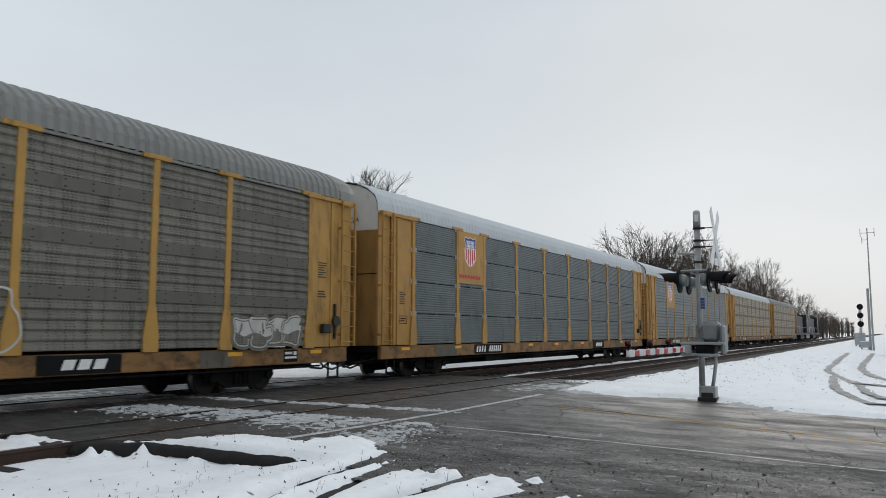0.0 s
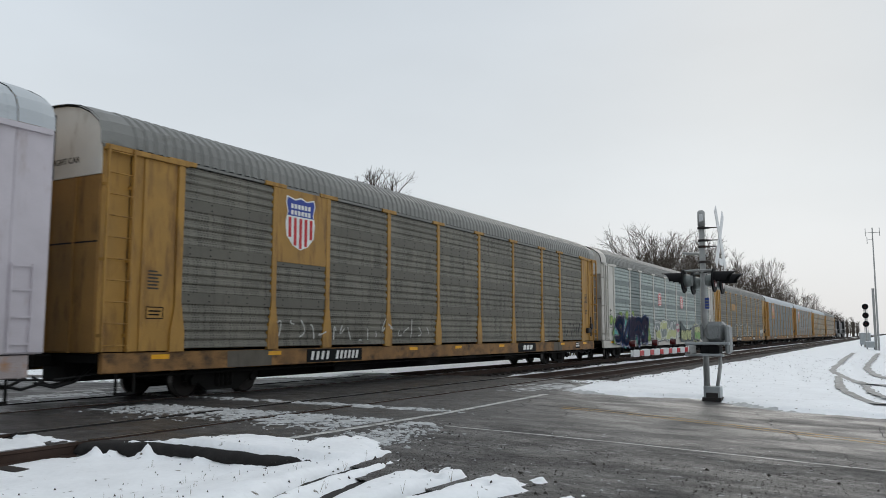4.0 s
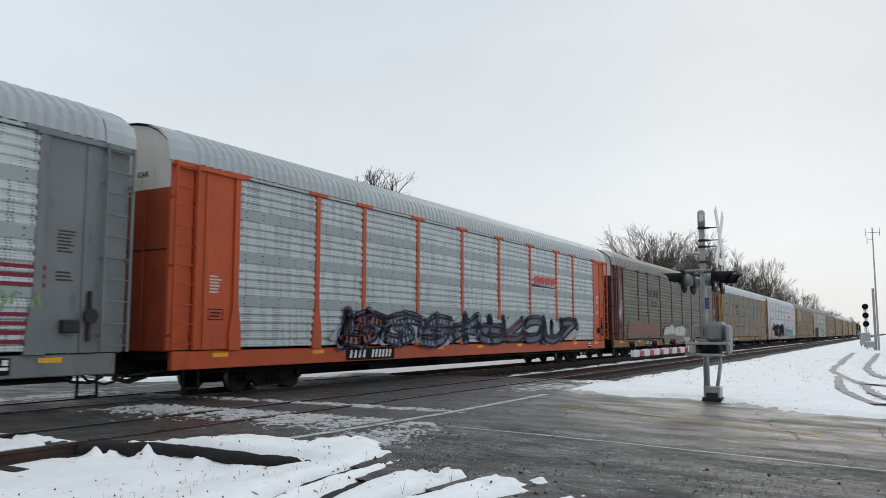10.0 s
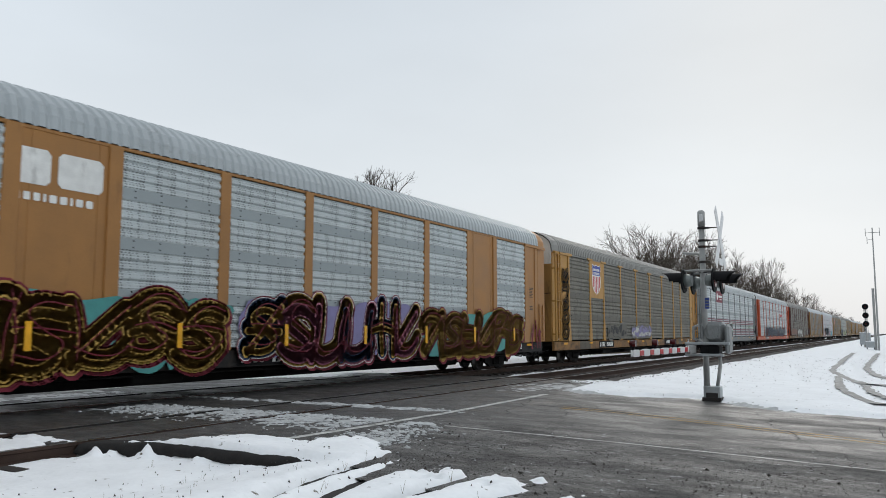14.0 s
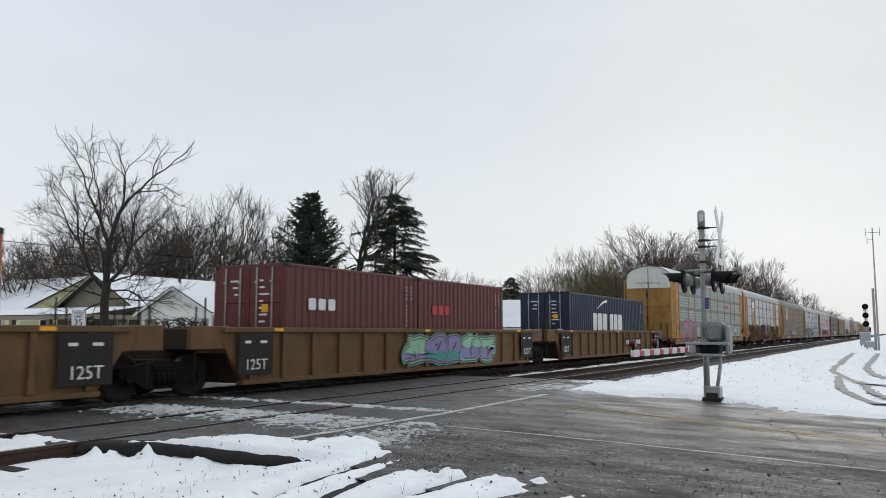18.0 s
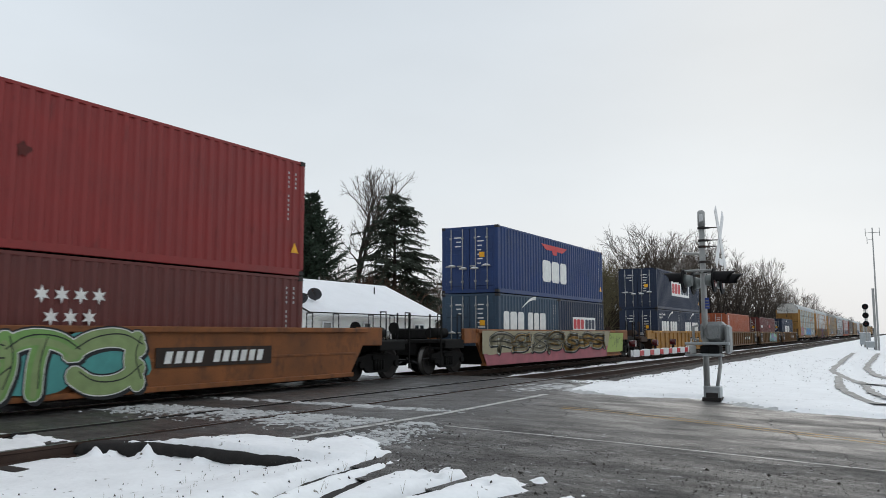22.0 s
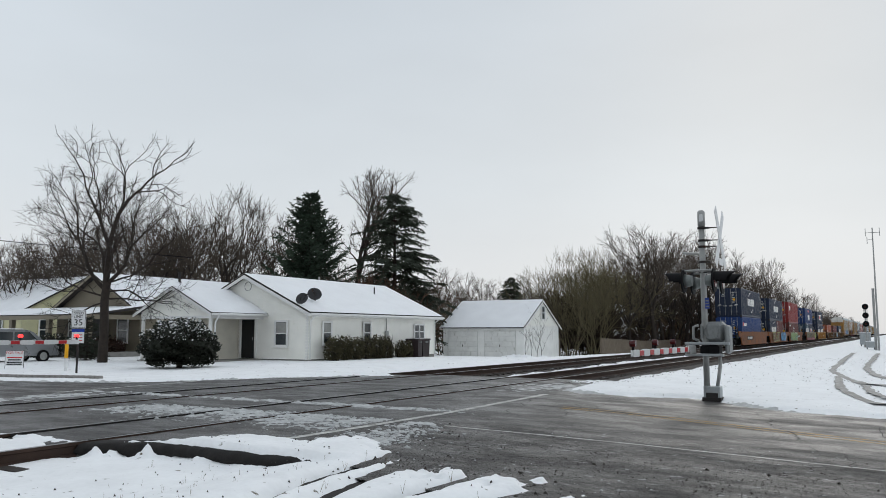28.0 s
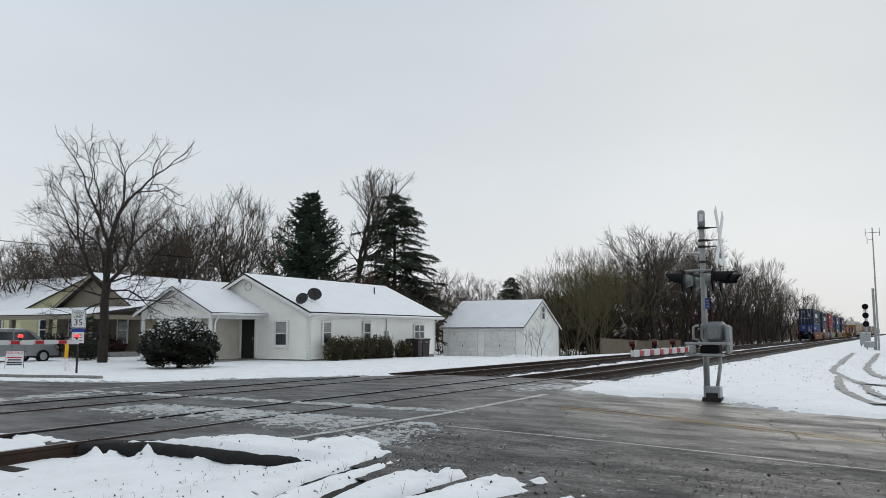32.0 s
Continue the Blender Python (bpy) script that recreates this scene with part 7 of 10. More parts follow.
def scrawl(car, x0, x1, z0, z1, n, mat, seed, w=0.014, y=-1.575, lab="thin scrawled chalk tag"):
    """Thin loose line writing that cannot be read."""
    q = random.Random(seed)
    mb = MB()
    step = (x1 - x0) / n
    for i in range(n):
        cx = x0 + (i + 0.5) * step
        pts = [(cx + q.uniform(-0.4, 0.4) * step, z0 + (z1 - z0) * q.random()) for _ in range(3)]
        curve = []
        for t_ in range(11):
            t2 = t_ / 10
            curve.append(((1 - t2) ** 2 * pts[0][0] + 2 * t2 * (1 - t2) * (2 * pts[1][0] - cx) + t2 * t2 * pts[2][0], (1 - t2) ** 2 * pts[0][1] + 2 * t2 * (1 - t2) * pts[1][1] + t2 * t2 * pts[2][1]))
        for (ax, az), (bx, bz) in zip(curve[:-1], curve[1:]):
            ln = math.hypot(bx - ax, bz - az) or 1
            ox, oz = -(bz - az) / ln * w, (bx - ax) / ln * w
            mb.add([(ax + ox, y, az + oz), (ax - ox, y, az - oz), (bx - ox, y, bz - oz), (bx + ox, y, bz + oz)], [(0, 1, 2, 3)])
    return part("graffiti", mb, mat, car, lab)


def blocks(car, x0, z0, widths, hgt, gap, mat, y, name="logo", lab="", slant=0.0):
    """A brand word as a row of plain blunt-cornered blocks of the word's height."""
    x = x0
    i = 0
    holder = None
    for w in widths:
        if w < 0:
            x += -w
            continue
        s = slant * hgt
        k = min(w, hgt) * 0.13
        shape = [(x + s * v_ + u_, z0 + v_ * hgt) for u_, v_ in ((k, 0), (w - k, 0), (w, k / hgt), (w, 1 - k / hgt), (w - k, 1), (k, 1), (0, 1 - k / hgt), (0, k / hgt))]
        shape = [(x + w / 2 + (a - x - w / 2) * 0.98, b) for a, b in shape]
        ob = part(name, MB().prism(shape, "y", y, y - 0.003), mat, holder or car, lab if not holder else "")
        holder = holder or ob
        x += w + gap
        i += 1
    return holder


def bars(car, x0, z0, w, hgt, rows, mat, y, lab="stencilled notice"):
    mb = MB()
    st = hgt / rows
    q = random.Random(int(x0 * 100) + rows)
    for k in range(rows):
        mb.box(x0, y - 0.002, z0 + k * st, x0 + w * q.uniform(0.6, 1.0), y, z0 + k * st + st * 0.5)
    return part("stencil", mb, mat, car, lab)


# -- autorack: bays of corrugated side panels between posts on a long flat car --
POSTS = [-11.86, -9.05, -7.05, -4.25, -1.42, 1.42, 4.25, 7.05, 9.05, 11.86]
SIDE, EAVE, PEAK, HALF = 1.50, 4.87, 5.79, 13.76
SECT = [1.02, 1.95, 2.92, 3.88, 4.80]


def panel_mesh(w, style, mats):
    """Pressed side panel: ribs in four tiers with flat bands between (perforated kind), or fine slats with dark joints."""
    prof, mi = [], []
    if style == "perforated":
        for i, (a, b) in enumerate(zip(SECT[:-1], SECT[1:])):
            if i:
                prof += [(-SIDE - 0.030, a), (-SIDE - 0.030, a + 0.22)]
                mi += [1, 0]
            lo = a + (0.225 if i else 0.02)
            n = 4 if i else 5
            st = (b - lo) / n
            for k in range(n):
                z = lo + k * st
                for dz, dy in ((0.0, 0.030), (0.10, 0.040), (0.50, 0.040), (0.64, 0.0), (0.84, 0.0)):
                    prof.append((-SIDE - dy, z + dz * st))
                    mi.append(0)
        # Strip below the eave rail: its shade is put in as dark colour.
        prof += [(-SIDE - 0.034, SECT[-1] - 0.03), (-SIDE + 0.01, SECT[-1] - 0.028), (-SIDE + 0.01, SECT[-1] + 0.02)]
        mi += [0, 2, 2]
    else:
        for a, b in zip(SECT[:-1], SECT[1:]):
            n = 13
            st = (b - a - 0.03) / n
            for k in range(n):
                z = a + k * st
                for dz, dy in ((0.0, 0.0), (0.45, 0.022), (0.8, 0.022)):
                    prof.append((-SIDE - dy, z + dz * st))
                    mi.append(0)
            prof.append((-SIDE + 0.01, b - 0.03))
            mi.append(2)
        prof.append((-SIDE, SECT[-1]))
    mb = MB().strip(prof, "x", -w / 2, w / 2, mi[:len(prof) - 1])
    # rows of dark bolts on the flat bands, or clips over the joints
    for i, a in enumerate(SECT[1:-1]):
        if style == "perforated":
            for k in range(max(2, round(w / 0.62))):
                x = -w / 2 + (k + 0.5) * w / max(2, round(w / 0.62))
                for z in (a + 0.05, a + 0.175):
                    mb.box(x - 0.015, -SIDE - 0.037, z - 0.013, x + 0.015, -SIDE - 0.028, z + 0.013, 2)
        else:
            mb.box(-0.03, -SIDE - 0.034, a - 0.075, 0.03, -SIDE - 0.01, a + 0.03, 1)
    return mb.mesh("side_panel", mats)


def post_mesh(mat, cap, wide=0.11, bolts=None):
    mb = MB()
    w = wide / 2
    mb.box(-w, -SIDE - 0.06, 1.9, w, -SIDE + 0.02, EAVE - 0.03, 0, 0.01)
    mb.prism([(-w, 1.95), (w, 1.95), (w + 0.10, 1.35), (w + 0.10, 0.98), (-w - 0.10, 0.98), (-w - 0.10, 1.35)], "y", -SIDE - 0.062, -SIDE + 0.02)
    if cap:
        mb.box(-0.36, -SIDE - 0.075, EAVE - 0.09, 0.36, -SIDE + 0.02, EAVE + 0.01, 0, 0.012)
    if bolts:
        for zc in SECT[1:]:
            for s in (-w - 0.05, w + 0.05):
                mb.box(s - 0.05, -SIDE - 0.05, zc - 0.09, s + 0.05, -SIDE - 0.02, zc + 0.05, 1, 0.01)
    return mb.mesh("post", [mat, bolts or mat])


ROOF_PROFILE = [(-1.53, 4.86), (-1.51, 5.10), (-1.42, 5.31), (-1.16, 5.52), (-0.80, 5.68), (-0.4, 5.76), (0, 5.79), (0.4, 5.76), (0.80, 5.68), (1.16, 5.52), (1.42, 5.31), (1.51, 5.10), (1.53, 4.86)]


def roof_mesh(mats, ribs=True, cap=0.7):
    """Arched roof of sheets with pressed ribs running across; smooth caps at both ends."""
    mb = MB()
    xs = []
    L = HALF - cap
    st = 0.24
    n = int(2 * L / st)
    for k in range(n):
        a = -L + k * (2 * L / n)
        w = 2 * L / n
        xs += [(a, 0), (a + w * 0.16, 0), (a + w * 0.34, 1), (a + w * 0.82, 1)]
    xs.append((L, 0))
    m = len(ROOF_PROFILE)
    v = []
    for x, up in xs:
        for y, z in ROOF_PROFILE:
            k = 1 + (0.022 * up if ribs else 0.007 * up)
            v.append((x, y * k, 4.3 + (z - 4.3) * k))
    f = [(i * m + j, i * m + j + 1, (i + 1) * m + j + 1, (i + 1) * m + j) for i in range(len(xs) - 1) for j in range(m - 1)]
    mb.add(v, f, 0)
    for s in (-1, 1):
        v = []
        for x, k in ((s * L, 1.012), (s * (HALF - 0.25), 1.008), (s * HALF, 0.985)):
            for y, z in ROOF_PROFILE:
                v.append((x, y * k, 4.3 + (z - 4.3) * k))
        mb.add(v, [(i * m + j, i * m + j + 1, (i + 1) * m + j + 1, (i + 1) * m + j) for i in range(2) for j in range(m - 1)], 1)
    return mb.mesh("roof", mats)


def ladder_mesh(mat, x, outward=-1):
    mb = MB()
    for s in (-0.28, 0.28):
        mb.box(x + s - 0.025, -SIDE - 0.14, 1.0, x + s + 0.025, -SIDE - 0.08, EAVE - 0.03, 0, 0.008)
    for k in range(10):
        mb.cyl((x - 0.28, -SIDE - 0.11, 1.12 + k * 0.40), (x + 0.28, -SIDE - 0.11, 1.12 + k * 0.40), 0.014, 6)
    for zc in (1.3, 2.7, 4.1):
        mb.box(x - 0.30, -SIDE - 0.1, zc - 0.03, x - 0.26, -SIDE + 0.05, zc + 0.03).box(x + 0.26, -SIDE - 0.1, zc - 0.03, x + 0.30, -SIDE + 0.05, zc + 0.03)
    return mb.mesh("ladder", mat)


SHARED = {}


def shared(key, make):
    if key not in SHARED:
        SHARED[key] = make()
    return SHARED[key]


def autorack(u, st, lab):
    """u: the car's centre along the train. st: its style."""
    car = thing("autorack_wagon", pose(u, TRACK_FAR, 0), lab, "rail car", "train wagons")
    car["u"] = u
    post, panel, band, endm, topm, roofm, capm, sill = (st[k] for k in ("post", "panel", "band", "end", "top", "roof", "cap", "sill"))
    style = st.get("style", "perforated")
    encl = st.get("enclosed", False)
    key = st["key"]
    part("roof", shared(("roof", roofm.name, capm.name), lambda: roof_mesh([roofm, capm], roofm is not R_SNOW)), None, car)
    part("eave_rail", MB().box(-HALF + 0.05, -SIDE - 0.035, EAVE - 0.075, HALF - 0.05, -SIDE + 0.03, EAVE - 0.005, 0, 0.01).box(-HALF + 0.05, SIDE - 0.03, EAVE - 0.075, HALF - 0.05, SIDE + 0.035, EAVE - 0.005, 0, 0.01),
         st.get("rail", roofm), car)
    for side, turn in ((0, 0), (1, 180)):
        for i, (a, b) in enumerate(zip(POSTS[:-1], POSTS[1:])):
            w = b - a
            solid = encl and i in (1, 7)
            up = st.get("plate") == i and side == 0
            if solid:
                mb = MB().box(-w / 2, -SIDE - 0.02, SECT[0], w / 2, -SIDE, SECT[-1] + 0.05)
                for s in (-0.33, 0.33):
                    mb.box(w * s - 0.012, -SIDE - 0.028, SECT[0], w * s + 0.012, -SIDE - 0.018, SECT[-1])
                mk = mb.mesh("solid_panel", post)
            else:
                sw = w - (0.30 if encl and i not in (0, 8) else 0)
                pan = band if i in st.get("darkbays", ()) else panel
                mk = shared(("panel", round(sw, 2), style, pan.name, band.name), lambda: panel_mesh(sw, style, [pan, band, M_SLOT]))
            p = part("side_panel", mk, None, car, "" if not solid else "smooth painted steel panel")
            p.matrix_basis = pose(0, 0, 0, 0, 0, turn) @ pose((a + b) / 2, 0, 0)
            if up:
                part("name_plate", MB().box(a + 0.02, -SIDE - 0.05, 3.02, b - 0.02, -SIDE - 0.036, SECT[-1], 0, 0.004), st["post"], car, "flat painted plate for the road's shield")
        pm = shared(("post", post.name, encl, style), lambda: post_mesh(post, not encl, 0.30 if encl else 0.16, M_GALV if style == "slats" else None))
        for i, xx in enumerate(POSTS):
            p = part("post", pm, None, car)
            p.matrix_basis = pose(0, 0, 0, 0, 0, turn) @ pose(xx, 0, 0)
        for s in (-1, 1):
            ep = shared(("end_panel", endm.name, s), lambda: MB().box(s * 11.95, -SIDE - 0.015, 1.0, s * 13.05, -SIDE + 0.03, EAVE - 0.06, 0, 0.006).mesh("end_panel", endm))
            p = part("end_panel", ep, None, car)
            p.matrix_basis = pose(0, 0, 0, 0, 0, turn)
            for nm_, dims in (("ladder_plate", (13.06, -SIDE + 0.03, 1.0, 13.66, -SIDE + 0.06, EAVE - 0.06)), ("stiffener", (12.7, -SIDE - 0.045, 1.0, 12.78, -SIDE, EAVE - 0.13)), ("header", (11.7, -SIDE - 0.09, EAVE - 0.12, 13.68, -SIDE + 0.02, EAVE - 0.02))):
                x0_, y0_, z0_, x1_, y1_, z1_ = dims
                part(nm_, shared((nm_, endm.name, s), lambda: MB().box(s * x0_, y0_, z0_, s * x1_, y1_, z1_, 0, 0.006).mesh(nm_, endm)), None, p)
            if encl:
                p = part("end_column", shared(("col", endm.name, s), lambda: MB().box(s * 13.05, -SIDE - 0.015, 1.0, s * HALF, -SIDE + 0.05, EAVE, 0, 0.05).mesh("end_column", endm)), None, car)
                p.matrix_basis = pose(0, 0, 0, 0, 0, turn)
                p = part("ladder", shared(("ladl", endm.name, s), lambda: MB().box(s * 13.08, -SIDE - 0.07, 1.05, s * 13.11, -SIDE - 0.03, 2.5).box(s * 13.45, -SIDE - 0.07, 1.05, s * 13.48, -SIDE - 0.03, 2.5).box(
                    s * 13.08, -SIDE - 0.06, 1.15, s * 13.48, -SIDE - 0.04, 1.18).box(s * 13.08, -SIDE - 0.06, 1.6, s * 13.48, -SIDE - 0.04, 1.63).box(s * 13.08, -SIDE - 0.06, 2.05, s * 13.48, -SIDE - 0.04, 2.08).box(
                    s * 13.08, -SIDE - 0.06, 2.45, s * 13.48, -SIDE - 0.04, 2.48).mesh("ladder", endm)), None, car)
                p.matrix_basis = pose(0, 0, 0, 0, 0, turn)
            else:
                p = part("ladder", shared(("ladder", endm.name, s), lambda: ladder_mesh(endm, s * 13.36)), None, car)
                p.matrix_basis = pose(0, 0, 0, 0, 0, turn)
        # reflective patches along the sill
        for k in range(9):
            xx = -12.2 + k * 3.05 + (0.25 if k % 2 else 0)
            p = part("reflector", shared("reflector", lambda: MB().box(-0.22, -1.492, 0.84, 0.22, -1.486, 0.93, 0, 0.001).mesh("reflector", M_YELLOW)), None, car, loc=None)
            p.matrix_basis = pose(0, 0, 0, 0, 0, turn) @ pose(xx, 0, 0)
    # end doors: lower and upper part, with hinges and seam
    shaded_grimy = st["shaded_grimy"]
    for s in (-1, 1):
        ed = shared(("end_low", shaded_grimy.name, s), lambda: MB().box(s * 13.53, -1.44, 0.98, s * 13.68, 1.44, 4.30, 0, 0.03).mesh("end_door", shaded_grimy))
        dd = part("end_door", ed, None, car)
        for yy_ in (-0.73, 0.0, 0.73):
            part("door_rib", shared(("door_rib", shaded_grimy.name, s), lambda: MB().box(s * 13.681, -0.025, 0.98, s * 13.702, 0.025, 4.3, 0, 0.004).mesh("door_rib", shaded_grimy)), None, dd, loc=(0, yy_, 0))
        part("door_fold", shared(("door_fold", s), lambda: MB().box(s * 13.681, -1.42, 3.02, s * 13.686, 1.42, 3.05).mesh("door_fold", M_SLOT)), None, dd)
        part("door_latch", shared(("latch", s), lambda: MB().box(s * 13.68, 0.05, 3.7, s * 13.74, 0.16, 4.05, 0, 0.02).box(s * 13.68, 0.05, 2.1, s * 13.74, 0.16, 2.45, 0, 0.02).cyl((s * 13.71, 0.1, 1.2), (s * 13.71, 0.1, 4.2), 0.02, 6).mesh("latch", M_STEEL)), None, dd)
        tp = [(-1.44, 4.30), (1.44, 4.30)] + [(y, z) for y, z in reversed([(y * 0.945, 4.3 + (z - 4.3) * 0.975) for y, z in ROOF_PROFILE])]
        et = part("end_door_top", shared(("end_top", topm.name, s), lambda: MB().prism(tp, "x", s * 13.53, s * 13.68).mesh("end_door_top", topm)), None, car)
        rim_ = [(y, z) for y, z in [(y * 0.965, 4.3 + (z - 4.3) * 0.985) for y, z in ROOF_PROFILE]]
        part("roof_seal", shared(("seal", s), lambda: MB().tube([(s * 13.69, y, z) for y, z in rim_], 0.03, 5).mesh("roof_seal", M_BLACK)), None, et, "black seal along the arched end")
        part("door_seam", shared(("seam", s), lambda: MB().box(s * 13.681, -0.02, 4.3, s * 13.69, 0.02, 5.6).mesh("door_seam", M_BLACK)), None, et)
        letters("EXCESS HEIGHT CAR", 0.17, M_BLACK, et, Matrix.Translation((s * 13.686, 0.0, 4.62)) @ pose(0, 0, 0, 90, 0, 90 * s))
    # flat car underneath
    part("side_sill", MB().box(-HALF + 0.25, -1.485, 0.60, HALF - 0.25, -1.36, 0.98, 0, 0.015).box(-HALF + 0.25, 1.36, 0.60, HALF - 0.25, 1.485, 0.98, 0, 0.015), sill, car)
    part("deck", shared("deck", lambda: MB().box(-HALF + 0.2, -1.36, 0.80, HALF - 0.2, 1.36, 0.95).box(-HALF + 0.3, -0.35, 0.42, HALF - 0.3, 0.35, 0.82, 0, 0.02).box(-8.0, -1.2, 0.52, -7.8, 1.2, 0.8).box(7.8, -1.2, 0.52, 8.0, 1.2, 0.8)
         .box(-8.2, -0.38, 0.26, 8.2, 0.38, 0.44, 0, 0.02).box(-6.2, -1.15, 0.34, -4.9, -0.5, 0.8, 0, 0.03).box(4.4, -1.1, 0.38, 5.3, -0.5, 0.8, 0, 0.03).cyl((-2.4, -0.95, 0.5), (-0.6, -0.95, 0.5), 0.17, 12).box(-3, 0.4, 0.5, -1.8, 1.0, 0.8, 0, 0.02).cyl((1.2, -0.8, 0.6), (2.3, -0.8, 0.6), 0.16, 12).mesh("deck", M_UNDER)), None, car)
    part("brake_pipe", shared("pipe", lambda: MB().cyl((-12.6, -1.3, 0.52), (12.6, -1.3, 0.52), 0.025, 6).mesh("brake_pipe", M_UNDER)), None, car)
    for s in (-1, 1):
        c = part("coupler", COUPLER, None, car)
        c.matrix_basis = pose(s * 13.95, 0, 0, 0, 0, 0 if s > 0 else 180)
        hs = part("air_hose", HOSE, None, car)
        hs.matrix_basis = pose(s * 13.9, 0, 0, 0, 0, 0) @ Matrix.Diagonal((s, 1, 1, 1))
        part("end_step", shared(("step", s), lambda: MB().box(s * 12.75, -1.46, 0.22, s * 12.79, -1.42, 0.62).box(s * 13.15, -1.46, 0.22, s * 13.19, -1.42, 0.62).box(s * 12.75, -1.47, 0.20, s * 13.19, -1.41, 0.24).mesh("end_step", M_UNDER)), None, car)
        truck(car, s * 10.06)
    # handbrake box and stencils on the end panels
    if not encl:
        part("handbrake", shared("hbrake", lambda: MB().box(12.3, -SIDE - 0.16, 1.35, 12.62, -SIDE - 0.02, 1.58, 0, 0.02).cyl((12.85, -SIDE - 0.15, 1.65), (12.85, -SIDE - 0.10, 1.65), 0.14, 12).box(12.82, -SIDE - 0.1, 1.2, 12.88, -SIDE - 0.05, 2.1).mesh("handbrake", M_STEEL)), None, car)
    st_mat = st.get("stencil", surf("faded_black_stencil", lin(62, 56, 48), 0.7, 0, 0.2, 5))
    bars(car, 12.2, 2.75, 0.36, 0.42, 7, st_mat, -SIDE - 0.018)
    bars(car, 12.2, 2.25, 0.34, 0.2, 3, st_mat, -SIDE - 0.018)
    bars(car, -12.6, 2.2, 0.34, 0.4, 6, st_mat, -SIDE - 0.018)
    wb = part("warning_board", shared(("wboard", endm.name), lambda: MB().box(-12.62, -SIDE - 0.021, 1.62, -12.2, -SIDE - 0.0155, 1.86, 0, 0.002).mesh("warning_board", endm)), None, car, "small painted board with a dark outline")
    part("outline", shared(("woutline",), lambda: MB().box(-12.62, -SIDE - 0.024, 1.62, -12.2, -SIDE - 0.0215, 1.64).box(-12.62, -SIDE - 0.024, 1.84, -12.2, -SIDE - 0.0215, 1.86).box(-12.62, -SIDE - 0.024, 1.641, -12.6, -SIDE - 0.0215, 1.839).box(-12.22, -SIDE - 0.024, 1.641, -12.2, -SIDE - 0.0215, 1.839).mesh("outline", M_BLACK)), None, wb)
    part("board_bar", shared(("wbar",), lambda: MB().box(-12.56, -SIDE - 0.024, 1.76, -12.26, -SIDE - 0.0215, 1.79).box(-12.56, -SIDE - 0.024, 1.69, -12.3, -SIDE - 0.0215, 1.72).mesh("board_bar", M_BLACK)), None, wb)
    # number board on the sill: dark plate with bars
    nx = st.get("number", -6.6)
    nb = part("number_board", MB().box(nx - 1.15, -1.4925, 0.63, nx + 1.15, -1.4865, 0.95), M_BLACK, car, "black plate with white stencilled bars")
    nbar = shared("numbar", lambda: MB().prism([(0, 0.69), (0.10, 0.69), (0.15, 0.90), (0.05, 0.90)], "y", -1.496, -1.4935).mesh("number_bar", M_DECAL))
    for k in range(4):
        part("number_bar", nbar, None, nb, loc=(nx - 1.0 + k * 0.2, 0, 0))
    for k in range(6):
        part("number_bar", nbar, None, nb, loc=(nx + k * 0.17, 0, 0))
    if sill is SILL_Y:
        tb = part("logo_patch", MB().box(4.75, -1.4925, 0.62, 6.45, -1.4865, 0.96), M_BLACK, car, "black patch with three white slanted blocks")
        for k in range(3):
            part("logo", shared(("sill_logo", k), lambda: MB().prism([(5.2 + k * 0.32, 0.70), (5.44 + k * 0.32, 0.70), (5.51 + k * 0.32, 0.88), (5.27 + k * 0.32, 0.88)], "y", -1.496, -1.4935).mesh("logo", M_DECAL)), None, tb)
        for xa, xb in ((-10.4, -9.0), (8.4, 9.3)):
            part("sill_patch", MB().box(xa, -1.490, 0.61, xb, -1.4862, 0.965), surf("grey_sill_patch", lin(96, 90, 80), 0.7, 0, 0.2, 3, DARK, 0.2), car)
    dp = part("data_plate", MB().box(11.0, -1.4925, 0.66, 11.5, -1.4865, 0.94), M_BLACK, car)
    part("plate_bar", shared("plate_bar", lambda: MB().box(11.04, -1.496, 0.84, 11.3, -1.4935, 0.9).box(11.04, -1.496, 0.74, 11.46, -1.4935, 0.79).box(11.36, -1.496, 0.82, 11.46, -1.4935, 0.91).mesh("plate_bar", M_DECAL)), None, dp)
    return car


def yel(n, c=TTX_YELLOW, a=0.1):
    return surf(n, c, 0.55, 0, 0.14, 1.5, lin(96, 64, 36), a + 0.07, (1, 1, 0.22))


Y1_ = yel("ochre_paint")
Y2_ = yel("ochre_paint_dirty", lin(166, 126, 60), 0.24)
Y3_ = yel("olive_ochre_paint", lin(178, 136, 66), 0.2)
SILL_Y = surf("dirty_ochre_sill", lin(136, 100, 58), 0.65, 0, 0.3, 2, DARK, 0.36, (0.6, 1, 1))
P_DIRTY = surf("soiled_perforated_panel", lin(122, 119, 109), 0.6, 0.1, 0.20, 0.9, lin(80, 77, 69), 0.26, (1.6, 1, 0.22), holes=24)
P_DIRTY_B = surf("soiled_band", lin(101, 98, 89), 0.6, 0.1, 0.14, 0.9, lin(80, 76, 68), 0.2, (1.6, 1, 0.3))
P_SILVER = surf("galvanised_perforated_panel", lin(190, 197, 198), 0.45, 0.15, 0.08, 1.2, lin(140, 144, 142), 0.06, (2, 1, 0.3), holes=24)
P_SILVER_B = surf("galvanised_band", lin(152, 160, 162), 0.5, 0.35, 0.06, 1.2)
P_SLAT = surf("grey_slat_panel", lin(120, 126, 126), 0.55, 0.3, 0.15, 1.0, lin(64, 62, 60), 0.16, (1, 1, 0.4))
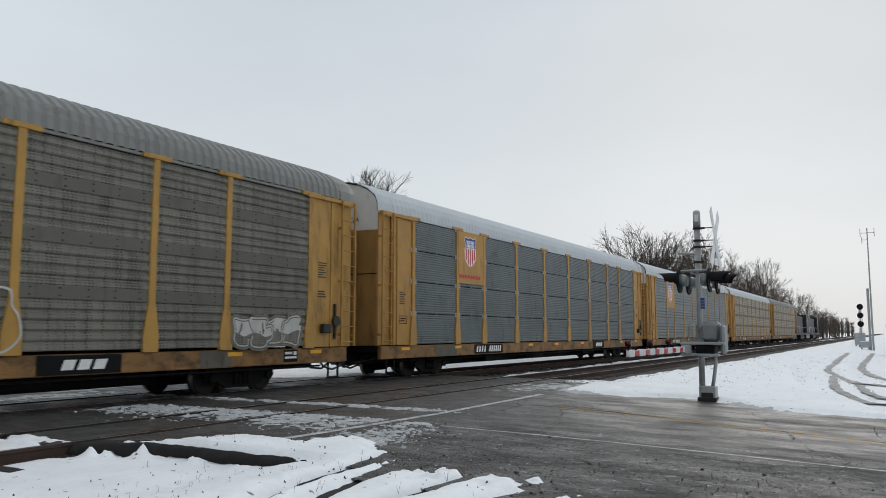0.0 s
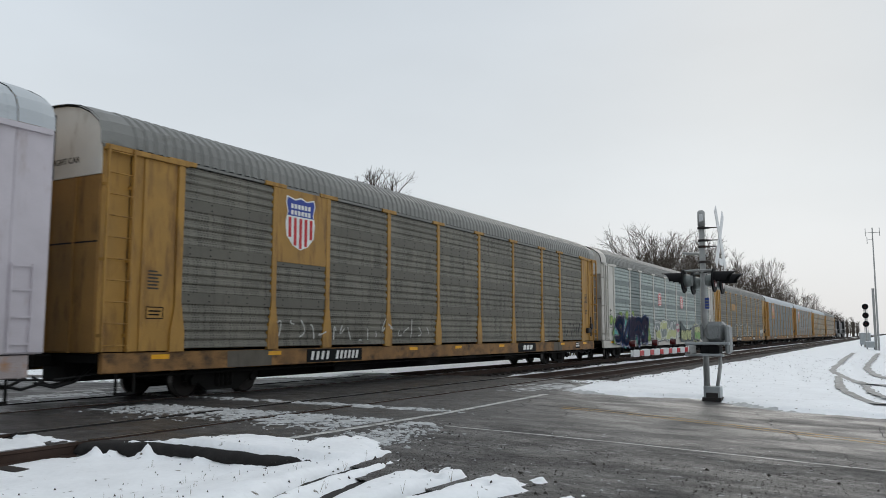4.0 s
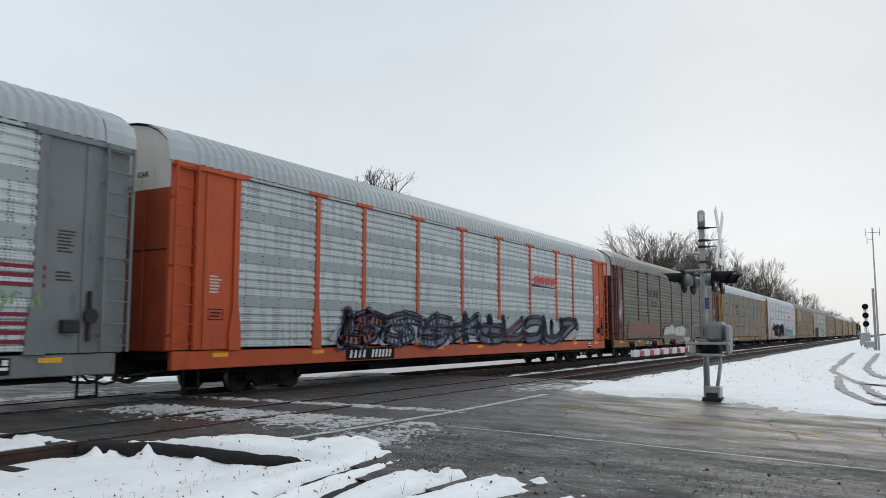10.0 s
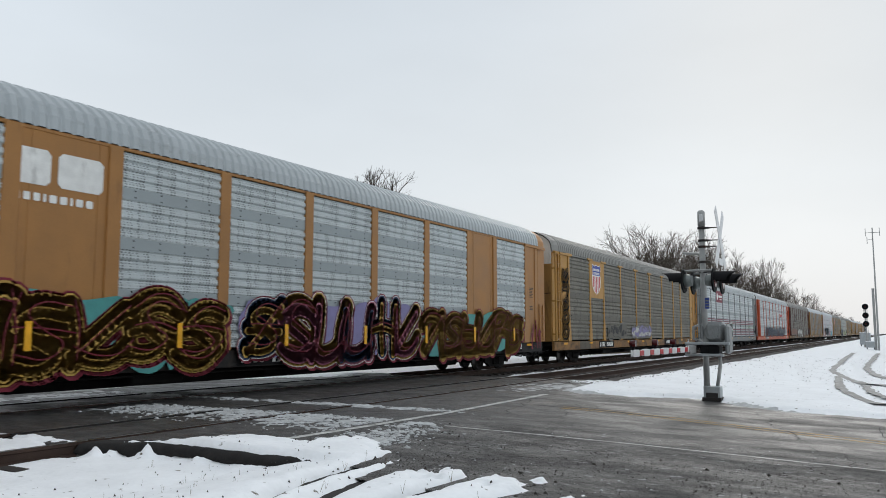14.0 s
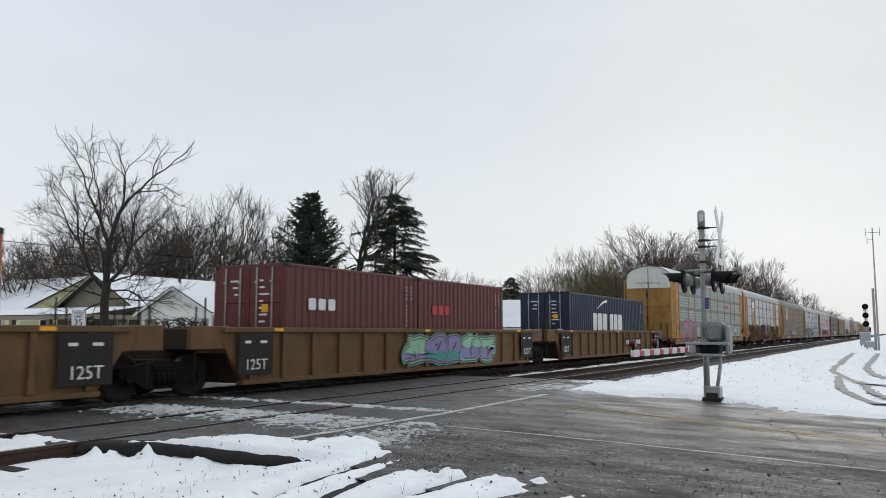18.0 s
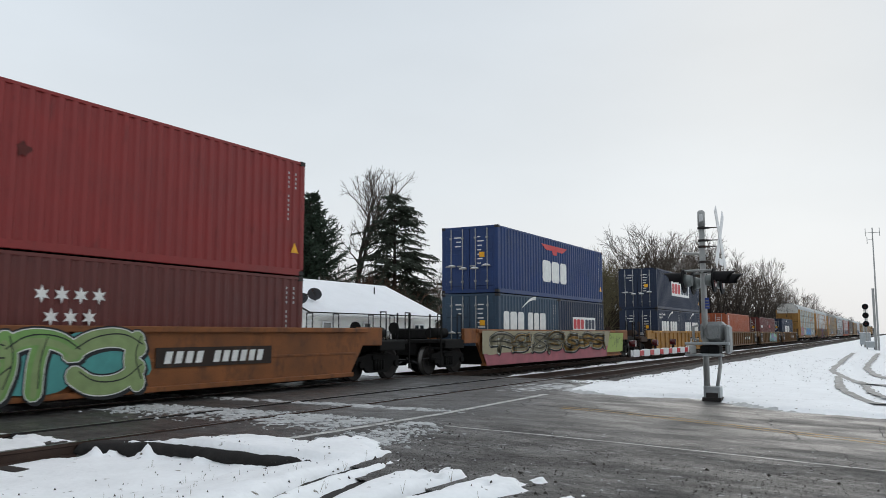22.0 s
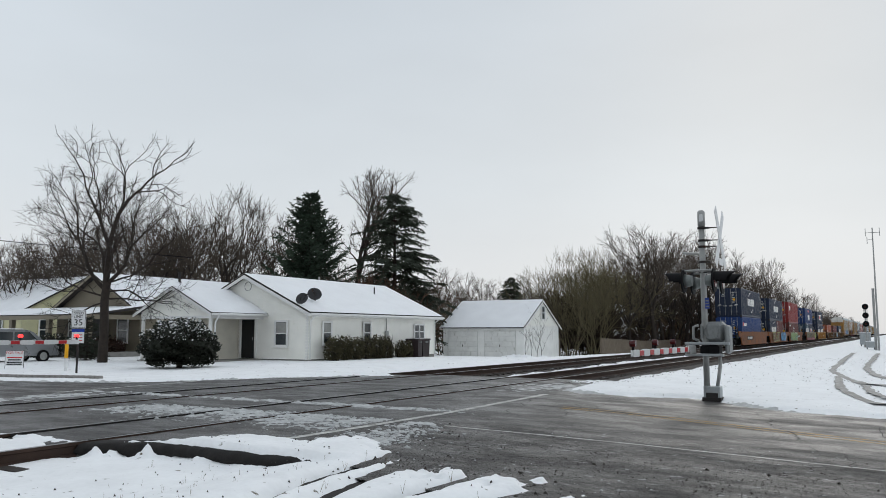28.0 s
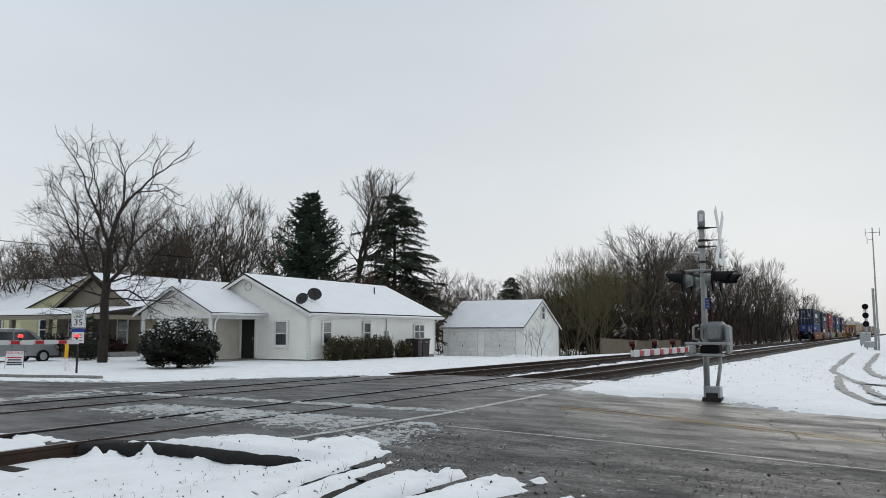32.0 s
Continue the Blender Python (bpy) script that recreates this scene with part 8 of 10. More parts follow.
P_SLAT2 = surf("soiled_slat_panel", lin(128, 126, 121), 0.6, 0.1, 0.18, 1.0, lin(74, 70, 66), 0.20, (1, 1, 0.4))
P_GREEN = surf("greenish_perforated_panel", lin(158, 168, 164), 0.5, 0.15, 0.1, 1.2, lin(110, 116, 108), 0.1, (2, 1, 0.3), holes=24)
P_GREEN_B = surf("greenish_band", lin(112, 122, 120), 0.5, 0.3, 0.08, 1.2)
R_GREY = surf("grey_roof", lin(128, 128, 124), 0.5, 0.3, 0.12, 1.0, lin(96, 94, 88), 0.15, (0.4, 2, 1))
R_SILVER = surf("silver_roof", lin(172, 178, 180), 0.45, 0.4, 0.08, 1.0, lin(130, 132, 130), 0.1, (0.4, 2, 1))
R_SNOW = surf("frosted_roof", lin(192, 197, 200), 0.7, 0, 0.05, 1.0, lin(160, 164, 166), 0.08, (0.4, 2, 1))
W_END = surf("dirty_white_end", lin(208, 206, 200), 0.6, 0, 0.08, 1.5, lin(120, 100, 76), 0.10)
BROWN = surf("brown_paint", lin(84, 42, 36), 0.55, 0, 0.14, 1.5, DARK, 0.15)
ORANGE = surf("orange_paint", lin(184, 76, 34), 0.5, 0, 0.12, 1.5, lin(110, 50, 30), 0.16)
GREYP = surf("grey_paint", lin(114, 118, 118), 0.5, 0, 0.12, 1.5, DARK, 0.12)
KCSW = surf("offwhite_paint", lin(196, 192, 184), 0.55, 0, 0.08, 1.5, lin(120, 100, 80), 0.08)
LILAC = surf("pale_lilac_paint", lin(198, 191, 196), 0.55, 0, 0.08, 1.5, lin(150, 130, 120), 0.10)
TAN = surf("tan_paint", lin(160, 113, 61), 0.5, 0, 0.10, 1.5, lin(112, 76, 44), 0.10)
SPRAY = {k: surf("spray_" + k, lin(*v), 0.6, 0, 0.12, 4) for k, v in dict(
    blue=(78, 104, 160), lilac=(132, 126, 168), teal=(74, 146, 142), lime=(146, 164, 84), navy=(46, 62, 92), steel=(100, 126, 154), red=(190, 60, 66), pink=(180, 108, 128), gold=(190, 152, 74), black=(30, 32, 34),
    white=(222, 222, 220), brown=(92, 56, 40), cyan=(84, 168, 184), green=(120, 160, 90), sky=(60, 140, 190), mint=(140, 190, 160), chalk=(190, 190, 184), maroon=(120, 30, 50), slate=(62, 72, 74), straw=(176, 180, 128), sand=(170, 132, 62), moss=(136, 156, 104), khaki=(150, 142, 116), dove=(138, 142, 156), rosewood=(150, 96, 92)).items()}
S = SPRAY


def style(key, post, panel, band, end, top, roof, cap, sill, **kw):
    # End doors: paint darkened for the shade between cars, with brown grime streaks.
    c = END_TONE.get(end.name, (148, 110, 58))
    kw["shaded_grimy"] = surf(end.name + "_shade_and_grime", lin(*c), 0.75, 0, 0.2, 1.2, lin(70, 52, 34), 0.22, (1, 1, 0.25))
    return dict(key=key, post=post, panel=panel, band=band, end=end, top=top, roof=roof, cap=cap, sill=sill, **kw)


END_TONE = dict(orange_paint=(150, 62, 30), brown_paint=(62, 36, 32), grey_paint=(104, 106, 105), offwhite_paint=(150, 146, 138), pale_lilac_paint=(136, 132, 134), tan_paint=(128, 90, 50))


def joint(k):
    return 185.6 + PITCH * (11 - k)


TRAIN = []


SLACK = {0: -0.2, 1: -0.12, 2: -0.2, 3: -0.2, 4: -0.25, 5: -0.2, 6: -0.25, 7: -0.15, 8: -0.05, 10: 0.4}


def put_rack(k, st, lab):
    car = autorack(joint(k + 1) + PITCH / 2 + SLACK.get(k, 0.0), st, lab)
    TRAIN.append(car)
    return car


def shield(car, x, z0, z1, w):
    zc = (z0 + z1) / 2
    h2 = (z1 - z0) / 2
    out_ = [(-0.46, 1.0), (-0.2, 0.9), (0, 1.0), (0.2, 0.9), (0.46, 1.0), (0.5, 0.75), (0.44, 0.4), (0.5, 0.0), (0.46, -0.5), (0.25, -0.85), (0, -1.0), (-0.25, -0.85), (-0.46, -0.5), (-0.5, 0.0), (-0.44, 0.4), (-0.5, 0.75)]
    y = -SIDE - 0.052
    def sc(k):
        return [(x + a * w * k, zc + b * h2 * k) for a, b in out_]
    sh = part("shield", MB().prism(sc(1.0), "y", y, y - 0.003), M_DECAL, car, "white shield with blue top and red stripes")
    top = [(a, b) for a, b in sc(0.95) if b >= zc + 0.3 * h2]
    blue = [(x - 0.42 * w, zc + 0.22 * h2)] + [(x + a * w * 0.95, zc + b * h2 * 0.95) for a, b in out_ if b >= 0.4][::1]
    pts = [(-0.44, 0.26), (-0.41, 0.4), (-0.47, 0.75), (-0.43, 0.94), (-0.19, 0.85), (0, 0.94), (0.19, 0.85), (0.43, 0.94), (0.47, 0.75), (0.41, 0.4), (0.44, 0.26)]
    part("shield_field", MB().prism([(x + a * w, zc + b * h2) for a, b in pts], "y", y - 0.003, y - 0.006), surf("shield_blue", lin(44, 66, 150), 0.5), sh)
    mb = MB()
    for k in range(5):
        a = -0.36 + k * 0.18
        lowz = -0.72 + 0.22 * (1 - abs(a) / 0.4) * -1
        mb.box(x + (a - 0.045) * w, y - 0.006, zc + (lowz if abs(a) < 0.3 else -0.55) * h2, x + (a + 0.045) * w, y - 0.003, zc + 0.2 * h2)
    part("shield_stripe", mb, M_RED, sh)
    mb = MB()
    for r_ in range(2):
        for k in range(6):
            mb.box(x + (-0.33 + k * 0.115) * w, y - 0.009, zc + (0.62 - r_ * 0.24) * h2 - 0.05, x + (-0.25 + k * 0.115) * w, y - 0.0065, zc + (0.62 - r_ * 0.24) * h2 + 0.06)
    part("shield_bar", mb, M_DECAL, sh)


UPS = dict(post=Y1_, end=Y1_, top=W_END, cap=R_SNOW, sill=SILL_Y)
P_DULL = surf("dull_beige_panel", lin(158, 150, 132), 0.6, 0.1, 0.14, 0.9, lin(112, 104, 90), 0.22, (1.6, 1, 0.22), holes=24)
c = put_rack(-4, style("a4", surf("faded_pink_paint", lin(172, 140, 116), 0.6, 0, 0.12, 1.5), P_DULL, P_DIRTY_B, Y2_, W_END, R_GREY, R_GREY, SILL_Y), "faded grey and pink autorack wagon")
c = put_rack(-3, style("a3", Y1_, P_DULL, P_DIRTY_B, Y1_, W_END, R_SNOW, R_SNOW, SILL_Y), "ochre and silver autorack wagon with frosted roof")
c = put_rack(-2, style("a2", Y1_, P_SLAT, P_SLAT, Y1_, W_END, R_SNOW, R_SNOW, SILL_Y, plate=1), "grey autorack wagon with ochre posts and plate")
shield(c, -8.15, 3.35, 4.65, 1.1)
c = put_rack(-1, style("a1", Y1_, P_SLAT, P_SLAT, Y1_, W_END, R_SNOW, R_SNOW, SILL_Y, style="slats", plate=1), "grey slatted autorack wagon with ochre posts and shield")
shield(c, -8.15, 3.6, 4.65, 0.85)
blocks(c, -8.95, 3.2, [0.16] * 8, 0.12, 0.04, M_RED, -SIDE - 0.052)

c = put_rack(0, style("b1", Y3_, P_DIRTY, P_DIRTY_B, Y3_, surf("dirty_beige_end", lin(150, 136, 104), 0.7, 0, 0.12, 1.5, lin(100, 84, 56), 0.2), R_GREY, R_GREY, SILL_Y, number=-3.0), "soiled grey autorack wagon with ochre posts and chalk graffiti")
blocks(c, -6.6, 3.38, [0.55, 0.46, 0.55], 0.52, 0.08, Y1_, -SIDE - 0.05, lab="ochre block logo")
qb = part("end_board", MB().box(-12.64, -SIDE - 0.021, 3.12, -12.08, -SIDE - 0.0155, 3.72, 0, 0.002), S["black"], c, "board with a dark outline and faded bars")
part("board_face", MB().box(-12.62, -SIDE - 0.024, 3.14, -12.10, -SIDE - 0.0215, 3.70), Y3_, qb)
for k, wd in enumerate((0.30, 0.34, 0.40)):
    part("board_bar", MB().box(-12.36 - wd / 2, -SIDE - 0.027, 3.54 - k * 0.17, -12.36 + wd / 2, -SIDE - 0.0245, 3.61 - k * 0.17), surf("faded_brown_stencil", lin(96, 70, 40), 0.7), qb)
part("logo_line", MB().box(-6.65, -SIDE - 0.053, 3.28, -4.95, -SIDE - 0.05, 3.34), Y1_, c)
graffiti(c, -5.5, 4.2, 0.98, 2.1, 8, [P_DIRTY], S["chalk"], P_DIRTY_B, 3, lab="white outlined graffiti", bare=True)
graffiti(c, 9.3, 11.4, 1.05, 1.75, 4, [S["chalk"], P_DIRTY], P_DIRTY_B, P_DIRTY, 4, lab="faint white graffiti")

c = put_rack(1, style("b2", KCSW, P_GREEN, P_GREEN_B, KCSW, W_END, R_GREY, KCSW, KCSW, number=-4.5, darkbays=(1, 7)), "off-white autorack wagon with blue and lime graffiti")
graffiti(c, -11.79, -5.94, 0.72, 2.2, 5, [S["lilac"], S["lilac"], S["blue"]], S["navy"], S["teal"], 5, lab="large blue and lilac graffiti lettering", wild=True, hi=S["white"])
for k, (x_, z_) in enumerate(((-11.79 - 0.75, 2.0), (-11.79 - 0.1, 1.9), (-11.79 - 0.2, 1.45), (-11.79 - 0.15, 1.0), (-11.79 + 0.9, 2.25), (-11.79 + 2.0, 2.3), (-11.79 + 3.1, 2.3), (-5.94 - 0.3, 2.15), (-5.94 + 0.35, 1.9), (-5.94 + 0.3, 1.5), (-5.94 + 0.5, 1.1))):
    graffiti(c, x_ - 0.16, x_ + 0.16, z_ - 0.18, z_ + 0.18, 1, [S["lime"]], S["black"], S["green"], 70 + k, y=-1.571, lab="lime spot beside the graffiti")
graffiti(c, -4.0, 0.9, 0.95, 2.15, 4, [P_GREEN_B, S["straw"]], S["white"], S["slate"], 8, lab="dark and pale lime graffiti with white outline")
graffiti(c, 0.95, 1.75, 1.45, 1.9, 3, [S["pink"], S["chalk"]], S["maroon"], S["pink"], 7, y=-1.58)
p = part("graffiti", MB().prism([(2.2, 0.75), (5.9, 0.75), (5.7, 0.95), (2.25, 2.15)], "y", -1.576, -1.579), S["slate"], c, "dark and straw wedge of graffiti")
graffiti(c, 2.4, 5.2, 0.85, 1.6, 5, [S["straw"]], S["black"], S["slate"], 9, y=-1.582, square=True)
graffiti(c, 5.0, 6.2, 1.3, 1.65, 3, [S["chalk"]], S["navy"], S["slate"], 10)
graffiti(c, 6.3, 8.1, 0.8, 1.95, 2, [S["straw"], S["green"]], S["black"], S["straw"], 12)
for xx in (-2.85, 2.85):
    def octagon(w_, h_, c_):
        return [(xx - w_, 3.4 - h_ + c_), (xx - w_ + c_, 3.4 - h_), (xx + w_ - c_, 3.4 - h_), (xx + w_, 3.4 - h_ + c_), (xx + w_, 3.4 + h_ - c_), (xx + w_ - c_, 3.4 + h_), (xx - w_ + c_, 3.4 + h_), (xx - w_, 3.4 + h_ - c_)]
    p = part("emblem", MB().prism(octagon(0.38, 0.41, 0.15), "y", -SIDE - 0.048, -SIDE - 0.044), S["red"], c, "red eight-sided emblem with a white rim")
    part("emblem_rim", MB().prism(octagon(0.355, 0.385, 0.14), "y", -SIDE - 0.051, -SIDE - 0.0485), M_DECAL, p)
    part("emblem_face", MB().prism(octagon(0.315, 0.345, 0.125), "y", -SIDE - 0.054, -SIDE - 0.0515), M_RED, p)
    for k, (xa, xb) in enumerate(((-0.2, 0.2), (-0.2, 0.1), (-0.22, 0.24), (-0.12, 0.2))):
        part("emblem_bar", MB().box(xx + xa, -SIDE - 0.057, 3.57 - k * 0.145, xx + xb, -SIDE - 0.0545, 3.65 - k * 0.145), M_DECAL, p)

c = put_rack(2, style("b3", Y2_, P_DIRTY, P_DIRTY_B, Y2_, W_END, R_GREY, R_GREY, SILL_Y, plate=1), "soiled grey autorack wagon with rusty ochre ends")
scrawl(c, 9.4, 11.4, 1.1, 1.9, 12, S["black"], 13, 0.03)
scrawl(c, -9.0, -2, 1.1, 1.8, 18, S["chalk"], 14, 0.02)
shield(c, -8.15, 3.35, 4.65, 1.1)

c = put_rack(3, style("b4", LILAC, P_SILVER, P_SILVER_B, LILAC, surf("ochre_end_flaking", lin(190, 140, 40), 0.6, 0, 0.15, 2, lin(200, 200, 196), 0.25), R_SNOW, R_SNOW, surf("stained_lilac_sill", lin(170, 158, 156), 0.6, 0, 0.2, 2, lin(176, 118, 50), 0.30, (0.7, 1, 1)), enclosed=True, number=-5.6, rail=LILAC),
             "pale lilac enclosed autorack wagon with dark blue graffiti")
graffiti(c, -10.8, -0.5, 0.95, 2.35, 9, [S["navy"], S["steel"], S["navy"], S["black"]], S["black"], P_SILVER_B, 15, lab="large dark blue graffiti lettering", wild=True, hi=S["steel"])
graffiti(c, -12.0, -9.6, 0.8, 1.6, 4, [S["red"], S["chalk"]], S["white"], S["pink"], 16, y=-1.59)
graffiti(c, 0.2, 5.0, 0.95, 1.9, 6, [S["pink"], S["chalk"], S["steel"]], S["navy"], S["chalk"], 17)
graffiti(c, 5.6, 10.0, 0.75, 1.75, 5, [S["cyan"], S["teal"]], S["navy"], S["cyan"], 18, lab="turquoise graffiti lettering")
painted_word(c, "MELTED", -8.4, -6.2, 0.66, 0.98, S["white"], S["red"], S["red"], -1.59, 19, 0.01, "white and red sprayed capitals", 0.03, 0.02)
blocks(c, 4.9, 3.25, [0.35] * 4, 0.35, 0.06, S["red"], -SIDE - 0.05, slant=0.2, lab="red block logo")

# End panels in a darker ochre than the posts, with brown streaks.
c = put_rack(4, style("b5", Y1_, P_SLAT2, P_SLAT2, surf("dark_streaked_ochre", lin(148, 110, 56), 0.6, 0, 0.18, 1.5, lin(84, 58, 34), 0.24, (1, 1, 0.22)), W_END, R_SNOW, R_SNOW, SILL_Y, style="slats"), "grey slatted autorack wagon with ochre posts")
blocks(c, -5.9, 3.55, [0.3, 0.3], 0.35, 0.06, S["black"], -SIDE - 0.05, slant=0.3)
for k in range(3):
    part("logo", MB().box(-6.9, -SIDE - 0.05, 3.6 + k * 0.12, -6.0, -SIDE - 0.047, 3.65 + k * 0.12), S["black"], c)
bars(c, -6.0, 3.05, 1.2, 0.4, 2, S["black"], -SIDE - 0.05)
scrawl(c, -11.8, -7.5, 1.1, 2.1, 14, S["chalk"], 23, 0.016)
scrawl(c, 2.6, 4.0, 1.1, 1.9, 8, S["chalk"], 24, 0.016)
letters("BTM", 0.46, S["chalk"], c, pose(-0.23, -1.56, 1.5, 90, 0, 0), "graffiti", "thin white sprayed capitals")

c = put_rack(5, style("b6", BROWN, P_DIRTY, P_DIRTY_B, BROWN, W_END, R_GREY, R_GREY, SILL_Y, stencil=M_DECAL), "soiled autorack wagon with dark brown posts")
blocks(c, -6.0, 3.45, [0.55, 0.55], 0.42, 0.07, S["black"], -SIDE - 0.05, slant=0.3)
for k in range(4):
    part("logo", MB().box(-7.3 + 0.1 * k, -SIDE - 0.05, 3.47 + k * 0.10, -6.1, -SIDE - 0.047, 3.54 + k * 0.10), S["black"], c)
bars(c, -6.4, 2.9, 1.6, 0.42, 2, S["black"], -SIDE - 0.05)
graffiti(c, -3.6, 3.1, 0.72, 1.8, 5, [S["chalk"], P_DIRTY], S["black"], S["black"], 25, lab="white and black graffiti lettering")
scrawl(c, 9.6, 11.4, 1.1, 1.9, 10, S["chalk"], 26, 0.03)
graffiti(c, -11.0, -5.2, 1.1, 1.95, 5, [surf("faded_red_spray", lin(132, 92, 80), 0.7)], P_DIRTY_B, P_DIRTY, 27, lab="faded red graffiti")
scrawl(c, -12.7, -12.15, 1.3, 4.2, 12, S["chalk"], 28, 0.009, lab="white chalk drawing on the end panel")

c = put_rack(6, style("b7", ORANGE, P_SILVER, P_SILVER_B, ORANGE, W_END, R_SILVER, R_SILVER, ORANGE, stencil=S["chalk"]), "bright orange and silver autorack wagon")
blocks(c, 4.6, 3.35, [0.5] * 4, 0.28, 0.08, S["red"], -SIDE - 0.05, slant=0.25, lab="orange-red block logo")
part("logo", MB().prism([(4.3, 3.2), (6.9, 3.2), (6.95, 3.24), (4.45, 3.3)], "y", -SIDE - 0.053, -SIDE - 0.05), S["black"], c)
graffiti(c, -8.0, 9.3, 1.02, 1.95, 9, [S["dove"], S["dove"], S["rosewood"]], S["navy"], P_SILVER_B, 29, lab="long loose grey and red graffiti", wild=True)

c = put_rack(7, style("b8", GREYP, P_SILVER, P_SILVER_B, GREYP, W_END, R_SILVER, R_SILVER, GREYP), "grey autorack wagon with maroon stripes and black graffiti")
for z_, hgt in ((2.42, 0.07), (2.27, 0.07), (2.12, 0.07), (1.62, 0.07), (1.47, 0.07), (1.32, 0.07), (1.17, 0.07)):
    part("stripe", MB().box(-12.0, -SIDE - 0.041, z_, 12.0, -SIDE - 0.037, z_ + hgt), S["maroon"], c)
p = part("logo", MB().box(-7.02, -SIDE - 0.052, 3.84, -4.37, -SIDE - 0.046, 4.76, 0, 0.02), S["maroon"], c, "maroon logo plate")
part("logo_bar", MB().box(-6.05, -SIDE - 0.056, 4.24, -4.6, -SIDE - 0.053, 4.42).box(-5.6, -SIDE - 0.056, 4.06, -4.75, -SIDE - 0.053, 4.14).cyl((-6.5, -SIDE - 0.053, 4.3), (-6.5, -SIDE - 0.056, 4.3), 0.28, 16), M_DECAL, p)
painted_word(c, "ENE", -11.9, -6.9, 0.85, 2.12, S["black"], S["white"], S["mint"], -1.566, 31, 0.07, "black block lettering with a white edge", 0.018, 0.012)
painted_word(c, "TSS", -6.2, 0.0, 0.85, 2.12, S["black"], S["white"], S["mint"], -1.566, 32, 0.07, "black block lettering with a white edge", 0.018, 0.012)
scrawl(c, 5.0, 12.0, 1.75, 2.05, 34, S["green"], 33, 0.025, lab="green scrawled graffiti line")
scrawl(c, -13.0, -12.4, 1.2, 3.5, 14, S["green"], 34, 0.03)

c = put_rack(8, style("b9", Y1_, P_DIRTY, P_DIRTY_B, Y1_, W_END, R_GREY, R_GREY, SILL_Y, plate=1), "soiled grey autorack wagon with ochre posts and shield")
shield(c, -8.15, 3.2, 4.66, 1.25)
for k in range(5):
    graffiti(c, -12.65, -12.1, 1.15 + k * 0.62, 1.68 + k * 0.62, 1, [Y1_, Y2_], S["black"], Y1_, 35 + 3 * k, lab="black outlined graffiti on the end panel", wild=True)
graffiti(c, -6.4, -3.6, 1.05, 1.75, 4, [S["black"], P_DIRTY_B], P_DIRTY_B, P_DIRTY, 36, lab="dark smeared graffiti")
graffiti(c, -2.4, 1.4, 1.1, 1.75, 6, [S["lilac"], S["chalk"]], P_DIRTY_B, P_DIRTY, 37, lab="pale violet graffiti")

c = put_rack(9, style("b10", TAN, P_SILVER, P_SILVER_B, TAN, surf("ochre_end", lin(196, 140, 56), 0.6, 0, 0.12, 2), R_SILVER, TAN, surf("black_sill", lin(26, 24, 23), 0.7, 0, 0.2, 3, lin(60, 48, 38), 0.15), enclosed=True, number=-2.6, rail=TAN), "tan enclosed autorack wagon with colourful graffiti")
blocks(c, -9.2, 3.86, [0.86, 0.92], 0.62, 0.12, M_DECAL, -SIDE - 0.03, lab="white block logo")
blocks(c, -9.0, 3.58, [0.12, 0.12, 0.12, 0.05, 0.14, 0.14, 0.05, 0.14, 0.14], 0.14, 0.06, M_DECAL, -SIDE - 0.03)
graffiti(c, -11.4, -4.3, 0.62, 2.1, 6, [S["gold"], S["gold"], S["sand"]], S["maroon"], S["teal"], 41, lab="gold and maroon graffiti lettering", wild=True)
graffiti(c, -3.6, 3.6, 0.62, 2.25, 6, [S["gold"], S["pink"], S["navy"]], S["maroon"], S["lilac"], 42, lab="gold and pink graffiti lettering", wild=True, hi=S["white"])
graffiti(c, 4.0, 11.3, 0.62, 2.1, 6, [S["gold"], S["gold"], S["sand"]], S["maroon"], S["teal"], 43, lab="gold and maroon graffiti lettering", wild=True)
scrawl(c, 12.2, 13.2, 0.7, 1.9, 10, S["maroon"], 44, 0.04)
for k in range(8):
    part("reflector", MB().box(-11.9 + k * 3.2, -1.60, 1.05, -11.78 + k * 3.2, -1.594, 1.55), M_YELLOW, c)

c = put_rack(10, style("b11", Y1_, P_GREEN, P_GREEN_B, Y1_, W_END, R_SILVER, R_SILVER, SILL_Y), "ochre and silver autorack wagon with pink and blue graffiti")
graffiti(c, -11.6, -7.4, 0.95, 2.2, 4, [S["pink"], P_GREEN_B], S["maroon"], S["pink"], 45, lab="pink outlined graffiti")
graffiti(c, -6.6, -4.0, 1.1, 1.8, 4, [S["chalk"]], P_GREEN_B, S["mint"], 46)
graffiti(c, -3.6, 4.0, 1.0, 2.1, 7, [S["sky"], S["blue"]], S["navy"], S["cyan"], 47, lab="blue graffiti lettering")
graffiti(c, 5.0, 9.0, 1.05, 1.9, 4, [P_GREEN_B, S["chalk"]], S["navy"], P_GREEN, 48)
blocks(c, 4.6, 3.4, [0.3] * 4, 0.22, 0.06, S["red"], -SIDE - 0.05, slant=0.25, lab="red block logo")


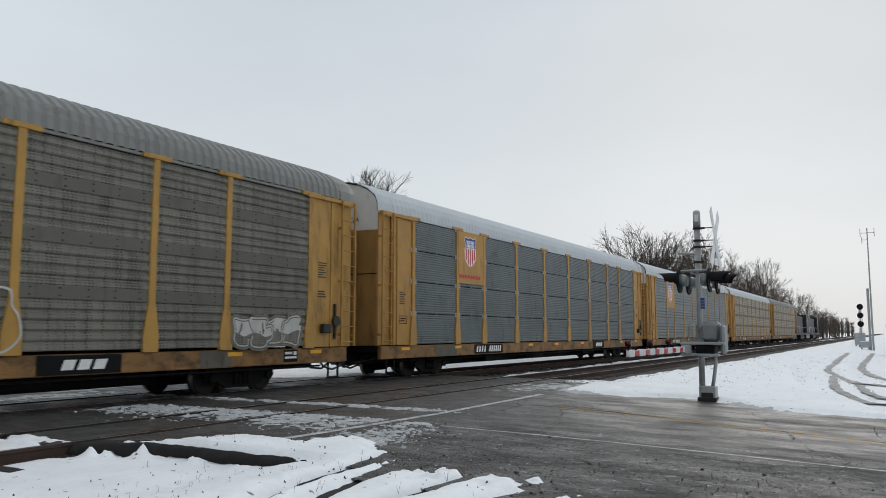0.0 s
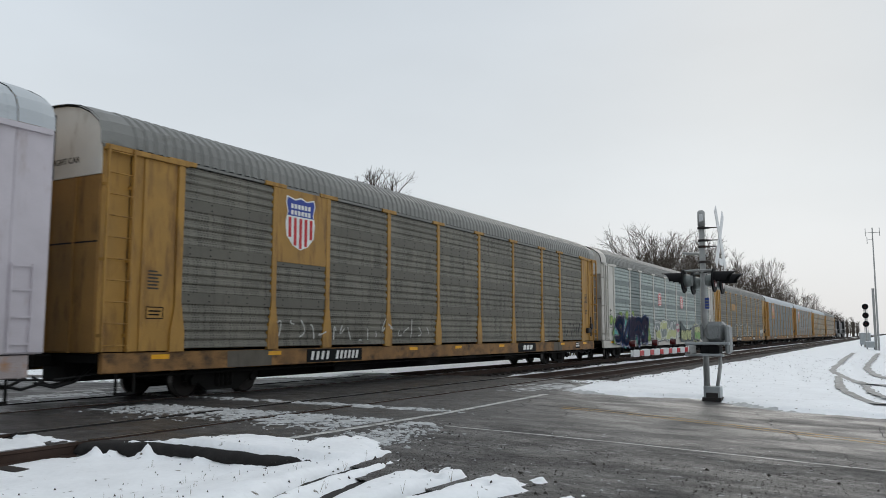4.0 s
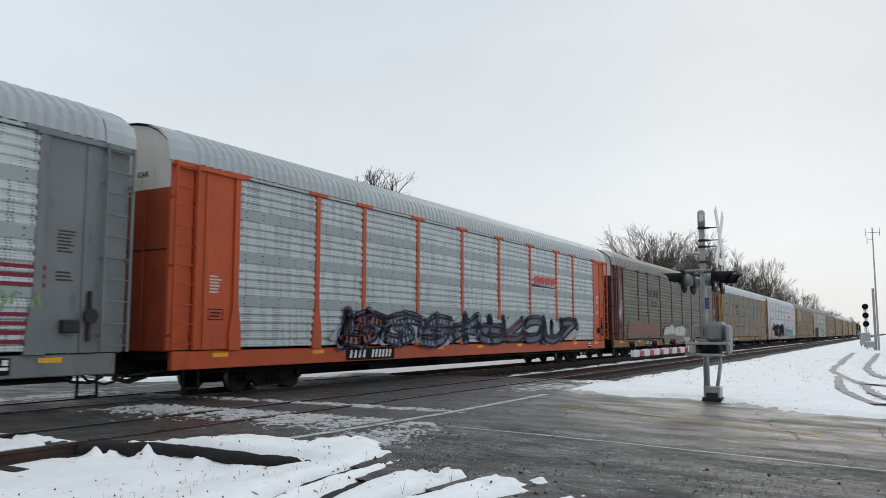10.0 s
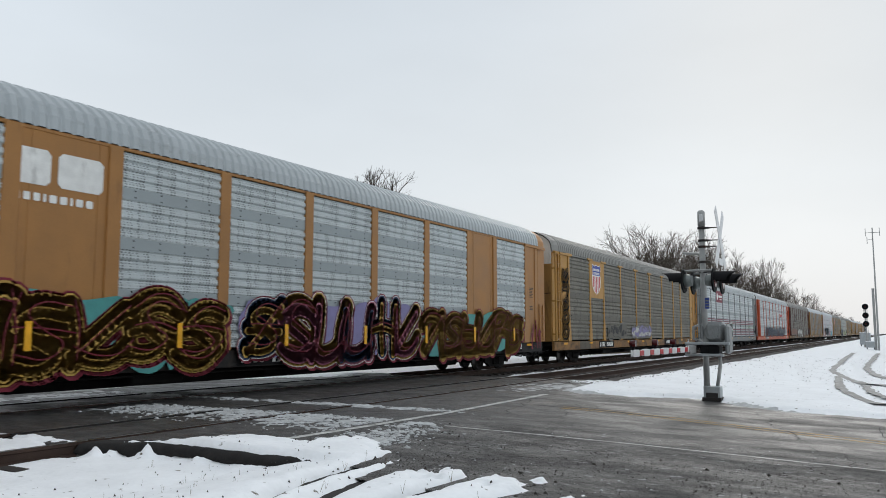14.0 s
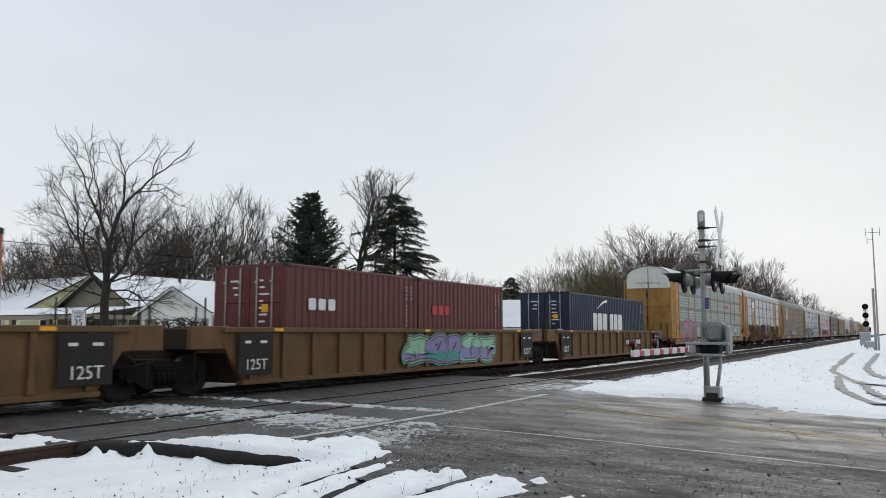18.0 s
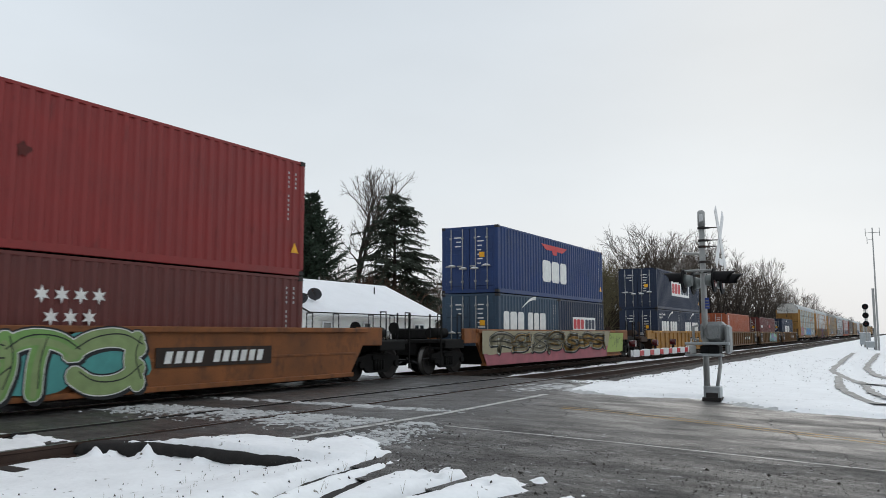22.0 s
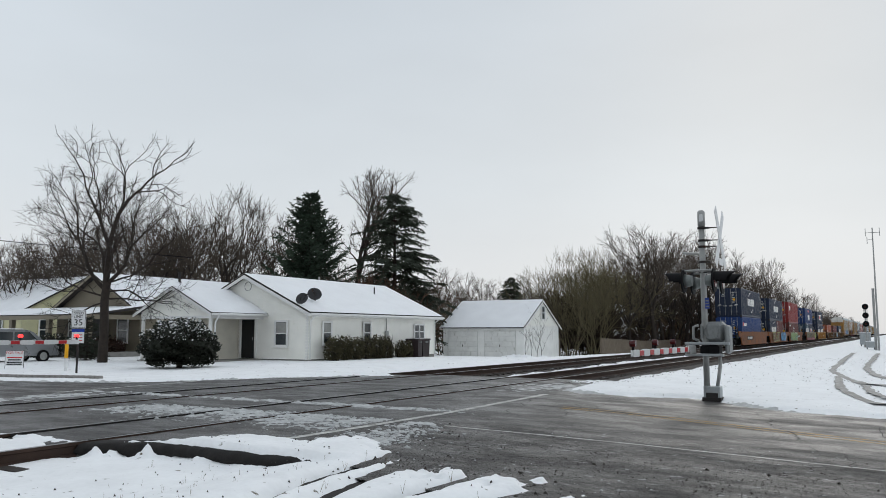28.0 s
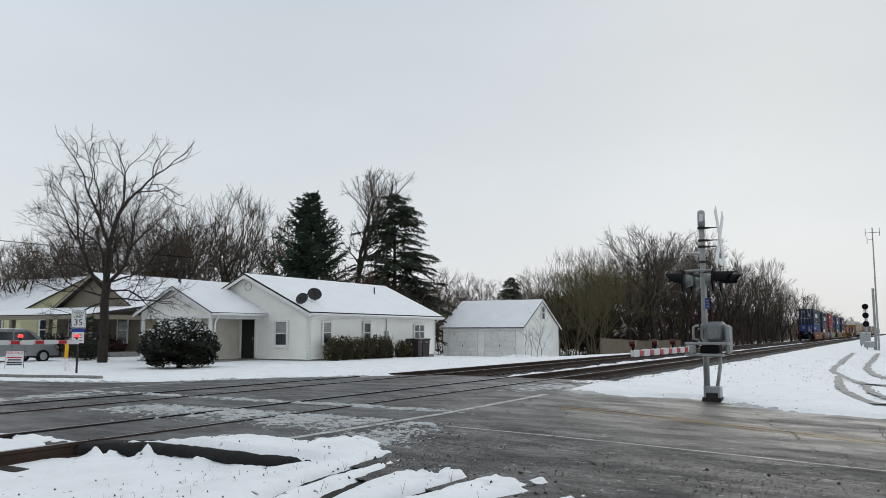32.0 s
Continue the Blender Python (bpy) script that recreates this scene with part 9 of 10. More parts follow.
# -- locomotives at the head --
def locomotive(u, lab):
    t = thing("locomotive", pose(u, TRACK_FAR, 0), lab, "locomotive", "locomotives")
    blk = surf("loco_black", lin(30, 31, 34), 0.5, 0, 0.15, 2, lin(70, 66, 62), 0.1)
    part("frame", MB().box(-10.8, -1.5, 1.05, 10.8, 1.5, 1.35, 0, 0.03), blk, t)
    part("fuel_tank", MB().box(-3.2, -1.4, 0.35, 2.2, 1.4, 1.05, 0, 0.15), blk, t)
    part("hood", MB().box(-10.2, -0.95, 1.35, 6.2, 0.95, 4.1, 0, 0.08).box(-9.4, -1.2, 3.7, -5.5, 1.2, 4.55, 0, 0.1), blk, t)
    part("cab", MB().box(6.2, -1.5, 1.35, 8.6, 1.5, 4.5, 0, 0.12), blk, t)
    part("nose", MB().box(8.6, -0.95, 1.35, 10.4, 0.95, 3.1, 0, 0.12), blk, t)
    part("cab_window", MB().box(6.6, -1.52, 3.3, 7.9, -1.5, 4.0, 0, 0.01), M_GLASS, t)
    part("railing", MB().cyl((-10.6, -1.42, 2.3), (6.2, -1.42, 2.3), 0.025, 6).cyl((-10.6, -1.42, 1.35), (-10.6, -1.42, 2.3), 0.025, 6).cyl((-5, -1.42, 1.35), (-5, -1.42, 2.3), 0.025, 6).cyl((0, -1.42, 1.35), (0, -1.42, 2.3), 0.025, 6), M_DECAL, t)
    part("rear_step", MB().box(-11.1, -1.4, 0.4, -10.8, -0.9, 1.3).box(-11.1, 0.9, 0.4, -10.8, 1.4, 1.3), M_DECAL, t)
    for s in (-7.0, 7.0):
        for dx in (-1.0, 1.0):
            truck(t, s + dx * 0.95, 0.46)
    for s in (-1, 1):
        cc = part("coupler", COUPLER, None, t)
        cc.matrix_basis = pose(s * 11.2, 0, 0, 0, 0, 0 if s > 0 else 180)
    t["u"] = u
    TRAIN.append(t)


locomotive(joint(-4) + 11.6, "black diesel locomotive with white edge lines")
locomotive(joint(-4) + 34.4, "black diesel locomotive at the head of the train")


# -- well cars and their containers --
def well_car(u, front, rear, paint, kind, lab, dark=None, stencil="", marks=1.4):
    """u: centre of the well; front/rear: 'end' with its own truck, or 'joint' where the next unit shares the truck."""
    car = thing("well_wagon", pose(u, TRACK_FAR, 0), lab, "rail car", "train wagons")
    car["u"] = u
    L = 8.35
    dark = dark or (surf("dark_brown_frame", lin(58, 42, 32), 0.8, 0, 0.25, 3, DARK, 0.25) if kind == "ribbed" else M_UNDER)
    for s in (-1, 1):
        mb = MB()
        y0, y1 = s * 1.36, s * 1.46
        prof = [(-L - 0.1, 1.15), (-L + 0.55, 0.28), (L - 0.55, 0.28), (L + 0.1, 1.15), (L + 0.1, 1.43), (-L - 0.1, 1.43)]
        mb.prism(prof, "y", y0, y1)
        side = part("side_wall", mb, paint, car, "painted steel side of the well")
        part("top_chord", MB().box(-L - 0.1, s * 1.33, 1.36, L + 0.1, s * 1.56, 1.48, 0, 0.015), paint, side)
        part("bottom_chord", MB().box(-L + 0.5, s * 1.30, 0.20, L - 0.5, s * 1.53, 0.31, 0, 0.015), paint, side)
        if kind == "ribbed":
            rib = shared(("rib", paint.name, s), lambda: MB().box(-0.06, s * 1.455, 0.31, 0.06, s * 1.545, 1.36, 0, 0.01).mesh("rib", paint))
            for k in range(15):
                part("rib", rib, None, side, loc=(-L + 0.75 + k * (2 * L - 1.5) / 14, 0, 0))
            part("reflector_row", MB().box(-6.9, s * 1.561, 1.39, -6.6, s * 1.565, 1.46).box(-0.15, s * 1.561, 1.39, 0.15, s * 1.565, 1.46).box(6.6, s * 1.561, 1.39, 6.9, s * 1.565, 1.46), M_YELLOW, side)
        else:
            part("side_crease", MB().box(-L + 0.3, s * 1.455, 0.78, L - 0.3, s * 1.475, 0.84, 0, 0.008), paint, side)
        for k in (-1, 1):
            part("bulkhead_gusset", MB().box(k * (L - 0.15), s * 1.30, 1.0, k * (L + 0.95), s * 1.45, 1.50, 0, 0.02), paint, side)
    part("well_floor", MB().box(-L + 0.5, -1.3, 0.24, L - 0.5, 1.3, 0.30).box(-L + 0.5, -1.36, 0.24, -L + 0.7, 1.36, 0.9).box(L - 0.7, -1.36, 0.24, L - 0.5, 1.36, 0.9), dark, car)
    for s, how in ((1, front), (-1, rear)):
        if how == "end":
            plat = part("end_platform", MB().box(s * (L - 0.4), -1.38, 1.02, s * (L + 2.55), 1.38, 1.14, 0, 0.02).box(s * (L - 0.3), -0.5, 0.62, s * (L + 2.5), 0.5, 1.04, 0, 0.03)
                        .box(s * (L + 0.9), -1.42, 0.85, s * (L + 2.2), -1.30, 1.12, 0, 0.02).box(s * (L + 0.9), 1.30, 0.85, s * (L + 2.2), 1.42, 1.12, 0, 0.02), dark, car, "dark walkway platform over the truck")
            for yy in (-1.35, 1.35):
                mb = MB()
                for xx in (L + 1.0, L + 2.3):
                    for dx in (0.0, 0.28):
                        mb.cyl((s * (xx + dx), yy, 1.1), (s * (xx + dx), yy, 1.95), 0.018, 6)
                    mb.cyl((s * xx, yy, 1.95), (s * (xx + 0.28), yy, 1.95), 0.018, 6)
                part("handrail", mb, dark, plat)
            part("brake_wheel", MB().cyl((s * (L + 2.3), 0.5, 1.5), (s * (L + 2.34), 0.5, 1.5), 0.2, 18).cyl((s * (L + 2.25), 0.5, 1.1), (s * (L + 2.3), 0.5, 1.5), 0.05, 8), dark, plat)
            part("brake_cylinder", MB().cyl((s * (L + 1.0), -0.7, 1.35), (s * (L + 2.0), -0.7, 1.35), 0.17, 12), dark, plat)
            part("air_reservoir", MB().box(s * (L + 0.7), 0.1, 1.14, s * (L + 1.9), 0.9, 1.5, 0, 0.05), dark, plat)
            part("end_ladder", MB().box(s * (L + 2.42), -1.42, 0.3, s * (L + 2.46), -1.38, 1.95).box(s * (L + 2.42), -1.0, 0.3, s * (L + 2.46), -0.96, 1.95).box(s * (L + 2.42), -1.4, 0.5, s * (L + 2.46), -0.98, 0.54).box(s * (L + 2.42), -1.4, 0.85, s * (L + 2.46), -0.98, 0.89), dark, plat)
            truck(car, s * (L + 1.35), 0.46)
            cp = part("coupler", COUPLER, None, car)
            cp.matrix_basis = pose(s * (L + 2.9), 0, 0, 0, 0, 0 if s > 0 else 180)
            hs = part("air_hose", HOSE, None, car)
            hs.matrix_basis = pose(s * (L + 2.7), 0, 0) @ Matrix.Diagonal((s, 1, 1, 1))
        else:
            plat = part("joint_end", MB().box(s * (L - 0.4), -1.36, 0.98, s * (L + 0.75), 1.36, 1.46, 0, 0.03).box(s * (L - 0.2), -0.45, 0.60, s * (L + 1.0), 0.45, 1.0, 0, 0.03), dark, car, "dark plate beam over the shared truck")
            for yy in (-1.3, 1.3):
                part("handrail", MB().cyl((s * (L + 0.45), yy, 1.4), (s * (L + 0.45), yy, 2.1), 0.022, 6), dark, plat)
                part("grab_iron", MB().cyl((s * (L + 0.70), yy, 0.3), (s * (L + 0.70), yy, 1.9), 0.022, 6), dark, plat)
            if s < 0:
                truck(car, s * 9.58, 0.46)
            if stencil:
                letters(stencil, 0.26, M_DECAL, plat, Matrix.Translation((s * (L + 0.1), -1.372, 1.22)) @ pose(0, 0, 0, 90, 0, 0))
    if stencil and kind == "ribbed":
        for s in (-1, 1):
            pl_ = part("end_plate", MB().box(s * (L - 0.30), -1.572, 0.42, s * (L - 1.40), -1.560, 1.34, 0, 0.004), surf("black_stencil_plate", lin(34, 31, 29), 0.7, 0, 0.25, 3, lin(70, 56, 44), 0.15), car, "black plate with white stencils")
            letters(stencil, 0.34, M_DECAL, pl_, Matrix.Translation((s * (L - 0.85), -1.577, 0.64)) @ pose(0, 0, 0, 90, 0, 0))
            part("stencil_bar", MB().box(s * (L - 0.85) - 0.36, -1.577, 1.12, s * (L - 0.85) - 0.18, -1.573, 1.18), M_DECAL, pl_)
            part("stencil_bar", MB().box(s * (L - 0.85) + 0.12, -1.577, 1.12, s * (L - 0.85) + 0.34, -1.573, 1.18), M_DECAL, pl_)
    elif stencil:
        letters("53", 0.42, M_BLACK, car, Matrix.Translation((-L + 1.1, -1.479, 0.72)) @ pose(0, 0, 0, 90, 0, 0))
    # reporting marks as bars on a dark patch
    if marks:
        board_ = part("number_board", MB().box(marks, -1.484, 0.66, marks + 3.3, -1.4765, 1.06), surf("dark_patch", lin(48, 38, 32), 0.8, 0, 0.3, 3, lin(96, 66, 42), 0.2), car, "dark painted patch with white stencilled bars")
        nbar = shared("wellbar", lambda: MB().prism([(0, 0.74), (0.17, 0.74), (0.23, 0.98), (0.06, 0.98)], "y", -1.490, -1.485).mesh("number_bar", M_DECAL))
        for k in range(4):
            part("number_bar", nbar, None, board_, loc=(marks + 0.2 + k * 0.27, 0, 0))
        for k in range(6):
            part("number_bar", nbar, None, board_, loc=(marks + 1.5 + k * 0.26, 0, 0))
    TRAIN.append(car)
    return car


def corrugated(length, z0, z1, y, depth, pitch, mats):
    """Container wall of upright trapezoid ribs along x."""
    n = max(4, round(length / pitch))
    w = length / n
    prof = []
    for k in range(n):
        a = -length / 2 + k * w
        prof += [(a, y), (a + w * 0.25, y), (a + w * 0.40, y + depth), (a + w * 0.75, y + depth), (a + w * 0.90, y)]
    prof.append((length / 2, y))
    return MB().strip(prof, "z", z0, z1)


def container(u, z, length, height, paint, lab, cat="container"):
    """Shipping container whose floor is at z, doors at its rear (-x) end."""
    t = thing("shipping_container", pose(u, TRACK_FAR, z), lab, cat, "shipping containers")
    t["u"] = u
    t["z"] = z
    h, W, L = height, 1.219, length / 2
    key = (length, height, paint.name)
    frame_ = shared(("cframe", *key), lambda: MB().box(-L, -W, 0, L, -W + 0.10, 0.16, 0, 0.01).box(-L, W - 0.10, 0, L, W, 0.16, 0, 0.01).box(-L, -W, h - 0.09, L, -W + 0.06, h - 0.02, 0, 0.01).box(-L, W - 0.06, h - 0.09, L, W, h - 0.02, 0, 0.01)
                    .box(-L, -W, 0, -L + 0.12, -W + 0.14, h, 0, 0.015).box(-L, W - 0.14, 0, -L + 0.12, W, h, 0, 0.015).box(L - 0.12, -W, 0, L, -W + 0.14, h, 0, 0.015).box(L - 0.12, W - 0.14, 0, L, W, h, 0, 0.015)
                    .box(-L, -W, h - 0.12, -L + 0.1, W, h - 0.01, 0, 0.01).box(-L, -W, 0, -L + 0.1, W, 0.16, 0, 0.01).box(L - 0.1, -W, h - 0.12, L, W, h - 0.01, 0, 0.01).box(L - 0.1, -W, 0, L, W, 0.16, 0, 0.01).mesh("frame", paint))
    part("frame", frame_, None, t)
    for s, nm in ((-1, "side_wall"), (1, "side_wall")):
        part(nm, shared(("cside", s, *key), lambda: corrugated(length - 0.24, 0.15, h - 0.08, s * (W - 0.002), -s * 0.036, 0.28, paint).mesh("side_wall", paint)), None, t)
    part("roof", shared(("croof", *key), lambda: MB().box(-L + 0.05, -W + 0.03, h - 0.04, L - 0.05, W - 0.03, h - 0.015).mesh("roof", paint)), None, t)
    part("floor", shared(("cfloor", *key), lambda: MB().box(-L + 0.08, -W + 0.06, 0.06, L - 0.08, W - 0.06, 0.13).mesh("floor", M_UNDER)), None, t)
    part("front_wall", shared(("cfront", *key), lambda: MB().box(L - 0.08, -W + 0.1, 0.14, L - 0.05, W - 0.1, h - 0.1).mesh("front_wall", paint)), None, t)
    rod = shared(("rod", height), lambda: MB().cyl((-L_ROD, 0, 0.12), (-L_ROD, 0, h - 0.1), 0.02, 8).box(-0.05, -0.05, 0.4, 0.0, 0.05, 0.47, 0, 0.01).box(-0.05, -0.05, h - 0.5, 0.0, 0.05, h - 0.43, 0, 0.01).box(-0.06, -0.03, 1.0, -0.01, 0.22, 1.05, 0, 0.01).mesh("lock_rod", M_GALV))
    for s in (-1, 1):
        def door_mesh():
            mb = MB().box(-L - 0.0, s * 0.012, 0.16, -L + 0.05, s * (W - 0.13), h - 0.12, 0, 0.01)
            for k in range(3):
                za = 0.26 + k * (h - 0.5) / 3
                mb.box(-L - 0.022, s * 0.10, za, -L + 0.01, s * (W - 0.22), za + (h - 0.5) / 3 - 0.12, 0, 0.02)
            return mb.mesh("door", paint)
        d = part("door", shared(("cdoor", s, *key), door_mesh), None, t)
        for yy in (0.28, 0.78):
            part("lock_rod", rod, None, d, loc=(-L - 0.035, s * yy, 0))
            part("lock_handle", shared(("handle", s), lambda: MB().box(-0.075, s * 0.0, -0.025, -0.045, s * 0.34, 0.025, 0, 0.008).mesh("lock_handle", M_GALV)), None, d, loc=(-L, s * yy - s * 0.2, h * 0.36 + 0.1 * (yy > 0.5)))
            part("snow_cap", shared(("handle_snow", s), lambda: MB().tube([(-0.06, s * 0.02, 0.03), (-0.065, s * 0.13, 0.045), (-0.065, s * 0.24, 0.035), (-0.06, s * 0.33, 0.028)], [0.012, 0.026, 0.022, 0.01], 6).mesh("snow_cap", M_ROOFSNOW)), None, d, "", (-L, s * yy - s * 0.2, h * 0.36 + 0.1 * (yy > 0.5)))
        q = random.Random(int(u * 10) + s)
        for k in range(3 if s > 0 else 7):
            zz = h - 0.45 - k * 0.17
            part("stencil_bar", MB().box(-L - 0.027, s * 0.36, zz, -L - 0.0235, s * (0.36 + q.uniform(0.12, 0.36)), zz + 0.045), M_DECAL, d)
    part("warning_label", MB().box(-L - 0.028, -0.66, h - 1.22, -L - 0.0235, -0.44, h - 1.02), M_YELLOW, t)
    cast = shared("casting", lambda: MB().box(-0.09, -0.085, -0.06, 0.09, 0.085, 0.06, 0, 0.015).mesh("corner_casting", M_STEEL))
    for sx in (-1, 1):
        for sy in (-1, 1):
            for zz in (0.06, h - 0.06):
                part("corner_casting", cast, None, t, loc=(sx * (L - 0.086), sy * (W - 0.078), zz))
    # upright columns of unreadable marks near the front end
    mark = shared("side_mark", lambda: MB().box(-0.022, -W - 0.006, 0, 0.022, -W - 0.003, 0.06).mesh("side_stencil", surf("faded_stencil", lin(176, 178, 176), 0.6, 0, 0.15, 6)))
    for k in range(11):
        if k not in (4,):
            part("side_stencil", mark, None, t, loc=(L - 0.62, 0, h * 0.86 - k * 0.115))
    for k in range(4):
        part("side_stencil", mark, None, t, loc=(L - 0.36, 0, h * 0.86 - k * 0.115))
    part("warning_triangle", MB().prism([(L - 0.5, 0.55), (L - 0.22, 0.55), (L - 0.36, 0.8)], "y", -W - 0.006, -W - 0.003), M_YELLOW, t)
    TRAIN.append(t)
    return t


L_ROD = 0.0
WY = -1.219 - 0.004


def cpaint(n, col, d=0.06):
    return surf(n, lin(*col), 0.5, 0, 0.10, 1.2, lin(int(col[0] * 0.6), int(col[1] * 0.55), int(col[2] * 0.55)), d, (1, 1, 0.3))


C_NAVY = cpaint("navy_container", (24, 38, 62), 0.1)
C_BLUE = cpaint("blue_container", (28, 54, 102), 0.1)
C_MID = cpaint("mid_blue_container", (28, 60, 116))
C_TEAL = cpaint("slate_blue_container", (48, 69, 88), 0.1)
C_RED = cpaint("red_container", (134, 44, 42), 0.12)
C_MAROON = cpaint("maroon_container", (98, 46, 41), 0.12)
C_ORANGE = cpaint("orange_container", (160, 82, 50))
B_BROWN = surf("brown_well", lin(104, 77, 47), 0.7, 0, 0.2, 2, lin(64, 52, 42), 0.22, (1, 1, 0.4))
B_RUST = surf("rusty_well", lin(130, 79, 41), 0.7, 0, 0.25, 1.2, lin(74, 48, 34), 0.3, (0.7, 1, 0.5))
B_YEL = surf("yellow_well", lin(160, 117, 58), 0.65, 0, 0.2, 2, lin(92, 66, 40), 0.30, (1, 1, 0.4))
ZB = 0.33


def swoosh(t, x0, z0, w, flip, mat):
    mb = MB()
    n = 14
    for k in range(n):
        def pt(i, o):
            f = i / n
            zz = math.sin(f * math.pi * 0.55) * 0.36
            th = 0.03 + 0.12 * f
            x = x0 + w * f
            return (x, z0 + zz + (th if o else 0)) if not flip else (x0 + w * (1 - f), z0 - zz - (th if o else 0))
        a, b, c_, d = pt(k, 0), pt(k + 1, 0), pt(k + 1, 1), pt(k, 1)
        mb.add([(a[0], WY - 0.002, a[1]), (b[0], WY - 0.002, b[1]), (c_[0], WY - 0.002, c_[1]), (d[0], WY - 0.002, d[1])], [(0, 1, 2, 3)])
    part("logo_arc", mb, mat, t)


def big_word(t, x0, z0, k, mat, arcs=True):
    """Six tall white blocks in two groups of three, with arcs above and below."""
    blocks(t, x0, z0, [0.52 * k, 0.66 * k, 0.60 * k, -0.32 * k, 0.54 * k, 0.54 * k, 0.66 * k], 0.78 * k, 0.10 * k, mat, WY, lab="white block logo")
    if arcs:
        swoosh(t, x0 + 0.6 * k, z0 + 0.96 * k, 1.4 * k, False, mat)
        swoosh(t, x0 + 2.2 * k, z0 - 0.2 * k, 1.3 * k, True, mat)


# first three-unit car: brown, ribbed, one layer of containers
w = well_car(174.8, "end", "joint", B_BROWN, "ribbed", "brown ribbed well wagon with one navy container", stencil="125T")
c = container(174.8, ZB, 12.19, 2.9, C_NAVY, "navy blue forty-foot container with white block logo")
big_word(c, -2.9, 1.15, 1.08, M_DECAL)
w = well_car(155.6, "joint", "joint", B_BROWN, "ribbed", "brown ribbed well wagon with teal graffiti", stencil="125T")
graffiti(w, -1.2, 4.6, 0.4, 1.3, 5, [S["teal"], S["mint"], S["lilac"]], B_BROWN, S["teal"], 61, y=-1.552, lab="faded teal and violet graffiti")
for cu, ci in ((152.5, 0), (158.65, 1)):
    c = container(cu, ZB, 6.06, 2.75, C_MAROON, "maroon twenty-foot container with small stencils")
    blocks(c, -2.2, 1.6, [0.3, 0.3, 0.3], 0.3, 0.1, M_DECAL if ci == 0 else M_RED, WY)
w = well_car(136.3, "joint", "end", B_BROWN, "ribbed", "brown ribbed well wagon with an orange container", stencil="125T")
c = container(136.3, ZB, 12.19, 2.77, C_ORANGE, "orange forty-foot container with upright white block word")
for k in range(6):
    part("logo", MB().box(-5.35, WY - 0.003, 1.2 + k * 0.24, -5.05, WY, 1.38 + k * 0.24), M_DECAL, c)
# yellow single car
w = well_car(113.1, "end", "end", B_YEL, "ribbed", "yellow ribbed well wagon with double-stacked navy containers")
for cu, ci in ((110.05, 0), (116.2, 1)):
    c = container(cu, ZB, 6.06, 2.52, C_NAVY, "navy twenty-foot container with white block logo")
    big_word(c, -2.1 if ci == 0 else -1.85, 1.05, 0.93, M_DECAL, False)
    swoosh(c, -0.4, 1.95, 1.3, False, M_DECAL)
    if ci == 0:
        letters("advanced container", 0.19, M_DECAL, c, pose(-1.85, WY - 0.002, 2.20, 90, 0, 0))
        letters("light steel", 0.19, M_DECAL, c, pose(-2.2, WY - 0.002, 2.00, 90, 0, 0))
c = container(113.1, ZB + 2.54, 12.19, 2.56, C_NAVY, "navy forty-foot container with white, red and navy sign")
pl = part("logo_plate", MB().box(-2.35, WY - 0.006, 0.95, 2.7, WY - 0.001, 1.95, 0, 0.004), M_DECAL, c, "white sign with red and navy blocks")
blocks(c, -2.2, 1.12, [0.62, 0.74, 0.70], 0.66, 0.08, M_RED, WY - 0.006)
blocks(c, 0.35, 1.12, [0.62, 0.62, 0.74], 0.66, 0.08, C_NAVY, WY - 0.006)
# graffiti-covered single car
w = well_car(90.5, "end", "end", B_RUST, "smooth", "graffiti-covered well wagon with double-stacked blue containers", marks=False)
part("graffiti", MB().prism([(-8.2, 0.62), (5.6, 0.72), (5.9, 1.43), (-8.2, 1.43)], "y", -1.5635, -1.561), S["khaki"], w, "khaki painted band")
graffiti(w, -7.6, 5.0, 0.60, 1.36, 7, [S["khaki"], S["sand"], S["khaki"]], S["black"], S["khaki"], 63, y=-1.57, lab="khaki and gold graffiti lettering", wild=True, hi=S["chalk"])
part("graffiti", MB().prism([(-7.8, 0.20), (5.4, 0.20), (6.0, 1.1), (-8.2, 0.85)], "y", -1.537, -1.533), surf("rose_spray", lin(150, 84, 92), 0.6, 0, 0.2, 2), w, "rose-red painted band")
part("graffiti", MB().prism([(5.4, 0.4), (8.0, 0.4), (8.2, 1.35), (6.0, 1.35)], "y", -1.548, -1.545), S["lime"], w, "yellow-green painted patch")
scrawl(w, 6.0, 8.0, 0.6, 1.3, 16, S["black"], 64, 0.014, -1.552)
for cu, ci in ((87.35, 0), (93.5, 1)):
    c = container(cu, ZB, 6.06, 2.52, C_TEAL if ci == 0 else C_NAVY, "slate blue twenty-foot container with white block logo" if ci == 0 else "navy twenty-foot container with white sign")
    if ci == 0:
        big_word(c, -2.6, 1.1, 0.95, M_DECAL, False)
        swoosh(c, -0.9, 2.0, 1.4, False, M_DECAL)
    else:
        part("logo_plate", MB().box(-1.4, WY - 0.006, 1.1, 1.7, WY - 0.001, 1.75), M_DECAL, c)
        blocks(c, -1.3, 1.2, [0.38, 0.45, 0.42], 0.45, 0.06, M_RED, WY - 0.006)
        blocks(c, 0.25, 1.2, [0.38, 0.38, 0.45], 0.45, 0.06, C_NAVY, WY - 0.006)
c = container(90.4, ZB + 2.54, 12.19, 2.57, C_BLUE, "blue forty-foot container with large white block logo")
blocks(c, -1.8, 0.65, [0.95, 0.90, -0.06, 0.75], 0.92, 0.06, M_DECAL, WY, lab="large white block logo")
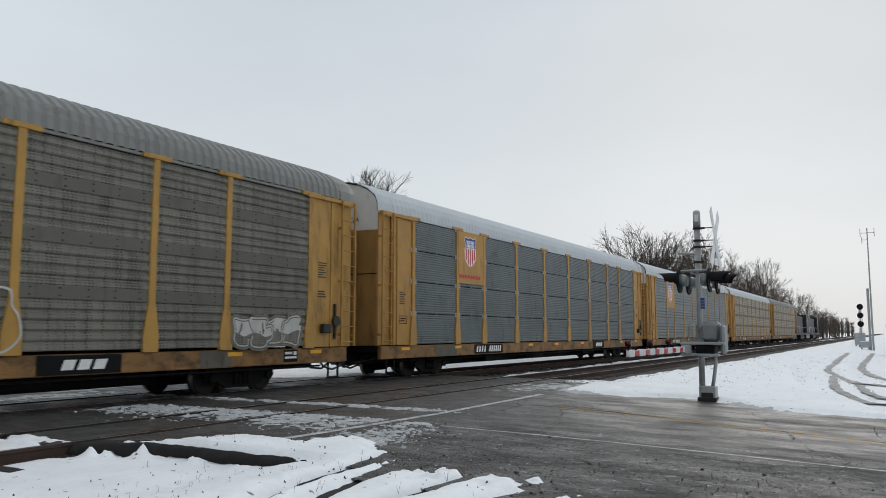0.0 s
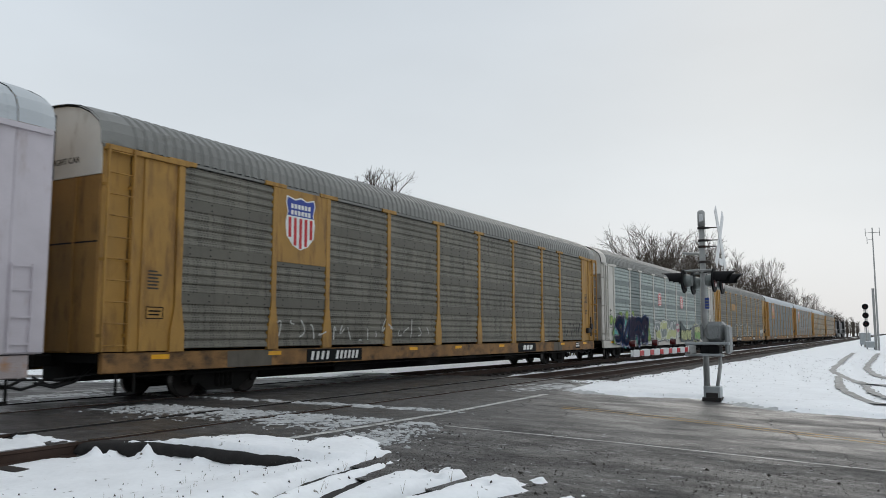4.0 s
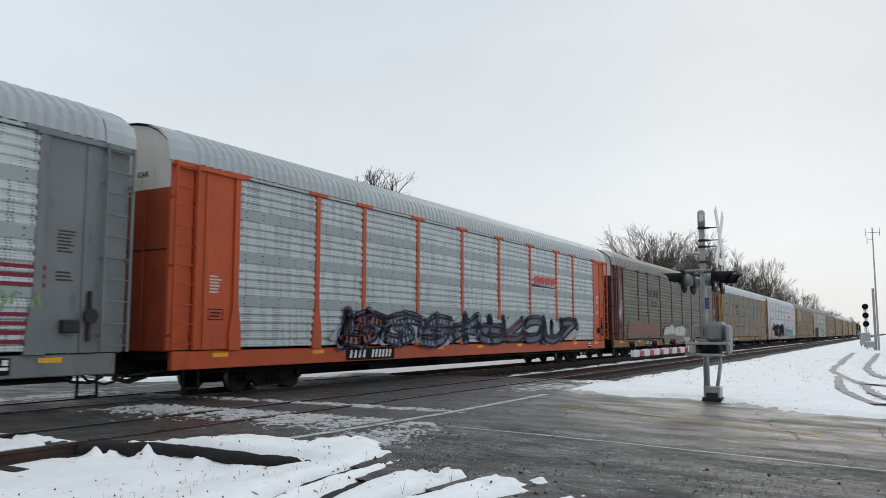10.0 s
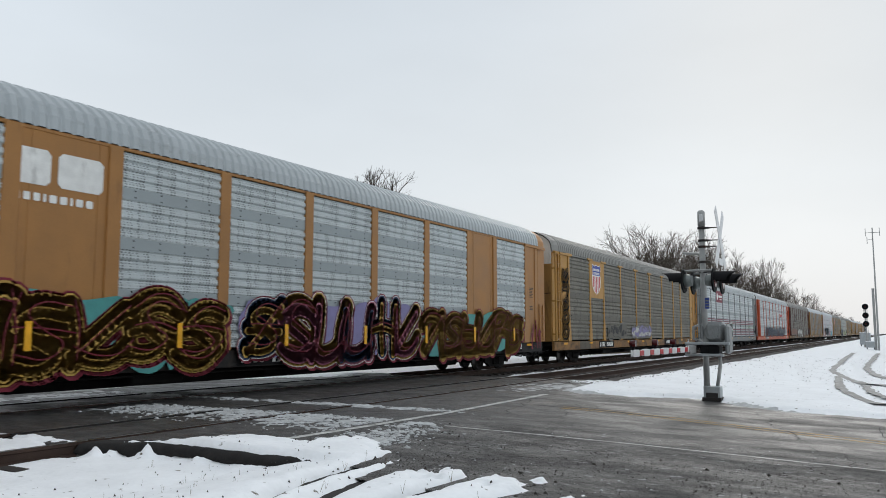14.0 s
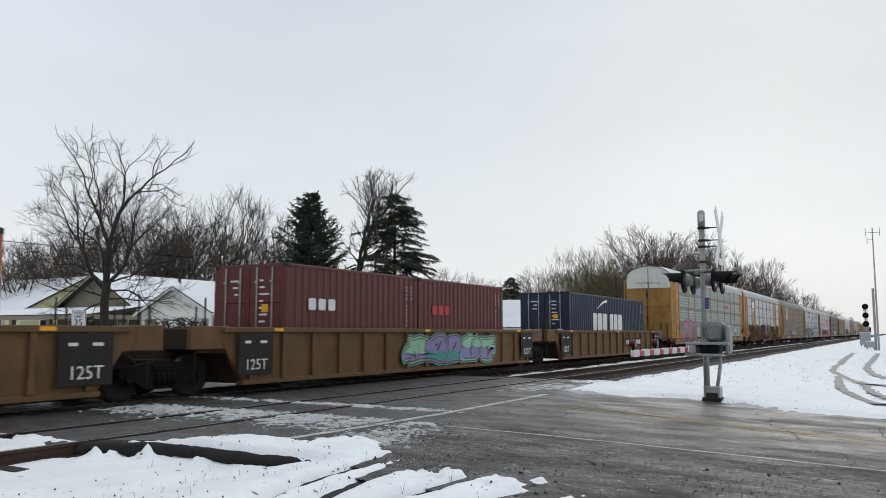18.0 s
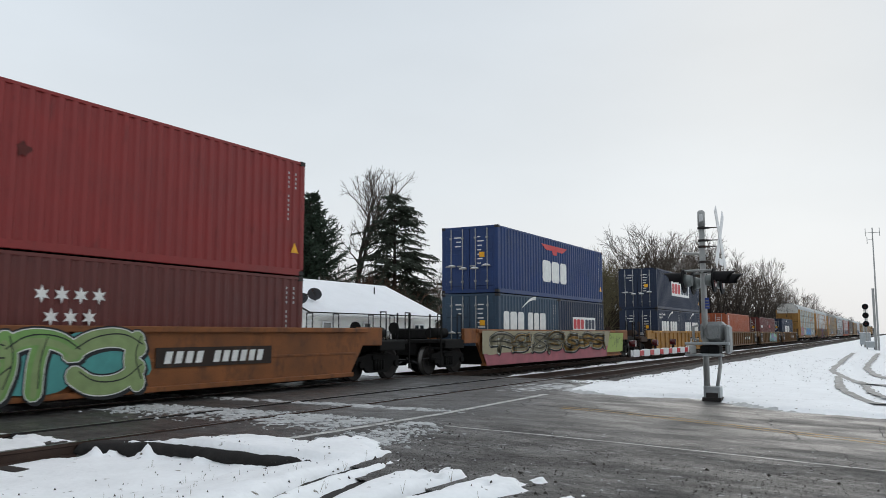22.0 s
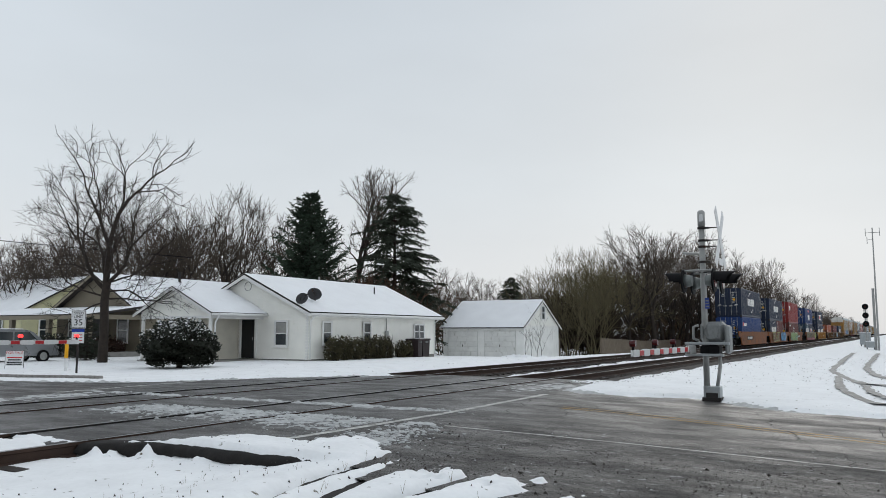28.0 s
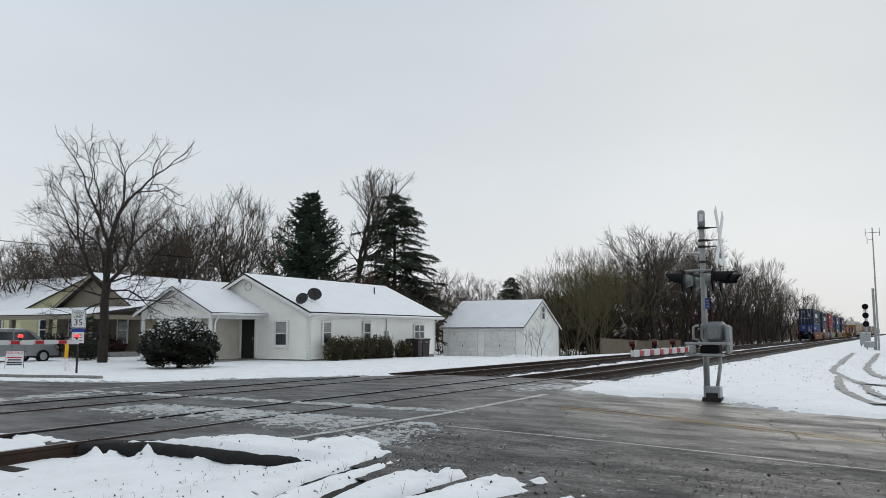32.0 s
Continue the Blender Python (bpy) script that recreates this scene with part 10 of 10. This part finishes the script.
part("logo_wing", MB().prism([(-1.9, 2.26), (1.1, 2.26), (0.75, 2.10), (0.5, 2.02), (-0.1, 2.04), (-0.2, 1.86), (-0.6, 1.86), (-0.7, 2.04), (-1.3, 2.02), (-1.55, 2.10)], "y", WY - 0.004, WY), M_RED, c, "red winged emblem")
# second three-unit car: smooth rust-orange sides
w = well_car(67.0, "end", "joint", B_RUST, "smooth", "rust-orange well wagon with green graffiti and red containers", stencil="125T")
graffiti(w, -7.0, 0.9, 0.36, 1.38, 6, [S["moss"], S["moss"], S["green"]], S["black"], S["teal"], 65, y=-1.565, lab="pale green graffiti lettering", wild=True, hi=S["white"])
scrawl(w, -7.6, -5.6, 0.5, 1.3, 12, S["chalk"], 66, 0.018, -1.5)
c = container(67.0, ZB, 12.19, 2.42, C_MAROON, "maroon forty-foot container with rows of white stars")
for r_ in range(2):
    for k in range(4 if r_ == 0 else 3):
        cx, cz = -0.87 + k * 0.38 + 0.19 * r_, 1.70 - r_ * 0.40
        pts = [(cx + (0.16 if i % 2 == 0 else 0.07) * math.sin(i * math.pi / 6), cz + (0.16 if i % 2 == 0 else 0.07) * math.cos(i * math.pi / 6)) for i in range(12)]
        part("star", MB().prism(pts, "y", WY - 0.003, WY), M_DECAL, c)
blocks(c, -5.3, 1.95, [0.12] * 9, 0.2, 0.04, M_DECAL, WY)
c = container(67.0, ZB + 2.44, 12.19, 2.9, C_RED, "bright red forty-foot container with white block logo")
blocks(c, -5.1, 1.75, [0.5, 0.5, 0.2], 0.6, 0.10, M_DECAL, WY, lab="white block logo")
part("scuff", MB().prism([(-1.35 + 0.13 * math.cos(a) * (1 + 0.35 * math.sin(3 * a + 1)), 1.72 + 0.12 * math.sin(a) * (1 + 0.3 * math.sin(5 * a))) for a in [k * math.pi / 12 for k in range(24)]], "y", WY + 0.001, WY - 0.002), surf("rust_scuff", lin(84, 36, 32), 0.8, 0, 0.3, 5), c, "dark rust scuff")
w = well_car(48.1, "joint", "joint", B_RUST, "smooth", "rust-orange well wagon with blue and brown graffiti", stencil="125T", marks=False)
painted_word(w, "GLOK", -6.5, -0.2, 0.40, 1.40, S["brown"], S["straw"], S["lime"], -1.568, 67, 0.06, "dark brown block lettering with a lime edge", 0.03, 0.03)
part("graffiti", MB().prism([(0.75, 0.34), (0.9, 0.9), (0.8, 1.42), (5.8, 1.42), (6.0, 0.9), (5.7, 0.34)], "y", -1.566, -1.564), S["navy"], w, "dark navy backdrop of the blue lettering")
painted_word(w, "GATS", 1.0, 5.6, 0.42, 1.36, S["sky"], S["white"], S["navy"], -1.572, 68, 0.055, "bright blue block lettering with a white edge", 0.012, 0.07)
painted_word(w, "8", 6.7, 7.3, 0.6, 1.0, S["chalk"], S["chalk"], S["chalk"], -1.50, 71, 0.0, "white sprayed mark", 0.0, 0.0)
scrawl(w, 6.7, 8.0, 0.6, 1.3, 10, S["chalk"], 69, 0.02, -1.5)
c = container(44.9, ZB, 6.06, 2.55, C_NAVY, "navy twenty-foot container with white block logo")
big_word(c, -1.6, 1.05, 0.9, M_DECAL, False)
swoosh(c, -0.3, 1.9, 1.3, False, M_DECAL)
c = container(51.05, ZB, 6.06, 2.55, C_MAROON, "maroon twenty-foot container with upright white marks")
for k in range(3):
    part("logo", MB().box(-2.2, WY - 0.003, 1.2 + k * 0.42, -1.95, WY, 1.5 + k * 0.42), M_DECAL, c)
c = container(48.1, ZB + 2.57, 12.19, 2.55, C_NAVY, "navy forty-foot container with white arcs and block logo")
big_word(c, -2.3, 1.0, 0.92, M_DECAL)
w = well_car(28.7, "joint", "end", B_RUST, "smooth", "rust-orange well wagon at the end of the train", stencil="125T", marks=-5.0)
letters("B", 0.40, M_BLACK, w, pose(-1.15, -1.479, 0.86, 90, 0, 0))
scrawl(w, -7.4, -5.6, 0.5, 1.3, 14, S["black"], 73, 0.012, -1.48, "black line drawing sprayed on the side")
c = container(28.7, ZB, 12.19, 2.6, C_MID, "blue forty-foot container with small red and white mark")
blocks(c, -5.75, 1.68, [0.30, 0.26], 0.36, 0.05, M_RED, WY)
blocks(c, -5.08, 1.68, [0.26, 0.27, 0.27, 0.26, 0.27], 0.30, 0.05, M_DECAL, WY)
c = container(28.7, ZB + 2.62, 12.19, 2.75, C_NAVY, "navy forty-foot container with white arcs and block logo")
big_word(c, -2.3, 1.13, 0.92, M_DECAL)
# red end-of-train lamp
t = thing("rear_marker", pose(28.7 - 11.05, TRACK_FAR, 0), "small flashing red marker on the rear coupler", "lamp")
t["u"] = 28.7 - 11.05
part("case", MB().box(-0.1, -0.12, 0.98, 0.08, 0.12, 1.35, 0, 0.02), M_STEEL, t)
part("lamp", MB().cyl((-0.12, 0, 1.28), (-0.1, 0, 1.28), 0.05, 10), M_LENS, t)
TRAIN.append(t)


# ---- motion along the far track ----
SHIFT = [(0.0, -480.4), (1.5, -451.85), (3.0, -423.25), (4.5, -394.5), (6.0, -365.65), (7.5, -336.85), (9.0, -308.0), (10.5, -279.1), (12.0, -250.2), (13.5, -221.3),
         (16.5, -163.6), (20.0, -96.25), (25.0, 0.0), (28.0, 57.75), (32.0, 134.6)]


def motions():
    for ob in TRAIN:
        u, z = ob["u"], (ob["z"] if "z" in ob else 0.0)
        walk(ob, [(t, pose(u + s, TRACK_FAR, z)) for t, s in SHIFT])
        del ob["u"]
        if "z" in ob:
            del ob["z"]


motions()
